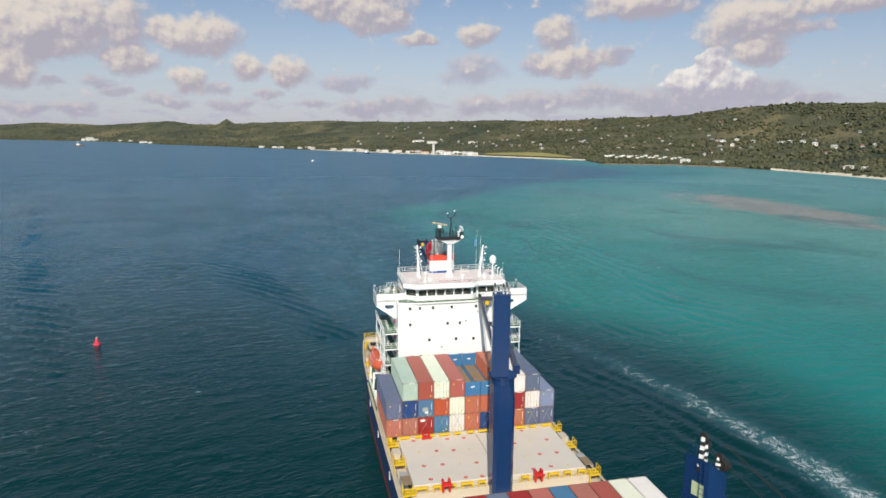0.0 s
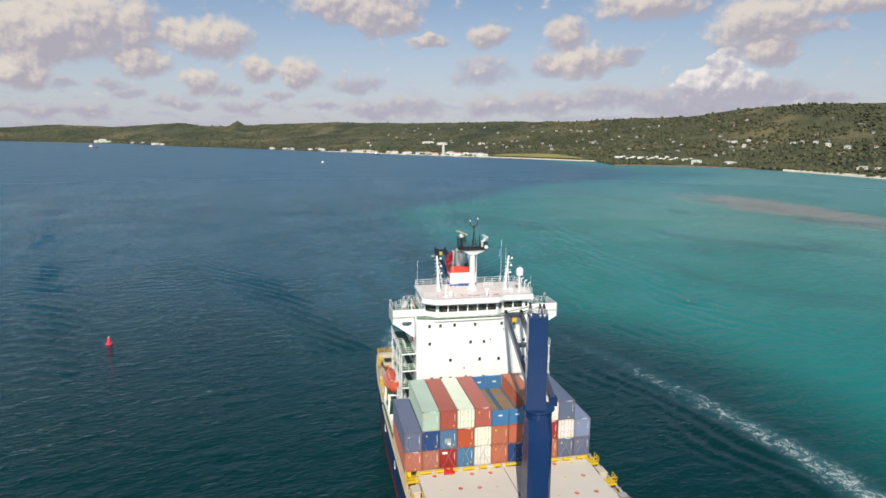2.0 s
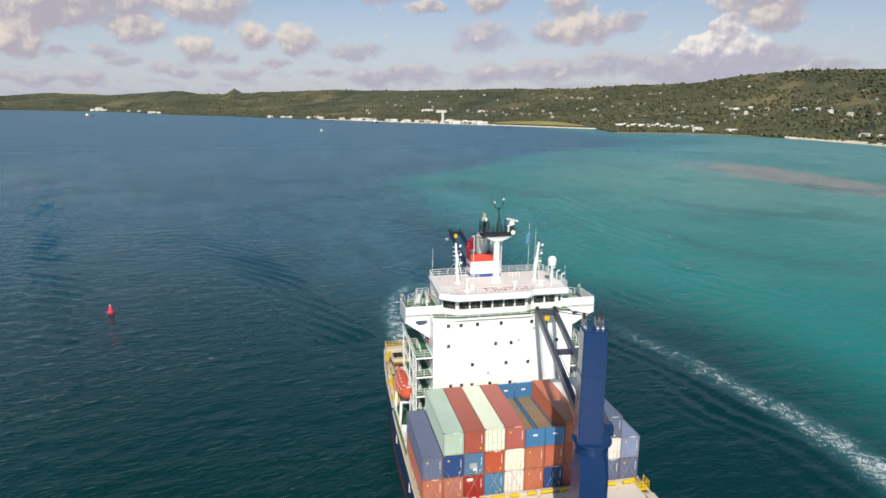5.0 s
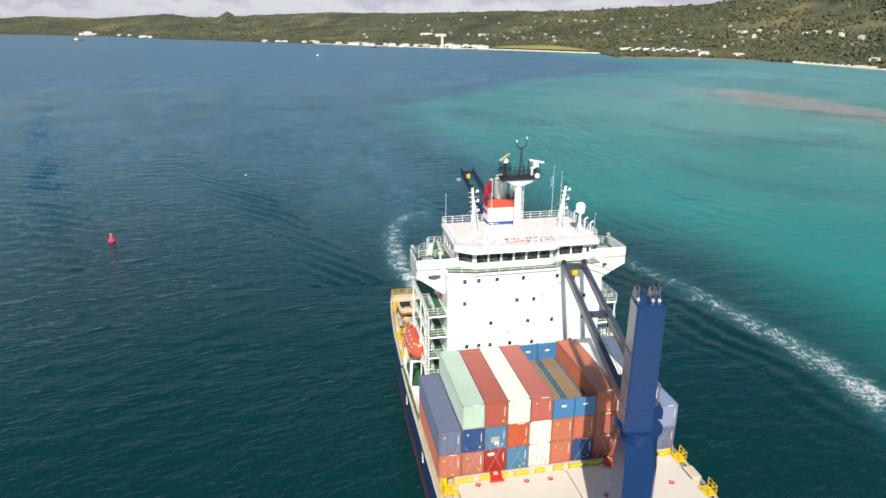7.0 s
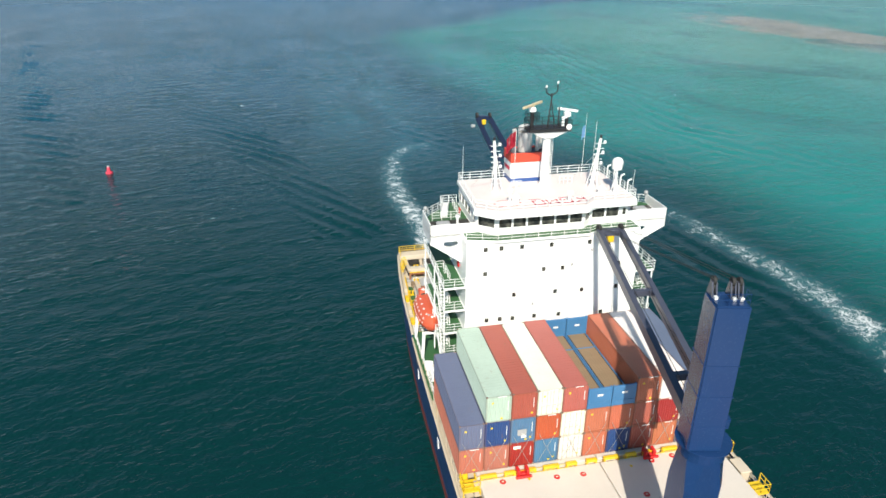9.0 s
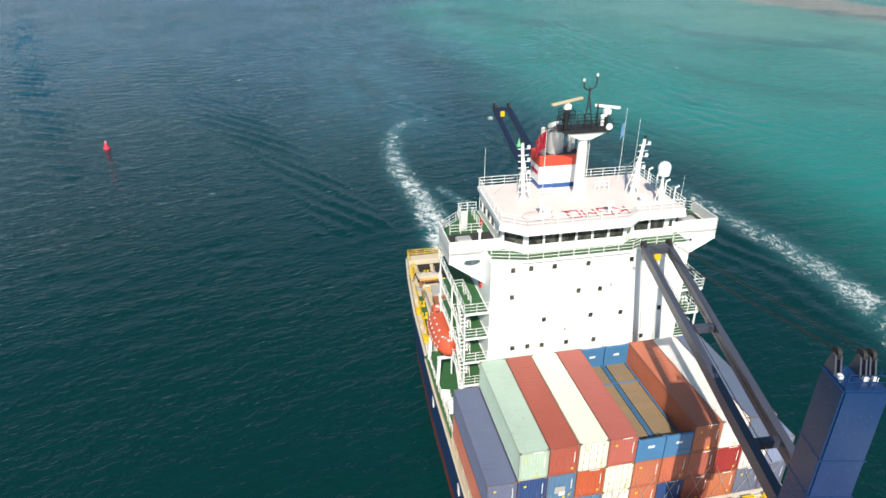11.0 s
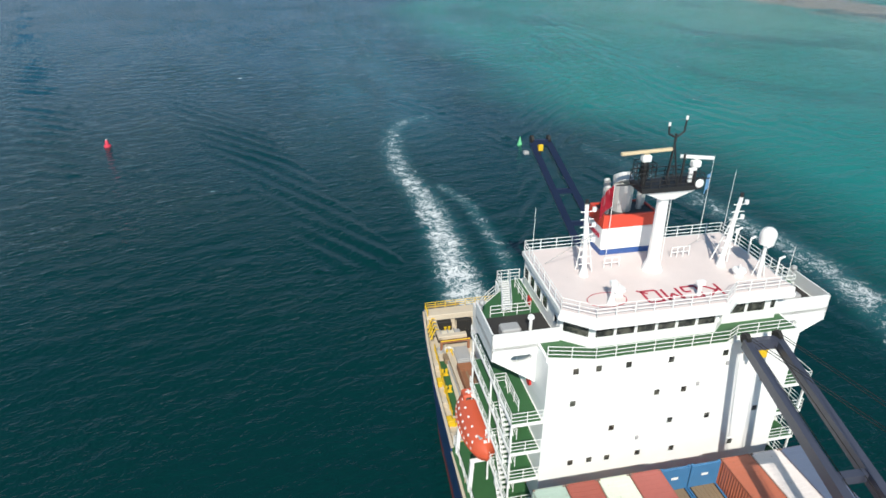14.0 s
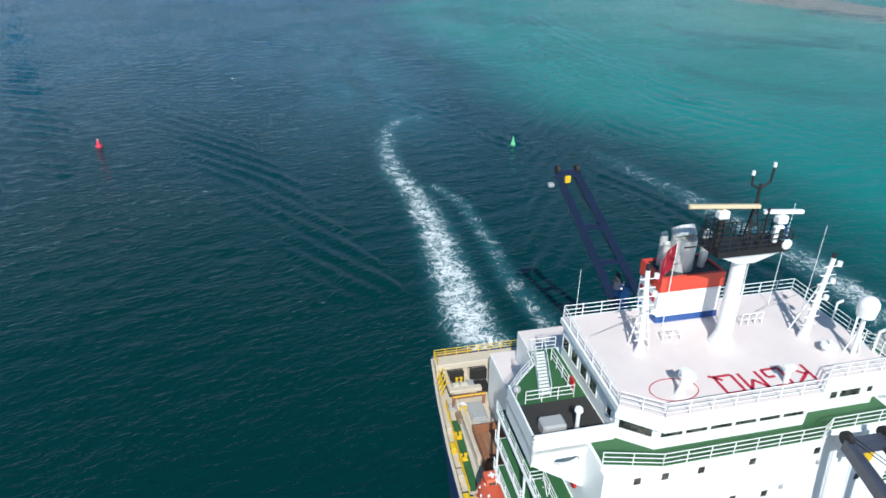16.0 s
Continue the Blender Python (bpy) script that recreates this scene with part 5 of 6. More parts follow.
def container_meshes():
    w, l, h = WIDE / 2, LONG / 2, HIGH
    body = {}
    for kind in ("plain", "door"):
        bm = bmesh.new()
        corrugated(bm, (-w + 0.03, l - 0.1, 0), (-w + 0.03, -l + 0.1, 0), 0.14, h - 0.1, (1, 0, 0))
        corrugated(bm, (w - 0.03, -l + 0.1, 0), (w - 0.03, l - 0.1, 0), 0.14, h - 0.1, (-1, 0, 0))
        corrugated(bm, (w - 0.1, l - 0.03, 0), (-w + 0.1, l - 0.03, 0), 0.14, h - 0.1, (0, -1, 0), 0.25)
        if kind == "plain":
            corrugated(bm, (-w + 0.1, -l + 0.03, 0), (w - 0.1, -l + 0.03, 0), 0.14, h - 0.1, (0, 1, 0), 0.25, 0.05)
        box(bm, -w + 0.05, w - 0.05, -l + 0.05, l - 0.05, h - 0.09, h - 0.035)
        for y in np.arange(-l + 0.4, l - 0.3, 0.42):
            box(bm, -w + 0.12, w - 0.12, y, y + 0.2, h - 0.036, h - 0.022)
        box(bm, -w + 0.06, w - 0.06, -l + 0.06, l - 0.06, 0.1, 0.16)
        body[kind] = mesh_of("body", bm, CONTAINER)
    bm = bmesh.new()
    for sx in (-1, 1):
        for sy in (-1, 1):
            box(bm, sx * w, sx * (w - 0.13), sy * l, sy * (l - 0.13), 0.11, h - 0.11)
        box(bm, sx * w, sx * (w - 0.08), -l + 0.13, l - 0.13, 0.02, 0.15)
        box(bm, sx * w, sx * (w - 0.07), -l + 0.13, l - 0.13, h - 0.1, h - 0.02)
    for sy in (-1, 1):
        box(bm, -w + 0.13, w - 0.13, sy * l, sy * (l - 0.08), 0.02, 0.15)
        box(bm, -w + 0.13, w - 0.13, sy * l, sy * (l - 0.08), h - 0.12, h - 0.02)
    frame_me = mesh_of("frame", bm, CONTAINER)
    casting = mesh_of("corner_casting", boxes((-0.09, 0.09, -0.09, 0.09, -0.06, 0.06), bevel=0.015), CASTING)
    bm = boxes((-0.54, 0.54, -0.03, 0.03, 0.15, h - 0.13), bevel=0.012)
    for z in (0.7, 1.3, 1.9):
        box(bm, -0.5, 0.5, -0.045, -0.03, z, z + 0.05)
    leaf = mesh_of("door_leaf", bm, CONTAINER)
    bm = rod(bmesh.new(), (0, -0.07, 0.08), (0, -0.07, h - 0.06), 0.022, seg=6)
    for z in (0.2, 0.9, 1.7, 2.5):
        box(bm, -0.05, 0.05, -0.1, -0.03, z, z + 0.08)
    box(bm, 0.0, 0.3, -0.1, -0.08, 1.1, 1.15)
    lock = mesh_of("locking_bar", bm, LASHING)
    placard = mesh_of("placard", boxes((-0.1, 0.1, -0.012, 0.0, -0.1, 0.1)), MARK_YELLOW)
    mark = mesh_of("marking", boxes((-0.03, 0.03, -0.012, 0.0, -0.55, 0.55)), MARK_WHITE)
    head = mesh_of("marking", boxes((-0.42, 0.42, -0.012, 0.0, -0.04, 0.04)), MARK_WHITE)
    return body, frame_me, casting, leaf, lock, placard, mark, head


BODY, FRAME_ME, CASTING_ME, LEAF_ME, LOCK_ME, PLACARD_ME, MARK_ME, HEAD_ME = container_meshes()
SALMON, DARKRED, REDBROWN, ORANGE, SCARLET = (0.44, 0.15, 0.11), (0.32, 0.028, 0.026), (0.36, 0.095, 0.065), (0.47, 0.14, 0.08), (0.42, 0.085, 0.035)
NAVYC, MIDBLUE, SLATE, PERI, CREAMC, MINT, ROSE = (0.022, 0.06, 0.19), (0.075, 0.185, 0.32), (0.125, 0.15, 0.235), (0.22, 0.27, 0.42), (0.76, 0.73, 0.64), (0.42, 0.54, 0.46), (0.42, 0.115, 0.09)
GREYBLUE = (0.16, 0.19, 0.25)
WORDS = {SALMON: "faded salmon red", DARKRED: "dark red", REDBROWN: "red-brown", ORANGE: "orange-red", SCARLET: "bright rust red", NAVYC: "navy blue", MIDBLUE: "mid blue", SLATE: "slate blue", PERI: "pale violet-blue", CREAMC: "cream white", MINT: "mint green", ROSE: "rose red", GREYBLUE: "grey-blue"}
PLACARDS = ((0.75, 0.55), (-0.6, 2.2), (0.3, 0.35))


def container(colour, kind, x, y, z, group, seed):
    ob = thing("shipping_container", f"{WORDS[colour]} corrugated steel shipping container in a stack", "container", group)
    rng = random.Random(seed)
    tint = [c * rng.uniform(0.93, 1.07) for c in colour]
    body = part("body", BODY[kind], CONTAINER, ob)
    fr = part("frame", FRAME_ME, CONTAINER, ob)
    pieces = [body, fr]
    for sx in (-1, 1):
        for sy in (-1, 1):
            for zz in (0.06, HIGH - 0.06):
                part("corner_casting", CASTING_ME, CASTING, ob, at=pose(sx * (WIDE / 2 - 0.085), sy * (LONG / 2 - 0.085), zz))
    front = -LONG / 2
    if kind == "door":
        for sx in (-1, 1):
            leaf = part("door_leaf", LEAF_ME, CONTAINER, ob, at=pose(sx * 0.555, front + 0.05, 0))
            pieces.append(leaf)
            for dx in (-0.27, 0.22):
                part("locking_bar", LOCK_ME, LASHING, leaf, at=pose(dx, 0, 0))
    off = front - 0.004 if kind == "plain" else front - 0.002
    part("marking", MARK_ME, MARK_WHITE, ob, at=pose(0.88, off + 0.004, 1.75))
    for px, pz in rng.sample(PLACARDS, rng.choice((1, 2))):
        part("placard", PLACARD_ME, MARK_YELLOW, ob, at=pose(px, off + 0.004, pz))
    if rng.random() < 0.6:
        part("marking", HEAD_ME, MARK_WHITE, ob, at=pose(0.3, front - 0.001, HIGH - 0.07))
    for o in pieces:
        o.color = (*tint, 1.0)
    fr.color = (*[0.74 * c + 0.16 * r for c, r in zip(tint, RUST)], 1.0)  # worn, rust-stained edges
    local = pose(x, y, z)
    ob.matrix_world = local
    MOVERS.append((ob, local))
    return ob


STACK_X, STACK_Y, STACK_Z, PITCH = -0.55, -9.25, 9.0, 2.515
TIERS = [
    [(SALMON, "plain"), (SALMON, "plain"), (DARKRED, "plain"), (MIDBLUE, "plain"), (CREAMC, "door"), (ORANGE, "plain"), (NAVYC, "plain"), (REDBROWN, "plain"), (ORANGE, "plain"), (SLATE, "plain"), (SLATE, "plain")],
    [(SLATE, "plain"), (NAVYC, "plain"), (MIDBLUE, "plain"), (SCARLET, "plain"), (CREAMC, "door"), (ORANGE, "plain"), (ORANGE, "plain"), (REDBROWN, "plain"), (DARKRED, "plain"), (CREAMC, "door"), (PERI, "plain")],
    [None, (MINT, "plain"), (REDBROWN, "plain"), (CREAMC, "door"), (ROSE, "plain"), None, None, (ORANGE, "plain"), (CREAMC, "plain"), (SLATE, "plain"), None],
]
for tier, row in enumerate(TIERS):
    for col, what in enumerate(row):
        if what:
            container(what[0], what[1], STACK_X + (col - 5) * PITCH, STACK_Y, STACK_Z + tier * (HIGH + 0.012), "containers in front of the deckhouse", tier * 20 + col)
# repairs and lettering bars on two of the front ends
FRONT = STACK_Y - LONG / 2
for x, z, w, h, mat, label in ((STACK_X - 3 * PITCH - 0.5, STACK_Z + 2.35, 0.75, 0.34, MARK_WHITE, "white lettering bar"), (STACK_X - 3 * PITCH - 0.1, STACK_Z + HIGH + 1.25, 0.9, 0.7, GREY, "bare grey repair patch"),
                               (STACK_X - 3 * PITCH + 0.1, STACK_Z + HIGH + 0.85, 0.5, 0.5, MARK_WHITE, "pale repair patch")):
    part("front_patch", boxes((x - w / 2, x + w / 2, FRONT - 0.03, FRONT - 0.002, z - h / 2, z + h / 2)), mat, ship, label)
FORE_Y, FORE_Z = -50.3, 9.0
FORE_TOP = [ROSE, CREAMC, DARKRED, GREYBLUE, DARKRED, SALMON, MIDBLUE, SALMON, REDBROWN, CREAMC, CREAMC]
for tier in (0, 1):
    for col in range(11):
        colour = FORE_TOP[col] if tier else (REDBROWN, SLATE, ORANGE, NAVYC)[col % 4]
        container(colour, "plain", -0.6 + (col - 5) * PITCH, FORE_Y, FORE_Z + 0.5 + tier * (HIGH + 0.012), "containers forward of the crane", 100 + tier * 20 + col)


def flat_rack(x):
    ob = thing("flat_rack", "blue steel flat rack with a timber floor and end walls", "flat rack", "flat racks on the stack")
    l, w = LONG / 2, WIDE / 2
    rack = part("base_frame", boxes((-w, -w + 0.14, -l, l, 0, 0.62), (w - 0.14, w, -l, l, 0, 0.62), (-w + 0.14, w - 0.14, -l, -l + 0.2, 0, 0.6), (-w + 0.14, w - 0.14, l - 0.2, l, 0, 0.6), (-w + 0.14, w - 0.14, l - 3.1, l - 2.95, 0.3, 0.63), bevel=0.02), CONTAINER, ob)
    made = [rack]
    for y0, y1, top in ((-l, -l + 0.22, 2.25), (l - 0.22, l, 2.75)):
        end = part("end_wall", boxes((-w, w, y0, y1, 0.62, top), (-w, -w + 0.2, y0 - 0.02, y1 + 0.02, 0.62, top + 0.08), (w - 0.2, w, y0 - 0.02, y1 + 0.02, 0.62, top + 0.08), bevel=0.03), CONTAINER, ob)
        part("plate", boxes((-0.28, 0.28, y0 - 0.04, y0 - 0.021, top * 0.62, top * 0.62 + 0.22)), MARK_WHITE, end)
        made.append(end)
    plank = mesh_of("plank", boxes((-0.155, 0.155, -l + 0.22, l - 3.12, 0, 0.035), bevel=0.006), TIMBER)
    short = mesh_of("plank", boxes((-0.155, 0.155, l - 2.93, l - 0.24, 0, 0.035), bevel=0.006), TIMBER)
    for k in range(6):
        for me in (plank, short):
            part("plank", me, TIMBER, ob, at=pose(-0.8 + k * 0.32, 0, 0.57 + 0.006 * (k % 2)))
    part("floor_pan", boxes((-w + 0.15, w - 0.15, -l + 0.2, l - 0.2, 0.5, 0.56)), RUBBER, ob)
    for o in made:
        o.color = (0.05, 0.17, 0.34, 1)
    local = pose(x, STACK_Y, STACK_Z + 2 * (HIGH + 0.012))
    MOVERS.append((ob, local))


flat_rack(STACK_X)
flat_rack(STACK_X + PITCH)

# lashing rods crossed over the lower tiers
bm = rod(bmesh.new(), (0, 0, 0), (1.9, 0, 3.9), 0.022, seg=5)
LASH_A = mesh_of("lashing_rod", bm, LASHING)
bm = rod(bmesh.new(), (0, 0, 0), (-1.9, 0, 3.9), 0.022, seg=5)
LASH_B = mesh_of("lashing_rod", bm, LASHING)
for col in range(11):
    x = STACK_X + (col - 5) * PITCH
    part("lashing_rod", LASH_A, LASHING, ship, at=pose(x - 0.95, STACK_Y - LONG / 2 - 0.07, 8.95))
    part("lashing_rod", LASH_B, LASHING, ship, at=pose(x + 0.95, STACK_Y - LONG / 2 - 0.1, 8.95))


# ---- hatch covers ----
def hatch_cover(x0, x1, y0, y1, label):
    ob = thing("hatch_cover", label, "hatch cover", "hatch covers")
    part("cover_panel", boxes((x0, x1, y0, y1, 8.1, 8.93), bevel=0.06), HATCH, ob)
    for y in np.arange(y0 + 0.6, y1 - 0.3, 3.0):
        for x in (x0, x1):
            part("cleat", boxes((x - 0.1, x + 0.1, y, y + 0.4, 8.0, 8.5), bevel=0.03), YELLOW, ob)
    MOVERS.append((ob, Matrix()))
    return ob


disc_bm = rod(bmesh.new(), (0, 0, 0), (0, 0, 0.03), 0.3, seg=18)
SOCKET_ME = mesh_of("socket_plate", disc_bm, SAFETY_RED)
MARK_DISC = mesh_of("socket_plate", rod(bmesh.new(), (0, 0, 0), (0, 0, 0.02), 0.16, seg=12), YELLOW)
NUB_ME = mesh_of("socket_nub", boxes((-0.12, 0.12, -0.06, 0.06, 0.03, 0.1), bevel=0.02), CREAM)
near_left = hatch_cover(-12.6, -0.35, -29.9, -16.4, "cream steel hatch cover with red socket plates")
near_right = hatch_cover(-0.25, 12.4, -29.9, -16.4, "cream steel hatch cover with red socket plates")
for y in (-17.3, -21.0, -25.2, -29.0):
    for k, x in enumerate((-10.2, -7.7, -5.2, -2.7, 2.4, 4.9, 7.4, 9.9)):
        red = (k + int(-y)) % 3 != 0
        o = part("socket_plate", SOCKET_ME if red else MARK_DISC, SAFETY_RED, near_left if x < 0 else near_right, at=pose(x + 0.2 * math.sin(y * 3 + k), y + 0.3 * math.cos(k), 8.93))
        if red:
            part("socket_nub", NUB_ME, CREAM, o)
hatch_cover(-12.6, -0.35, -15.9, -2.9, "cream steel hatch cover under stacked containers")
hatch_cover(-0.25, 12.4, -15.9, -2.9, "cream steel hatch cover under stacked containers")
hatch_cover(-12.6, -0.35, -57.0, -43.8, "cream steel hatch cover under stacked containers")
hatch_cover(-0.25, 12.4, -57.0, -43.8, "cream steel hatch cover under stacked containers")
for y0, y1 in ((-29.8, -3.0), (-56.9, -44.0)):
    part("hatch_coaming", boxes((-12.3, 12.1, y0, y1, DECK, 8.1)), CREAM, ship)
# pads that carry the outer stacks
for y0, y1, top in ((-15.2, -3.3, 8.98), (-56.0, -44.5, 9.48)):
    for x in (-13.75, 12.75):
        for y in (y0 + 0.3, y1 - 0.3):
            part("stack_post", boxes((x - 0.35, x + 0.35, y - 0.35, y + 0.35, DECK, top), bevel=0.03), YELLOW, ship)
part("fore_pad", boxes((-12.4, 12.2, -56.9, -44.0, 8.94, 9.48)), CREAM, ship)
# yellow fittings and guard rails on the cross decks
for y, z in ((-16.15, 8.72), (-30.3, 8.3)):
    part("cross_deck", boxes((-13.0, 12.8, y - 0.35, y + 0.35, DECK, z - 0.25), bevel=0.04), CREAM, ship)
    for k, x in enumerate(np.arange(-11.6, 12.0, 2.1)):
        if -3.2 < x < 2.2 and y < -20:
            continue
        w = 0.55 if k % 3 else 0.8
        part("yellow_bracket", boxes((x - w, x + w, y - 0.3, y + 0.1, z + 0.35, z + 0.62), (x - w, x - w + 0.15, y - 0.3, y + 0.1, z - 0.3, z + 0.36), (x + w - 0.15, x + w, y - 0.3, y + 0.1, z - 0.3, z + 0.36), bevel=0.03), YELLOW, ship)
    bm = bmesh.new()
    railing(bm, [(-12.8, y - 0.3, z - 0.25), (-3.2, y - 0.3, z - 0.25)], 1.0, 2, 2.0, 0.03)
    railing(bm, [(2.2, y - 0.3, z - 0.25), (12.6, y - 0.3, z - 0.25)], 1.0, 2, 2.0, 0.03)
    part("railing", bm, YELLOW, ship)
    for x in (-8.3, 4.9):
        bm = boxes((x - 0.6, x - 0.3, y - 0.7, y + 0.1, z - 0.25, 9.75), (x + 0.3, x + 0.6, y - 0.7, y + 0.1, z - 0.25, 9.75), (x - 0.3, x + 0.3, y - 0.6, y, 8.9, 9.3), (x - 0.8, x + 0.8, y - 0.95, y - 0.7, 9.0, 9.25), bevel=0.05)
        part("red_stand", bm, SAFETY_RED, ship, "red steel stand on the cross deck")
for s, x in ((-1, -13.4), (1, 13.3)):
    for y in (-16.2, -22.0, -30.4, -36.0):
        part("yellow_platform", boxes((x - 0.85, x + 0.85, y - 0.8, y + 0.8, 8.15, 8.3), (x - 0.85, x - 0.7, y - 0.8, y - 0.65, DECK, 8.15), (x + 0.7, x + 0.85, y + 0.65, y + 0.8, DECK, 8.15), bevel=0.02), YELLOW, ship, "yellow side platform")
        bm = bmesh.new()
        railing(bm, [(x - s * 0.8, y - 0.75, 8.3), (x + s * 0.8, y - 0.75, 8.3), (x + s * 0.8, y + 0.75, 8.3)], 1.0, 2, 0.8, 0.05)
        part("railing", bm, YELLOW, ship)
    for y in (-19.4, -26.5, -40.0):
        part("ventilator", boxes((x - 0.5, x + 0.5, y - 0.9, y + 0.9, DECK, 8.6), (x - 0.6, x + 0.6, y - 1.0, y + 1.0, 8.6, 8.75), bevel=0.05), GREY if y < -25 else CREAM, ship)
    part("timber_cover", boxes((x - 0.6, x + 0.6, -29.2, -26.9, 8.76, 8.86), bevel=0.02), TIMBER, ship, "weathered timber cover")


# ---- cranes ----
def sheave_bracket(bm, x, y, z):
    for dx in (-0.13, 0.13):
        prism(bm, [(x + dx - 0.04, y - 0.5), (x + dx + 0.04, y - 0.5), (x + dx + 0.04, y + 0.5), (x + dx - 0.04, y + 0.5)], z, z + 0.95, [(x + dx - 0.04, y - 0.1), (x + dx + 0.04, y - 0.1), (x + dx + 0.04, y + 0.2), (x + dx - 0.04, y + 0.2)])
    return bm


def striped_arm(a, b, tower, width, pieces=8):
    """A leaning sheave arm, painted in black and white bands."""
    a, b = Vector(a), Vector(b)
    arm = part("sheave_arm", bar(bmesh.new(), a, b, width, width * 1.5), MARK_WHITE, tower, "black and white striped sheave arm")
    for k in range(0, pieces, 2):
        part("stripe", bar(bmesh.new(), a.lerp(b, k / pieces), a.lerp(b, (k + 1) / pieces), width + 0.02, width * 1.5 + 0.02), BLACK, arm)
    return arm


def deck_crane(x, y, turn, foot, collar_z, top_z, label, sheaves=((-0.8, 0.55), (0.3, 0.4), (0.75, 0.4)), slope=0.0, sign=False):
    """A pedestal crane; the tower above the collar is turned, the jib is laid or raised along its own +y."""
    ob = thing("deck_crane", label, "crane", "deck cranes")
    bm = bmesh.new()
    w, e = 1.46, 0.42
    octo = [(-w, -w + e), (-w + e, -w), (w - e, -w), (w, -w + e), (w, w - e), (w - e, w), (-w + e, w), (-w, w - e)]
    ring = [(1.56 * math.cos(radians(202.5 + 45 * k)), 1.56 * math.sin(radians(202.5 + 45 * k))) for k in range(8)]
    prism(bm, octo, foot, collar_z - 3.4)
    prism(bm, octo, collar_z - 3.4, collar_z - 0.9, ring)
    rod(bm, (0, 0, collar_z - 0.9), (0, 0, collar_z), 1.6, seg=28)
    part("pedestal", bm, CRANE, ob, "blue painted steel pedestal")
    bm = rod(bmesh.new(), (0, 0, collar_z), (0, 0, collar_z + 0.16), 1.9, seg=28)
    part("slewing_ring", bm, CRANE, ob)
    m = pose(0, 0, 0, 0, 0, turn)
    bm = bmesh.new()
    a, b = 1.15, 1.1
    prism(bm, [(-a, -b), (a, -b), (a, b), (-a, b)], collar_z + 0.16, top_z, [(-a + 0.06, -b + 0.05), (a - 0.06, -b + 0.05), (a - 0.06, b - 0.1), (-a + 0.06, b - 0.1)])
    for v in bm.verts:
        if v.co.x < 0 and v.co.z > collar_z + 1:
            v.co.z -= slope
    bmesh.ops.bevel(bm, geom=list(bm.edges), offset=0.1, segments=2, affect="EDGES")
    tower = part("tower", bm, CRANE, ob, "blue box-section crane tower", at=pose(-0.5, -0.15, 0) @ m)
    for z in np.arange(collar_z + 2.2, top_z - 1.9, 2.4):
        part("weld_seam", boxes((-a - 0.005, a + 0.005, -b - 0.005, b + 0.005, z, z + 0.05)), CRANE, tower)
    if sign:
        part("sign", boxes((a - 0.06, a + 0.03, -0.2, 0.75, top_z - 2.9, top_z - 1.9)), material("pale green sign", (0.55, 0.62, 0.36), 0.5, spread=0.2, grain=8.0), tower)
    for sx, sy in sheaves:
        bk = part("sheave_bracket", sheave_bracket(bmesh.new(), sx, sy, top_z - 0.02), JIB, tower, "dark blue-grey sheave bracket")
        part("sheave", rod(bmesh.new(), (sx - 0.09, sy + 0.1, top_z + 0.95), (sx + 0.09, sy + 0.1, top_z + 0.95), 0.3, seg=20), RUBBER, bk)
        part("lamp", boxes((sx - 0.12, sx + 0.12, sy - 0.75, sy - 0.5, top_z, top_z + 0.22), bevel=0.03), MARK_WHITE, bk, "small white lamp")
    bm = bmesh.new()
    railing(bm, [(-a + 0.2, -b + 0.2, top_z - slope * 0.9), (a - 0.2, -b + 0.2, top_z - slope * 0.1), (a - 0.2, -0.2, top_z - slope * 0.1)], 0.8, 2, 0.7, 0.025)
    part("railing", bm, CRANE, tower)
    bm = bmesh.new()
    for z in np.arange(collar_z + 1, top_z - 0.5, 0.4):
        rod(bm, (a + 0.12, 0.5, z), (a + 0.12, 0.9, z), 0.02, seg=4)
    rod(bm, (a + 0.12, 0.5, collar_z + 0.6), (a + 0.12, 0.5, top_z), 0.025, seg=4)
    rod(bm, (a + 0.12, 0.9, collar_z + 0.6), (a + 0.12, 0.9, top_z), 0.025, seg=4)
    part("ladder", bm, CRANE, tower)
    local = pose(x, y, 0)
    MOVERS.append((ob, local))
    return ob, tower


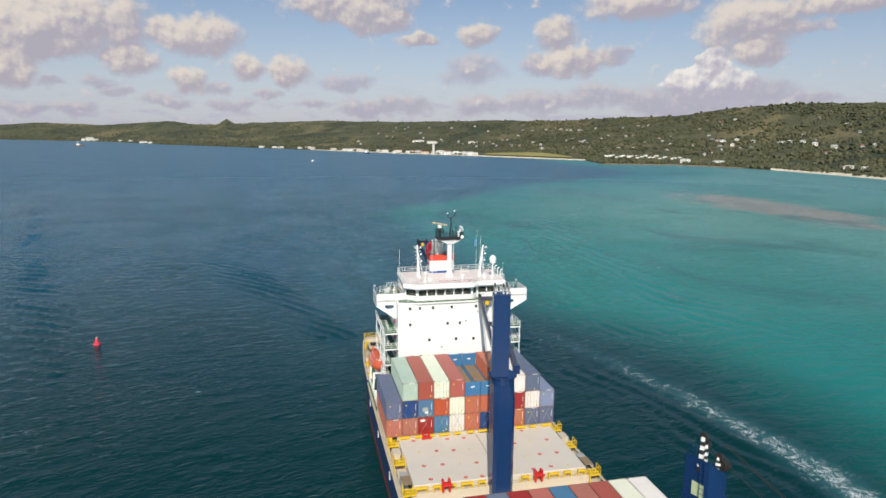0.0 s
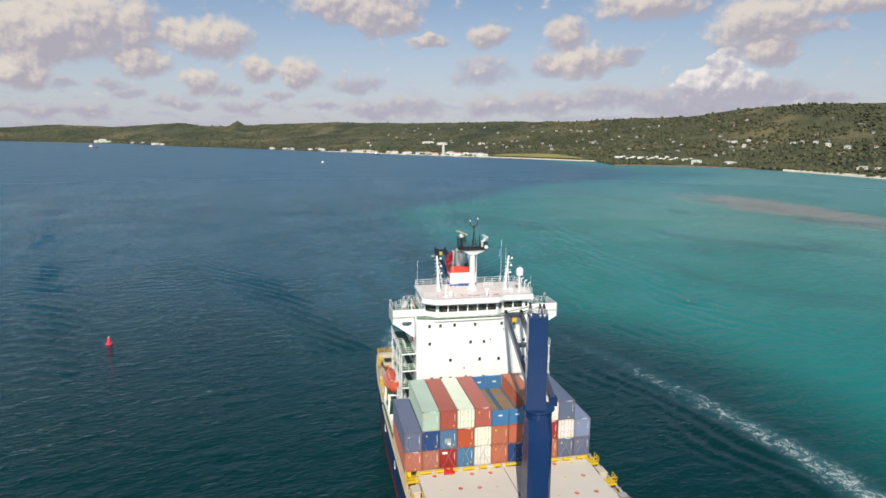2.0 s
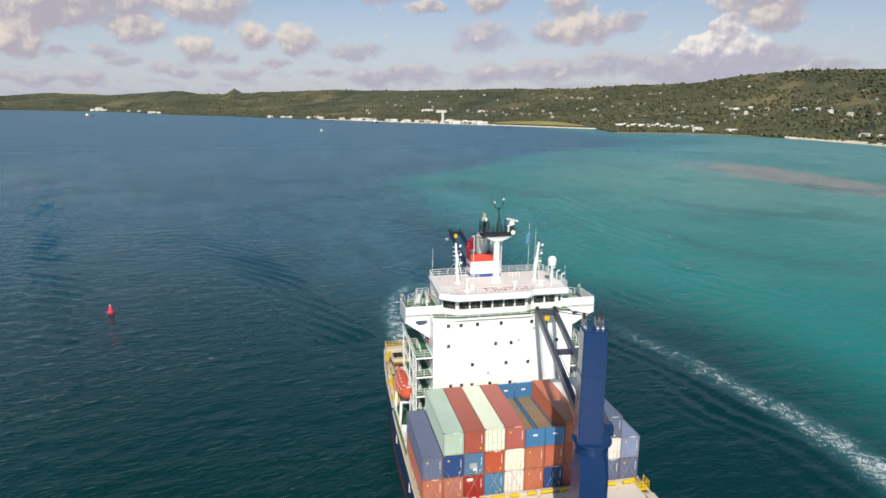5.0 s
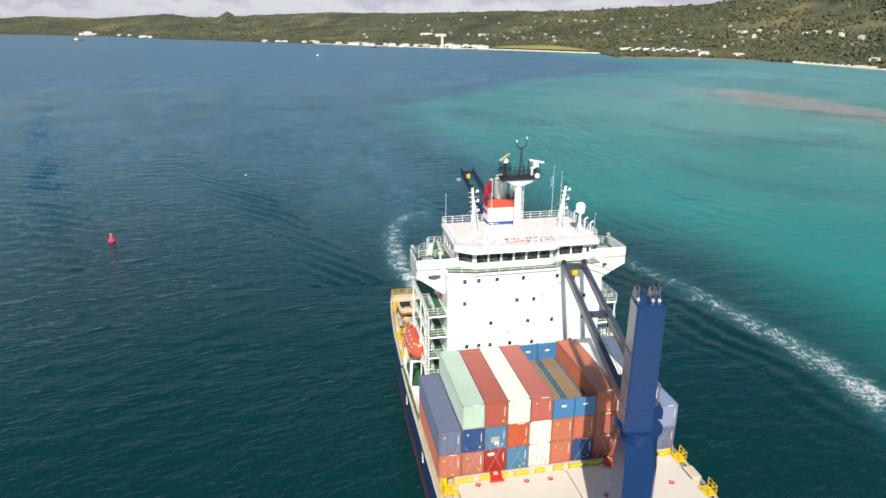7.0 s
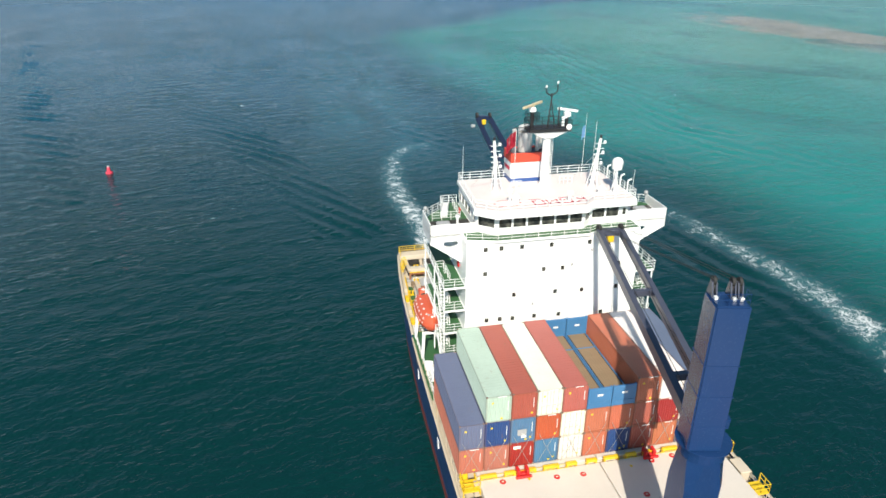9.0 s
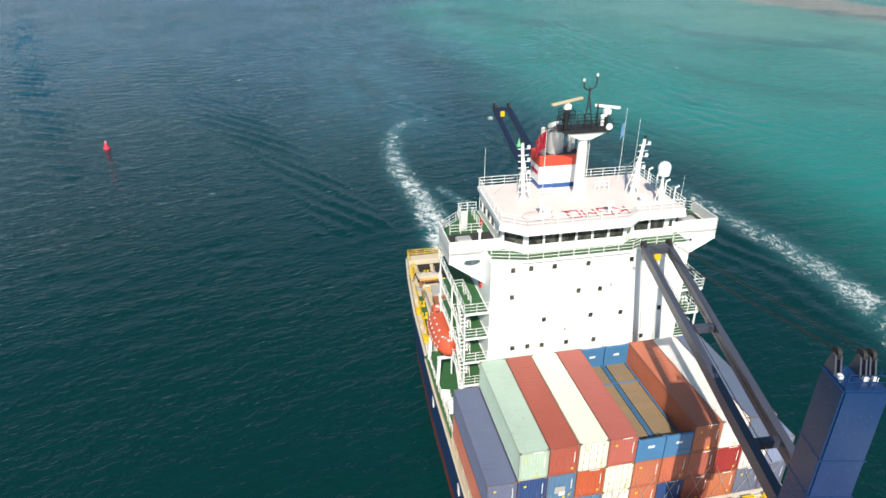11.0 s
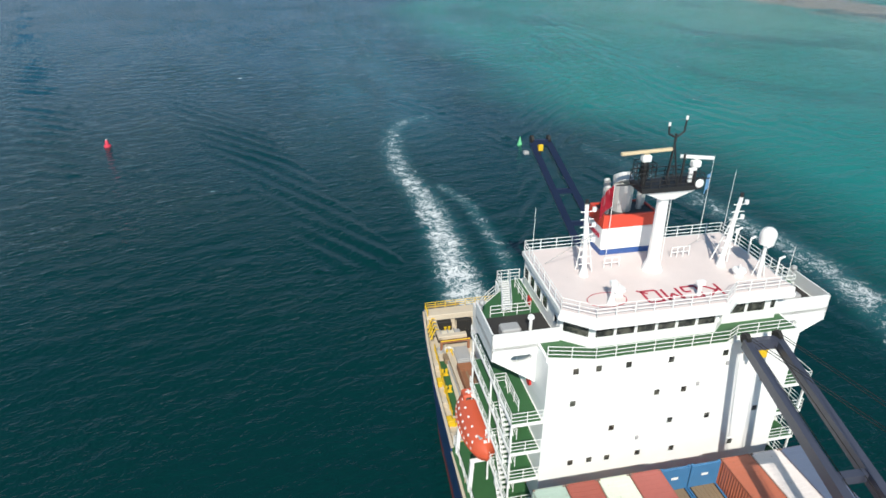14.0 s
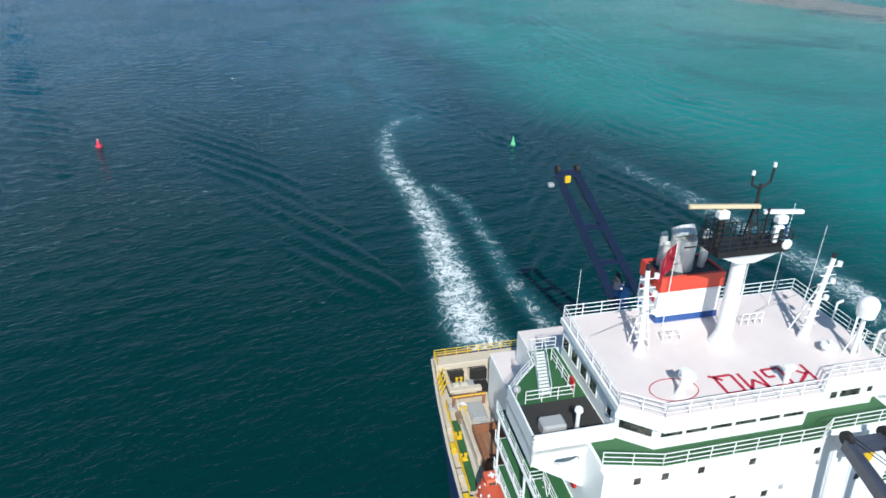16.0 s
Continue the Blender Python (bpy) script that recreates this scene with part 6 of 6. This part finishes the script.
def jib(ob, feet, tips, cross, size=1.0, label="dark blue-grey box-section jib", paint=JIB):
    """Two beams with cross members between them, in the crane's space."""
    (f0, f1), (t0, t1) = [[Vector(p) for p in q] for q in (feet, tips)]
    for f, t in ((f0, t0), (f1, t1)):
        beam = part("jib_beam", bar(bmesh.new(), f, t, 0.6 * size, 1.0 * size, 0.5 * size, 0.75 * size), paint, ob, label)
        part("jib_foot", bar(bmesh.new(), f - (t - f).normalized() * 0.6, f + (t - f).normalized() * 0.5, 0.9 * size, 0.95 * size), CRANE, beam)
    for k in cross:
        part("cross_member", bar(bmesh.new(), f0.lerp(t0, k), f1.lerp(t1, k), 0.5 * size, 0.6 * size), paint, ob)
    head = part("jib_head", bar(bmesh.new(), t0, t1, 0.5, 0.6), paint, ob)
    for t in (t0, t1):
        part("sheave", rod(bmesh.new(), t + Vector((-0.15, 0.1, 0.35)), t + Vector((0.15, 0.1, 0.35)), 0.45, seg=16), RUBBER, head)
    mid = (t0 + t1) / 2
    hook = part("hook_block", boxes((mid.x - 0.35 * size ** 2, mid.x + 0.35 * size ** 2, mid.y - 0.5 * size, mid.y + 0.1, mid.z - 0.2 - 0.9 * size ** 2, mid.z - 0.2), bevel=0.04), YELLOW, ob, "yellow hook block")
    part("hook", rod(bmesh.new(), (mid.x, mid.y - 0.2, mid.z - 0.7 - 0.9 * size ** 2), (mid.x, mid.y - 0.2, mid.z - 0.1 - 0.9 * size ** 2), 0.12 * size), RUBBER, hook)


def cables(ob, pairs):
    for a, b in pairs:
        part("cable", rod(bmesh.new(), a, b, 0.028, seg=5), RUBBER, ob)


CX, CY = -0.75, -30.8
crane_ob, _ = deck_crane(CX, CY, -12.5, DECK, 24.1, 35.4, "tall blue deck crane with its jib laid aft")
feet = ((-0.55 - CX, -28.9 - CY, 24.1), (1.75 - CX, -29.0 - CY, 24.1))
tips = ((4.3 - CX, -1.5 - CY, 27.0), (6.9 - CX, -1.5 - CY, 26.9))
jib(crane_ob, feet, tips, (0.17, 0.58, 0.99))
part("jib_bracket", bar(bmesh.new(), (-0.2, 1.4, 23.9), (1.6, 1.5, 23.9), 0.6, 0.5), CRANE, crane_ob)
tops = [Vector((-0.9, 0.75, 36.3)), Vector((0.15, 0.45, 36.3)), Vector((0.6, 0.3, 36.3))]
cables(crane_ob, [(tops[0], Vector(tips[0]) + Vector((0, 0, 0.5))), (tops[0] + Vector((0.2, 0, 0)), Vector(tips[0]) + Vector((0.3, 0, 0.5))), (tops[1], Vector(tips[1]) + Vector((0, 0, 0.5))), (tops[2], Vector(tips[1]) + Vector((0.25, 0, 0.5)))])
cables(crane_ob, [(Vector(feet[0]).lerp(Vector(tips[0]), 0.1) + Vector((0.5, 0, 0.6)), Vector(tips[0]) + Vector((0.5, -0.2, 0))), (Vector(feet[1]).lerp(Vector(tips[1]), 0.1) + Vector((-0.6, 0, 0.6)), Vector(tips[1]) + Vector((-0.5, -0.2, 0)))])
fore_ob, fore_tower = deck_crane(2.0, -71.2, 197, DECK, 23.0, 33.3, "tall blue deck crane with its jib laid forward", (), 1.5, True)
for a, b, w in (((0.95, 0.2, 32.3), (0.6, 0.1, 34.75), 0.26), ((0.45, 0.2, 32.0), (0.25, 0.1, 34.1), 0.26), ((-0.55, 0.3, 31.4), (-0.75, 0.5, 33.0), 0.22), ((-0.95, 0.3, 31.3), (-1.1, 0.5, 32.7), 0.22)):
    arm = striped_arm(a, b, fore_tower, w)
    part("sheave", rod(bmesh.new(), (b[0] - 0.1, b[1], b[2]), (b[0] + 0.1, b[1], b[2]), 0.34, seg=20), RUBBER, arm)
for k in range(3):
    part("sheave", rod(bmesh.new(), (-1.3 + 0.22 * k, 0.7, 32.4), (-1.18 + 0.22 * k, 0.7, 32.4), 0.42, seg=20), RUBBER, fore_tower)
jib(fore_ob, ((-1.6, -1.4, 23.0), (1.9, -1.4, 23.0)), ((4.8, -26.5, 25.0), (7.0, -26.0, 25.0)), (0.2, 0.6, 0.99))
cables(fore_ob, [((-0.7, -0.9, 34.0), (4.8, -26.5, 25.5)), ((0.6, -0.5, 34.0), (7.0, -26.0, 25.5)), ((0.8, -0.4, 34.0), (7.2, -26.0, 25.5))])
aft_ob, _ = deck_crane(9.6, 34.6, 60, DECK, 12.0, 16.6, "blue stern crane with its jib raised")
jib(aft_ob, ((-1.8, -1.6, 15.2), (1.7, -1.6, 15.0)), ((-10.1, -1.6, 31.6), (-8.1, -1.6, 31.5)), (0.35, 0.62), 0.9, "dark navy box-section jib", STERN_NAVY)
part("jib_lamp", boxes((-11.0, -10.4, -1.9, -1.3, 30.2, 30.6), bevel=0.08), GREY, aft_ob)
cables(aft_ob, [((0.2, -0.4, 17.4), (-9.0, -1.4, 31.6)), ((0.5, -0.4, 17.4), (-8.8, -1.4, 31.6)), ((0.8, -0.4, 17.4), (-8.6, -1.4, 31.5))])


# ---- boats and rafts ----
def lifeboat(x, y, z):
    ob = thing("lifeboat", "faded orange enclosed lifeboat with white patches, hung in its davit", "lifeboat")
    length = 8.4

    def shell(rows, low):
        bm = bmesh.new()
        rings = []
        for i in range(15):
            t = i / 14 * 2 - 1
            k = max(0.0, 1 - abs(t) ** 2.6) ** 0.55
            ring = []
            for ang in rows:
                ring.append(bm.verts.new((1.48 * k * math.cos(ang), t * length / 2, (1.1 * math.sin(ang) if ang < 0 else 1.45 * math.sin(ang)) * (0.35 + 0.65 * k) + 0.18 * t * t)))
            rings.append(ring)
        for r0, r1 in zip(rings, rings[1:]):
            for i in range(len(rows) - 1):
                bm.faces.new((r0[i], r0[i + 1], r1[i + 1], r1[i]))
        bmesh.ops.recalc_face_normals(bm, faces=bm.faces)
        for f in bm.faces:
            f.smooth = True
        return bm

    part("boat_hull", shell(list(np.linspace(-math.pi, 0, 11)), True), BOAT_ORANGE, ob, "orange boat hull")
    part("canopy", shell(list(np.linspace(0, math.pi, 13)), False), BOAT_ORANGE, ob, "orange rigid canopy")
    bm = bmesh.new()
    for i in range(14):
        t0, t1 = (i / 14) * 2 - 1, ((i + 1) / 14) * 2 - 1
        k0, k1 = [max(0.0, 1 - abs(t) ** 2.6) ** 0.55 for t in (t0, t1)]
        for s in (-1, 1):
            bar(bm, (s * 1.51 * k0, t0 * length / 2, 0.02 + 0.18 * t0 * t0), (s * 1.51 * k1, t1 * length / 2, 0.02 + 0.18 * t1 * t1), 0.1, 0.12)
    part("fender", bm, BOAT_ORANGE, ob)
    part("conning_box", boxes((-0.6, 0.6, 2.2, 3.4, 0.8, 1.8), bevel=0.12), BOAT_ORANGE, ob)
    part("cabin_window", boxes((-0.4, 0.4, 2.17, 2.2, 1.3, 1.62)), GLASS, ob)
    part("hatch", boxes((-0.45, 0.45, -3.0, -2.1, 1.1, 1.3), bevel=0.05), GREY, ob, "grey boarding hatch")
    patch = mesh_of("reflective_patch", boxes((-0.02, 0.02, -0.12, 0.12, -0.1, 0.1)), MARK_WHITE)
    for ang, n in ((0.14, 9), (0.62, 7), (1.1, 5)):
        for i in range(n):
            t = (i + 0.5) / n * 1.5 - 0.75
            k = max(0.0, 1 - abs(t) ** 2.6) ** 0.55
            for s in (-1, 1):
                part("reflective_patch", patch, MARK_WHITE, ob, at=pose(s * 1.485 * k * math.cos(ang), t * length / 2, 1.45 * math.sin(ang) * (0.35 + 0.65 * k) + 0.18 * t * t, 0, -s * degrees_of(ang), 0))
    part("roof_cross", boxes((-0.3, 0.3, 2.72, 2.92, 1.8, 1.82), (-0.1, 0.1, 2.5, 3.14, 1.802, 1.824)), MARK_WHITE, ob, "white painted cross")
    for y0 in (-3.3, 3.3):
        part("lifting_hook", boxes((-0.14, 0.14, y0 - 0.16, y0 + 0.16, 0.7, 1.3), bevel=0.04), MARK_WHITE, ob)
    local = pose(x, y, z, 0, 0, 0)
    MOVERS.append((ob, local))


def degrees_of(a):
    return math.degrees(a)


lifeboat(-12.75, 9.3, 12.75)
for y in (6.6, 11.5):
    bm = bmesh.new()
    bar(bm, (-13.9, y, 7.75), (-13.7, y, 11.2), 0.3, 0.35)
    bar(bm, (-11.0, y, 7.75), (-11.2, y, 12.9), 0.3, 0.35)
    bar(bm, (-11.2, y, 12.9), (-12.5, y, 14.7), 0.28, 0.3)
    rod(bm, (-12.5, y, 14.7), (-12.6, y, 13.6), 0.05)
    box(bm, -11.5, -10.7, y - 0.4, y + 0.4, 7.75, 8.6, 0.06)
    box(bm, -13.9, -11.2, y - 0.15, y + 0.15, 11.2, 11.5, 0.03)
    part("boat_davit", bm, WHITE, ship, "white lifeboat davit")
bm = bmesh.new()
railing(bm, [(-14.0, 12.6, 7.75), (-14.0, -1.8, 7.75)], 1.1, 3, 1.5, 0.04)
railing(bm, [(-14.0, 12.6, 7.75), (-10.3, 12.6, 7.75)], 1.1, 3, 1.2, 0.04)
part("railing", bm, WHITE, ship)
bm = bmesh.new()
bar(bm, (-13.2, 0.5, 7.75), (-11.8, 3.2, 10.6), 0.25, 0.3)
bar(bm, (-12.6, -0.6, 7.75), (-11.8, 3.2, 10.6), 0.18, 0.2)
rod(bm, (-13.3, 0.6, 8.0), (-12.2, -0.2, 9.0), 0.2)
part("raft_davit", bm, WHITE, ship, "white davit arm with tackle")
for x, y in ((-13.2, -1.2), (-13.25, -3.2), (-13.3, 1.9), (13.0, -1.2)):
    ob = thing("life_raft", "white drum life raft canister in its cradle", "life raft", "life rafts along the side")
    bm = rod(bmesh.new(), (0, -0.75, 0.5), (0, 0.75, 0.5), 0.42, seg=18)
    for yy in (-0.75, 0.75):
        rod(bm, (0, yy - 0.06, 0.5), (0, yy + 0.06, 0.5), 0.36, seg=18)
    part("canister", bm, WHITE, ob)
    for yy in (-0.4, 0.4):
        part("strap", rod(bmesh.new(), (0, yy - 0.03, 0.5), (0, yy + 0.03, 0.5), 0.435, seg=18), GREY, ob)
    for yy in (-0.4, 0.4):
        part("cradle", boxes((-0.4, 0.4, yy - 0.1, yy + 0.1, -0.35, 0.25)), WHITE, ob)
    MOVERS.append((ob, pose(x, y, 8.1 if y > -2 else 7.27)))
for y, lean in ((2.6, 0.5), (4.0, -0.3)):
    part("canvas_screen", prism(bmesh.new(), [(-14.0, y - 0.05), (-13.1, y + lean), (-13.1, y + lean + 0.05), (-14.0, y)], 7.8, 9.1), WHITE, ship)


# ---- channel buoys ----
def buoy(name, x, y, mat, label, cone):
    ob = thing(name, label, "buoy")
    ob.matrix_world = pose(x, y, 0) @ Matrix.Diagonal((0.62, 0.62, 0.66, 1) if cone else (0.85, 0.85, 0.72, 1))
    part("float", rod(rod(bmesh.new(), (0, 0, -0.6), (0, 0, 0.55), 1.05, 1.05, seg=24), (0, 0, 0.55), (0, 0, 0.8), 1.05, 0.7, seg=24), mat, ob)
    bm = bmesh.new()
    if cone:
        rod(bm, (0, 0, 0.8), (0, 0, 3.2), 0.8, 0.14, seg=20)
    else:
        rod(bm, (0, 0, 0.8), (0, 0, 1.9), 0.62, 0.5, seg=16)
        for k in range(4):
            a = k * math.pi / 2
            rod(bm, (0.55 * math.cos(a), 0.55 * math.sin(a), 0.8), (0.3 * math.cos(a), 0.3 * math.sin(a), 2.5), 0.06, seg=6)
        rod(bm, (0, 0, 1.9), (0, 0, 2.5), 0.5, 0.32, seg=16)
    part("tower", bm, mat, ob)
    part("lantern", rod(bmesh.new(), (0, 0, 3.2 if cone else 2.5), (0, 0, 3.6 if cone else 2.95), 0.16, seg=10), WHITE if not cone else mat, ob)


buoy("channel_buoy", -56.5, 179.9, material("red buoy paint", (0.62, 0.05, 0.085), 0.5, dirt=(0.5, 0.3, 0.3), dirt_amount=0.12), "red channel buoy floating in the water", False)
buoy("channel_buoy", 51.1, 161.7, material("green buoy paint", (0.16, 0.55, 0.26), 0.5, dirt=(0.1, 0.3, 0.15), dirt_amount=0.12), "green conical channel buoy floating in the water", True)


# ---- the far shore ----
def land_at(a, s):
    x, y, z = land_height(np.array([a]), np.array([s]))
    return float(x[0]), float(y[0]), float(z[0])


def far_house(a, s, w, d, h, colour, roof, label, turn, group, storeys=1, tone=1.0):
    x, y, z = land_at(a, s)
    ob = thing("house", label, "house", group)
    ob.matrix_world = pose(x, y, z - 1.0, 0, 0, -a + turn)
    body = part("wall", boxes((-w / 2, w / 2, -d / 2, d / 2, 0, h + 1.0), bevel=0.1), HOUSE_WALL, ob)
    top = part("roof", prism(bmesh.new(), [(-w / 2 - 0.5, -d / 2 - 0.5), (w / 2 + 0.5, -d / 2 - 0.5), (w / 2 + 0.5, d / 2 + 0.5), (-w / 2 - 0.5, d / 2 + 0.5)], h + 1.0, h + 2.6, [(-w * 0.3, -d * 0.12), (w * 0.3, -d * 0.12), (w * 0.3, d * 0.12), (-w * 0.3, d * 0.12)]), HOUSE_ROOF, ob)
    body.color, top.color = (*[c * tone for c in colour], 1), (*[c * tone for c in roof], 1)
    for k in range(storeys):
        n = max(2, int(w / 6))
        for i in range(n):
            u = -w / 2 + w * (i + 0.5) / n
            zz = 1.6 + h * k / storeys
            part("window", boxes((u - 0.8, u + 0.8, -d / 2 - 0.05, -d / 2 + 0.1, zz + 0.6, zz + 2.0)), GLASS, ob)


rng = random.Random(5)
PALE = [(0.74, 0.72, 0.68), (0.70, 0.66, 0.58), (0.62, 0.58, 0.52), (0.66, 0.52, 0.42)]
ROOFS = [(0.66, 0.64, 0.60), (0.55, 0.53, 0.50), (0.42, 0.20, 0.13), (0.60, 0.58, 0.55), (0.30, 0.32, 0.30)]
for k in range(22):  # white villas above the palms
    far_house(25.2 + k * 0.29 + rng.uniform(-0.08, 0.08), 0.13 + 0.02 * (k % 3) + rng.uniform(0, 0.02), rng.uniform(6, 8.5), 6, rng.uniform(3.4, 5.0), (0.78, 0.77, 0.74), (0.76, 0.74, 0.70), "white villa with a pale hipped roof among palms", rng.uniform(-20, 20), "white villas by the shore")
for k in range(34):  # harbour sheds
    a = rng.uniform(-3.0, 14.5)
    far_house(a, rng.uniform(0.008, 0.05), rng.uniform(7, 20), 9, rng.uniform(3, 5.5), rng.choice(PALE), rng.choice(ROOFS), "low pale harbour building on the waterfront", rng.uniform(-10, 10), "waterfront buildings")
for k in range(14):
    a = rng.uniform(11.0, 14.2)
    far_house(a, rng.uniform(0.008, 0.05), rng.uniform(10, 18), 12, rng.uniform(4, 7), (0.72, 0.70, 0.67), rng.choice(ROOFS), "white warehouse on the waterfront", rng.uniform(-8, 8), "waterfront buildings", 1)
for k in range(120):  # houses on the slopes
    a = rng.uniform(4, 46)
    s = rng.uniform(0.25, 0.85)
    far_house(a, s, rng.uniform(4, 9), 6, rng.uniform(2.0, 3.2), rng.choice(PALE), rng.choice(ROOFS), "pale house half hidden by trees on the hillside", rng.uniform(-30, 30), "houses on the hillside", 1, rng.uniform(0.45, 0.9))
for a, s, w, h in ((34.2, 0.5, 12, 5), (34.9, 0.47, 8, 4), (38.4, 0.48, 14, 3.5), (38.9, 0.47, 7, 4), (39.8, 0.44, 9, 4), (40.6, 0.42, 9, 5), (41.9, 0.40, 9, 7), (43.0, 0.12, 14, 3.5), (44.0, 0.12, 10, 3), (9.2, 0.33, 34, 5), (10.4, 0.33, 30, 5), (13.8, 0.45, 20, 5), (-17.1, 0.03, 22, 9), (-16.7, 0.035, 30, 15), (-16.3, 0.03, 20, 8), (-14.6, 0.06, 16, 5), (-13.9, 0.07, 14, 5), (-13.0, 0.02, 30, 6), (-12.5, 0.02, 14, 5), (-4.0, 0.012, 16, 4), (31.5, 0.07, 18, 6), (34.0, 0.06, 20, 5)):
    far_house(a, s, w, 12, h, rng.choice(PALE[:2]), rng.choice(ROOFS[:2]), "large pale two-storey building on the hillside", rng.uniform(-12, 12), "large buildings on the hillside", 2)


def shore_strip(name, a0, a1, inner, outer, z, mat, label, wobble=0.0):
    """A flat strip that follows the shore: metres inland and out."""
    bm = bmesh.new()
    rows = np.arange(a0, a1 + 0.01, 0.2)
    pairs = []
    for i, a in enumerate(rows):
        r = float(shore(a))
        e = math.sin((i + 0.5) / len(rows) * math.pi) ** 0.7
        p = []
        for off, zz in ((-outer * e, -0.6), (inner * e * (1 + wobble * math.sin(a * 7)), z)):
            rr = r + off
            p.append(bm.verts.new((rr * math.sin(radians(a)), rr * math.cos(radians(a)), zz)))
        pairs.append(p)
    for p, q in zip(pairs, pairs[1:]):
        bm.faces.new((p[0], q[0], q[1], p[1]))
    bmesh.ops.recalc_face_normals(bm, faces=bm.faces)
    for f in bm.faces:
        if f.normal.z < 0:
            f.normal_flip()
    tagged(new(name, mesh_of(name, bm, mat)), label, name.replace("_", " "), kind="structure")


shore_strip("beach", 37.8, 47.0, 15, 12, 2.9, SAND, "pale sand beach along the shore", 0.3)
shore_strip("beach", 13.5, 23.6, 14, 9, 2.4, SAND, "pale sand beach below the grass", 0.3)
shore_strip("beach", 24.5, 36.0, 3, 4, 1.5, TIMBER, "narrow stony beach under the trees", 0.5)
shore_strip("beach", 0.0, 13.5, 5, 5, 1.8, SAND, "pale quay edge and narrow beach", 0.5)


def meadow():
    bm = bmesh.new()
    rows = []
    for a in np.arange(14.8, 22.6, 0.2):
        k = math.sin((a - 14.8) / 7.8 * math.pi) ** 0.5
        row = []
        for s in np.linspace(0.015, 0.02 + 0.11 * k, 8):
            x, y, z = land_at(a, s)
            row.append(bm.verts.new((x, y, z + 3.2)))
        rows.append(row)
    for r0, r1 in zip(rows, rows[1:]):
        for i in range(7):
            bm.faces.new((r0[i], r1[i], r1[i + 1], r0[i + 1]))
    bmesh.ops.recalc_face_normals(bm, faces=bm.faces)
    if bm.faces[0].normal.z < 0:
        bmesh.ops.reverse_faces(bm, faces=bm.faces)
    tagged(new("meadow", mesh_of("meadow", bm, GRASS)), "dry yellow-green grass field by the shore", "grass field", kind="structure")


meadow()


def harbour_tower():
    x, y, z = land_at(10.5, 0.02)
    ob = thing("silo_tower", "pale concrete silo tower at the harbour", "tower")
    ob.matrix_world = pose(x, y, z)
    part("shaft", rod(bmesh.new(), (0, 0, -1), (0, 0, 22), 3.2, seg=20), HOUSE_WALL, ob).color = (0.6, 0.58, 0.55, 1)
    part("cap", rod(bmesh.new(), (0, 0, 22), (0, 0, 24.5), 3.6, 2.4, seg=20), HOUSE_ROOF, ob).color = (0.5, 0.5, 0.5, 1)


harbour_tower()


def far_boat(name, x, y, length, turn, hull_mat, label):
    ob = thing(name, label, "boat")
    ob.matrix_world = pose(x, y, 0, 0, 0, turn)
    w, h = length * 0.16, length * 0.1
    outline = [(-length / 2, -w), (length * 0.3, -w), (length / 2, 0), (length * 0.3, w), (-length / 2, w)]
    part("hull", prism(bmesh.new(), [(px * 0.95, py * 0.8) for px, py in outline], -0.5, h, outline), hull_mat, ob)
    part("cabin", boxes((-length * 0.35, -length * 0.05, -w * 0.7, w * 0.7, h, h + length * 0.17), bevel=0.05), WHITE, ob)
    part("mast", rod(bmesh.new(), (-length * 0.15, 0, h), (-length * 0.15, 0, h + length * 0.4), length * 0.012), WHITE, ob)


far_boat("work_boat", 2500 * math.sin(radians(-17.4)), 2500 * math.cos(radians(-17.4)), 30, 10, RUSTY, "rust-brown work barge anchored far out on the bay")
far_boat("motor_boat", 1250 * math.sin(radians(0.2)), 1250 * math.cos(radians(0.2)), 10, 60, WHITE, "small white motor boat crossing the bay")
far_boat("ferry", 1700 * math.sin(radians(4.8)), 1700 * math.cos(radians(4.8)), 26, 60, NAVY, "small blue and white coaster at the quay")


def motions():
    """All that moves: the ship, what she carries, and her turning radar scanners."""
    for ob, local in MOVERS:
        walk(ob, [(t, ship_pose(t) @ local) for t in (0.0, 4.0, 8.0, 12.0, 16.0)])
    for scanner, still, rate in ((BIG_RADAR, 14.12, 187.9), (SMALL_RADAR, 13.98, 174.8)):
        walk(scanner, [(t, pose(0, 0, 0, 0, 0, -18 - rate * (t - still))) for t in [0.4 * k for k in range(41)]])


motions()
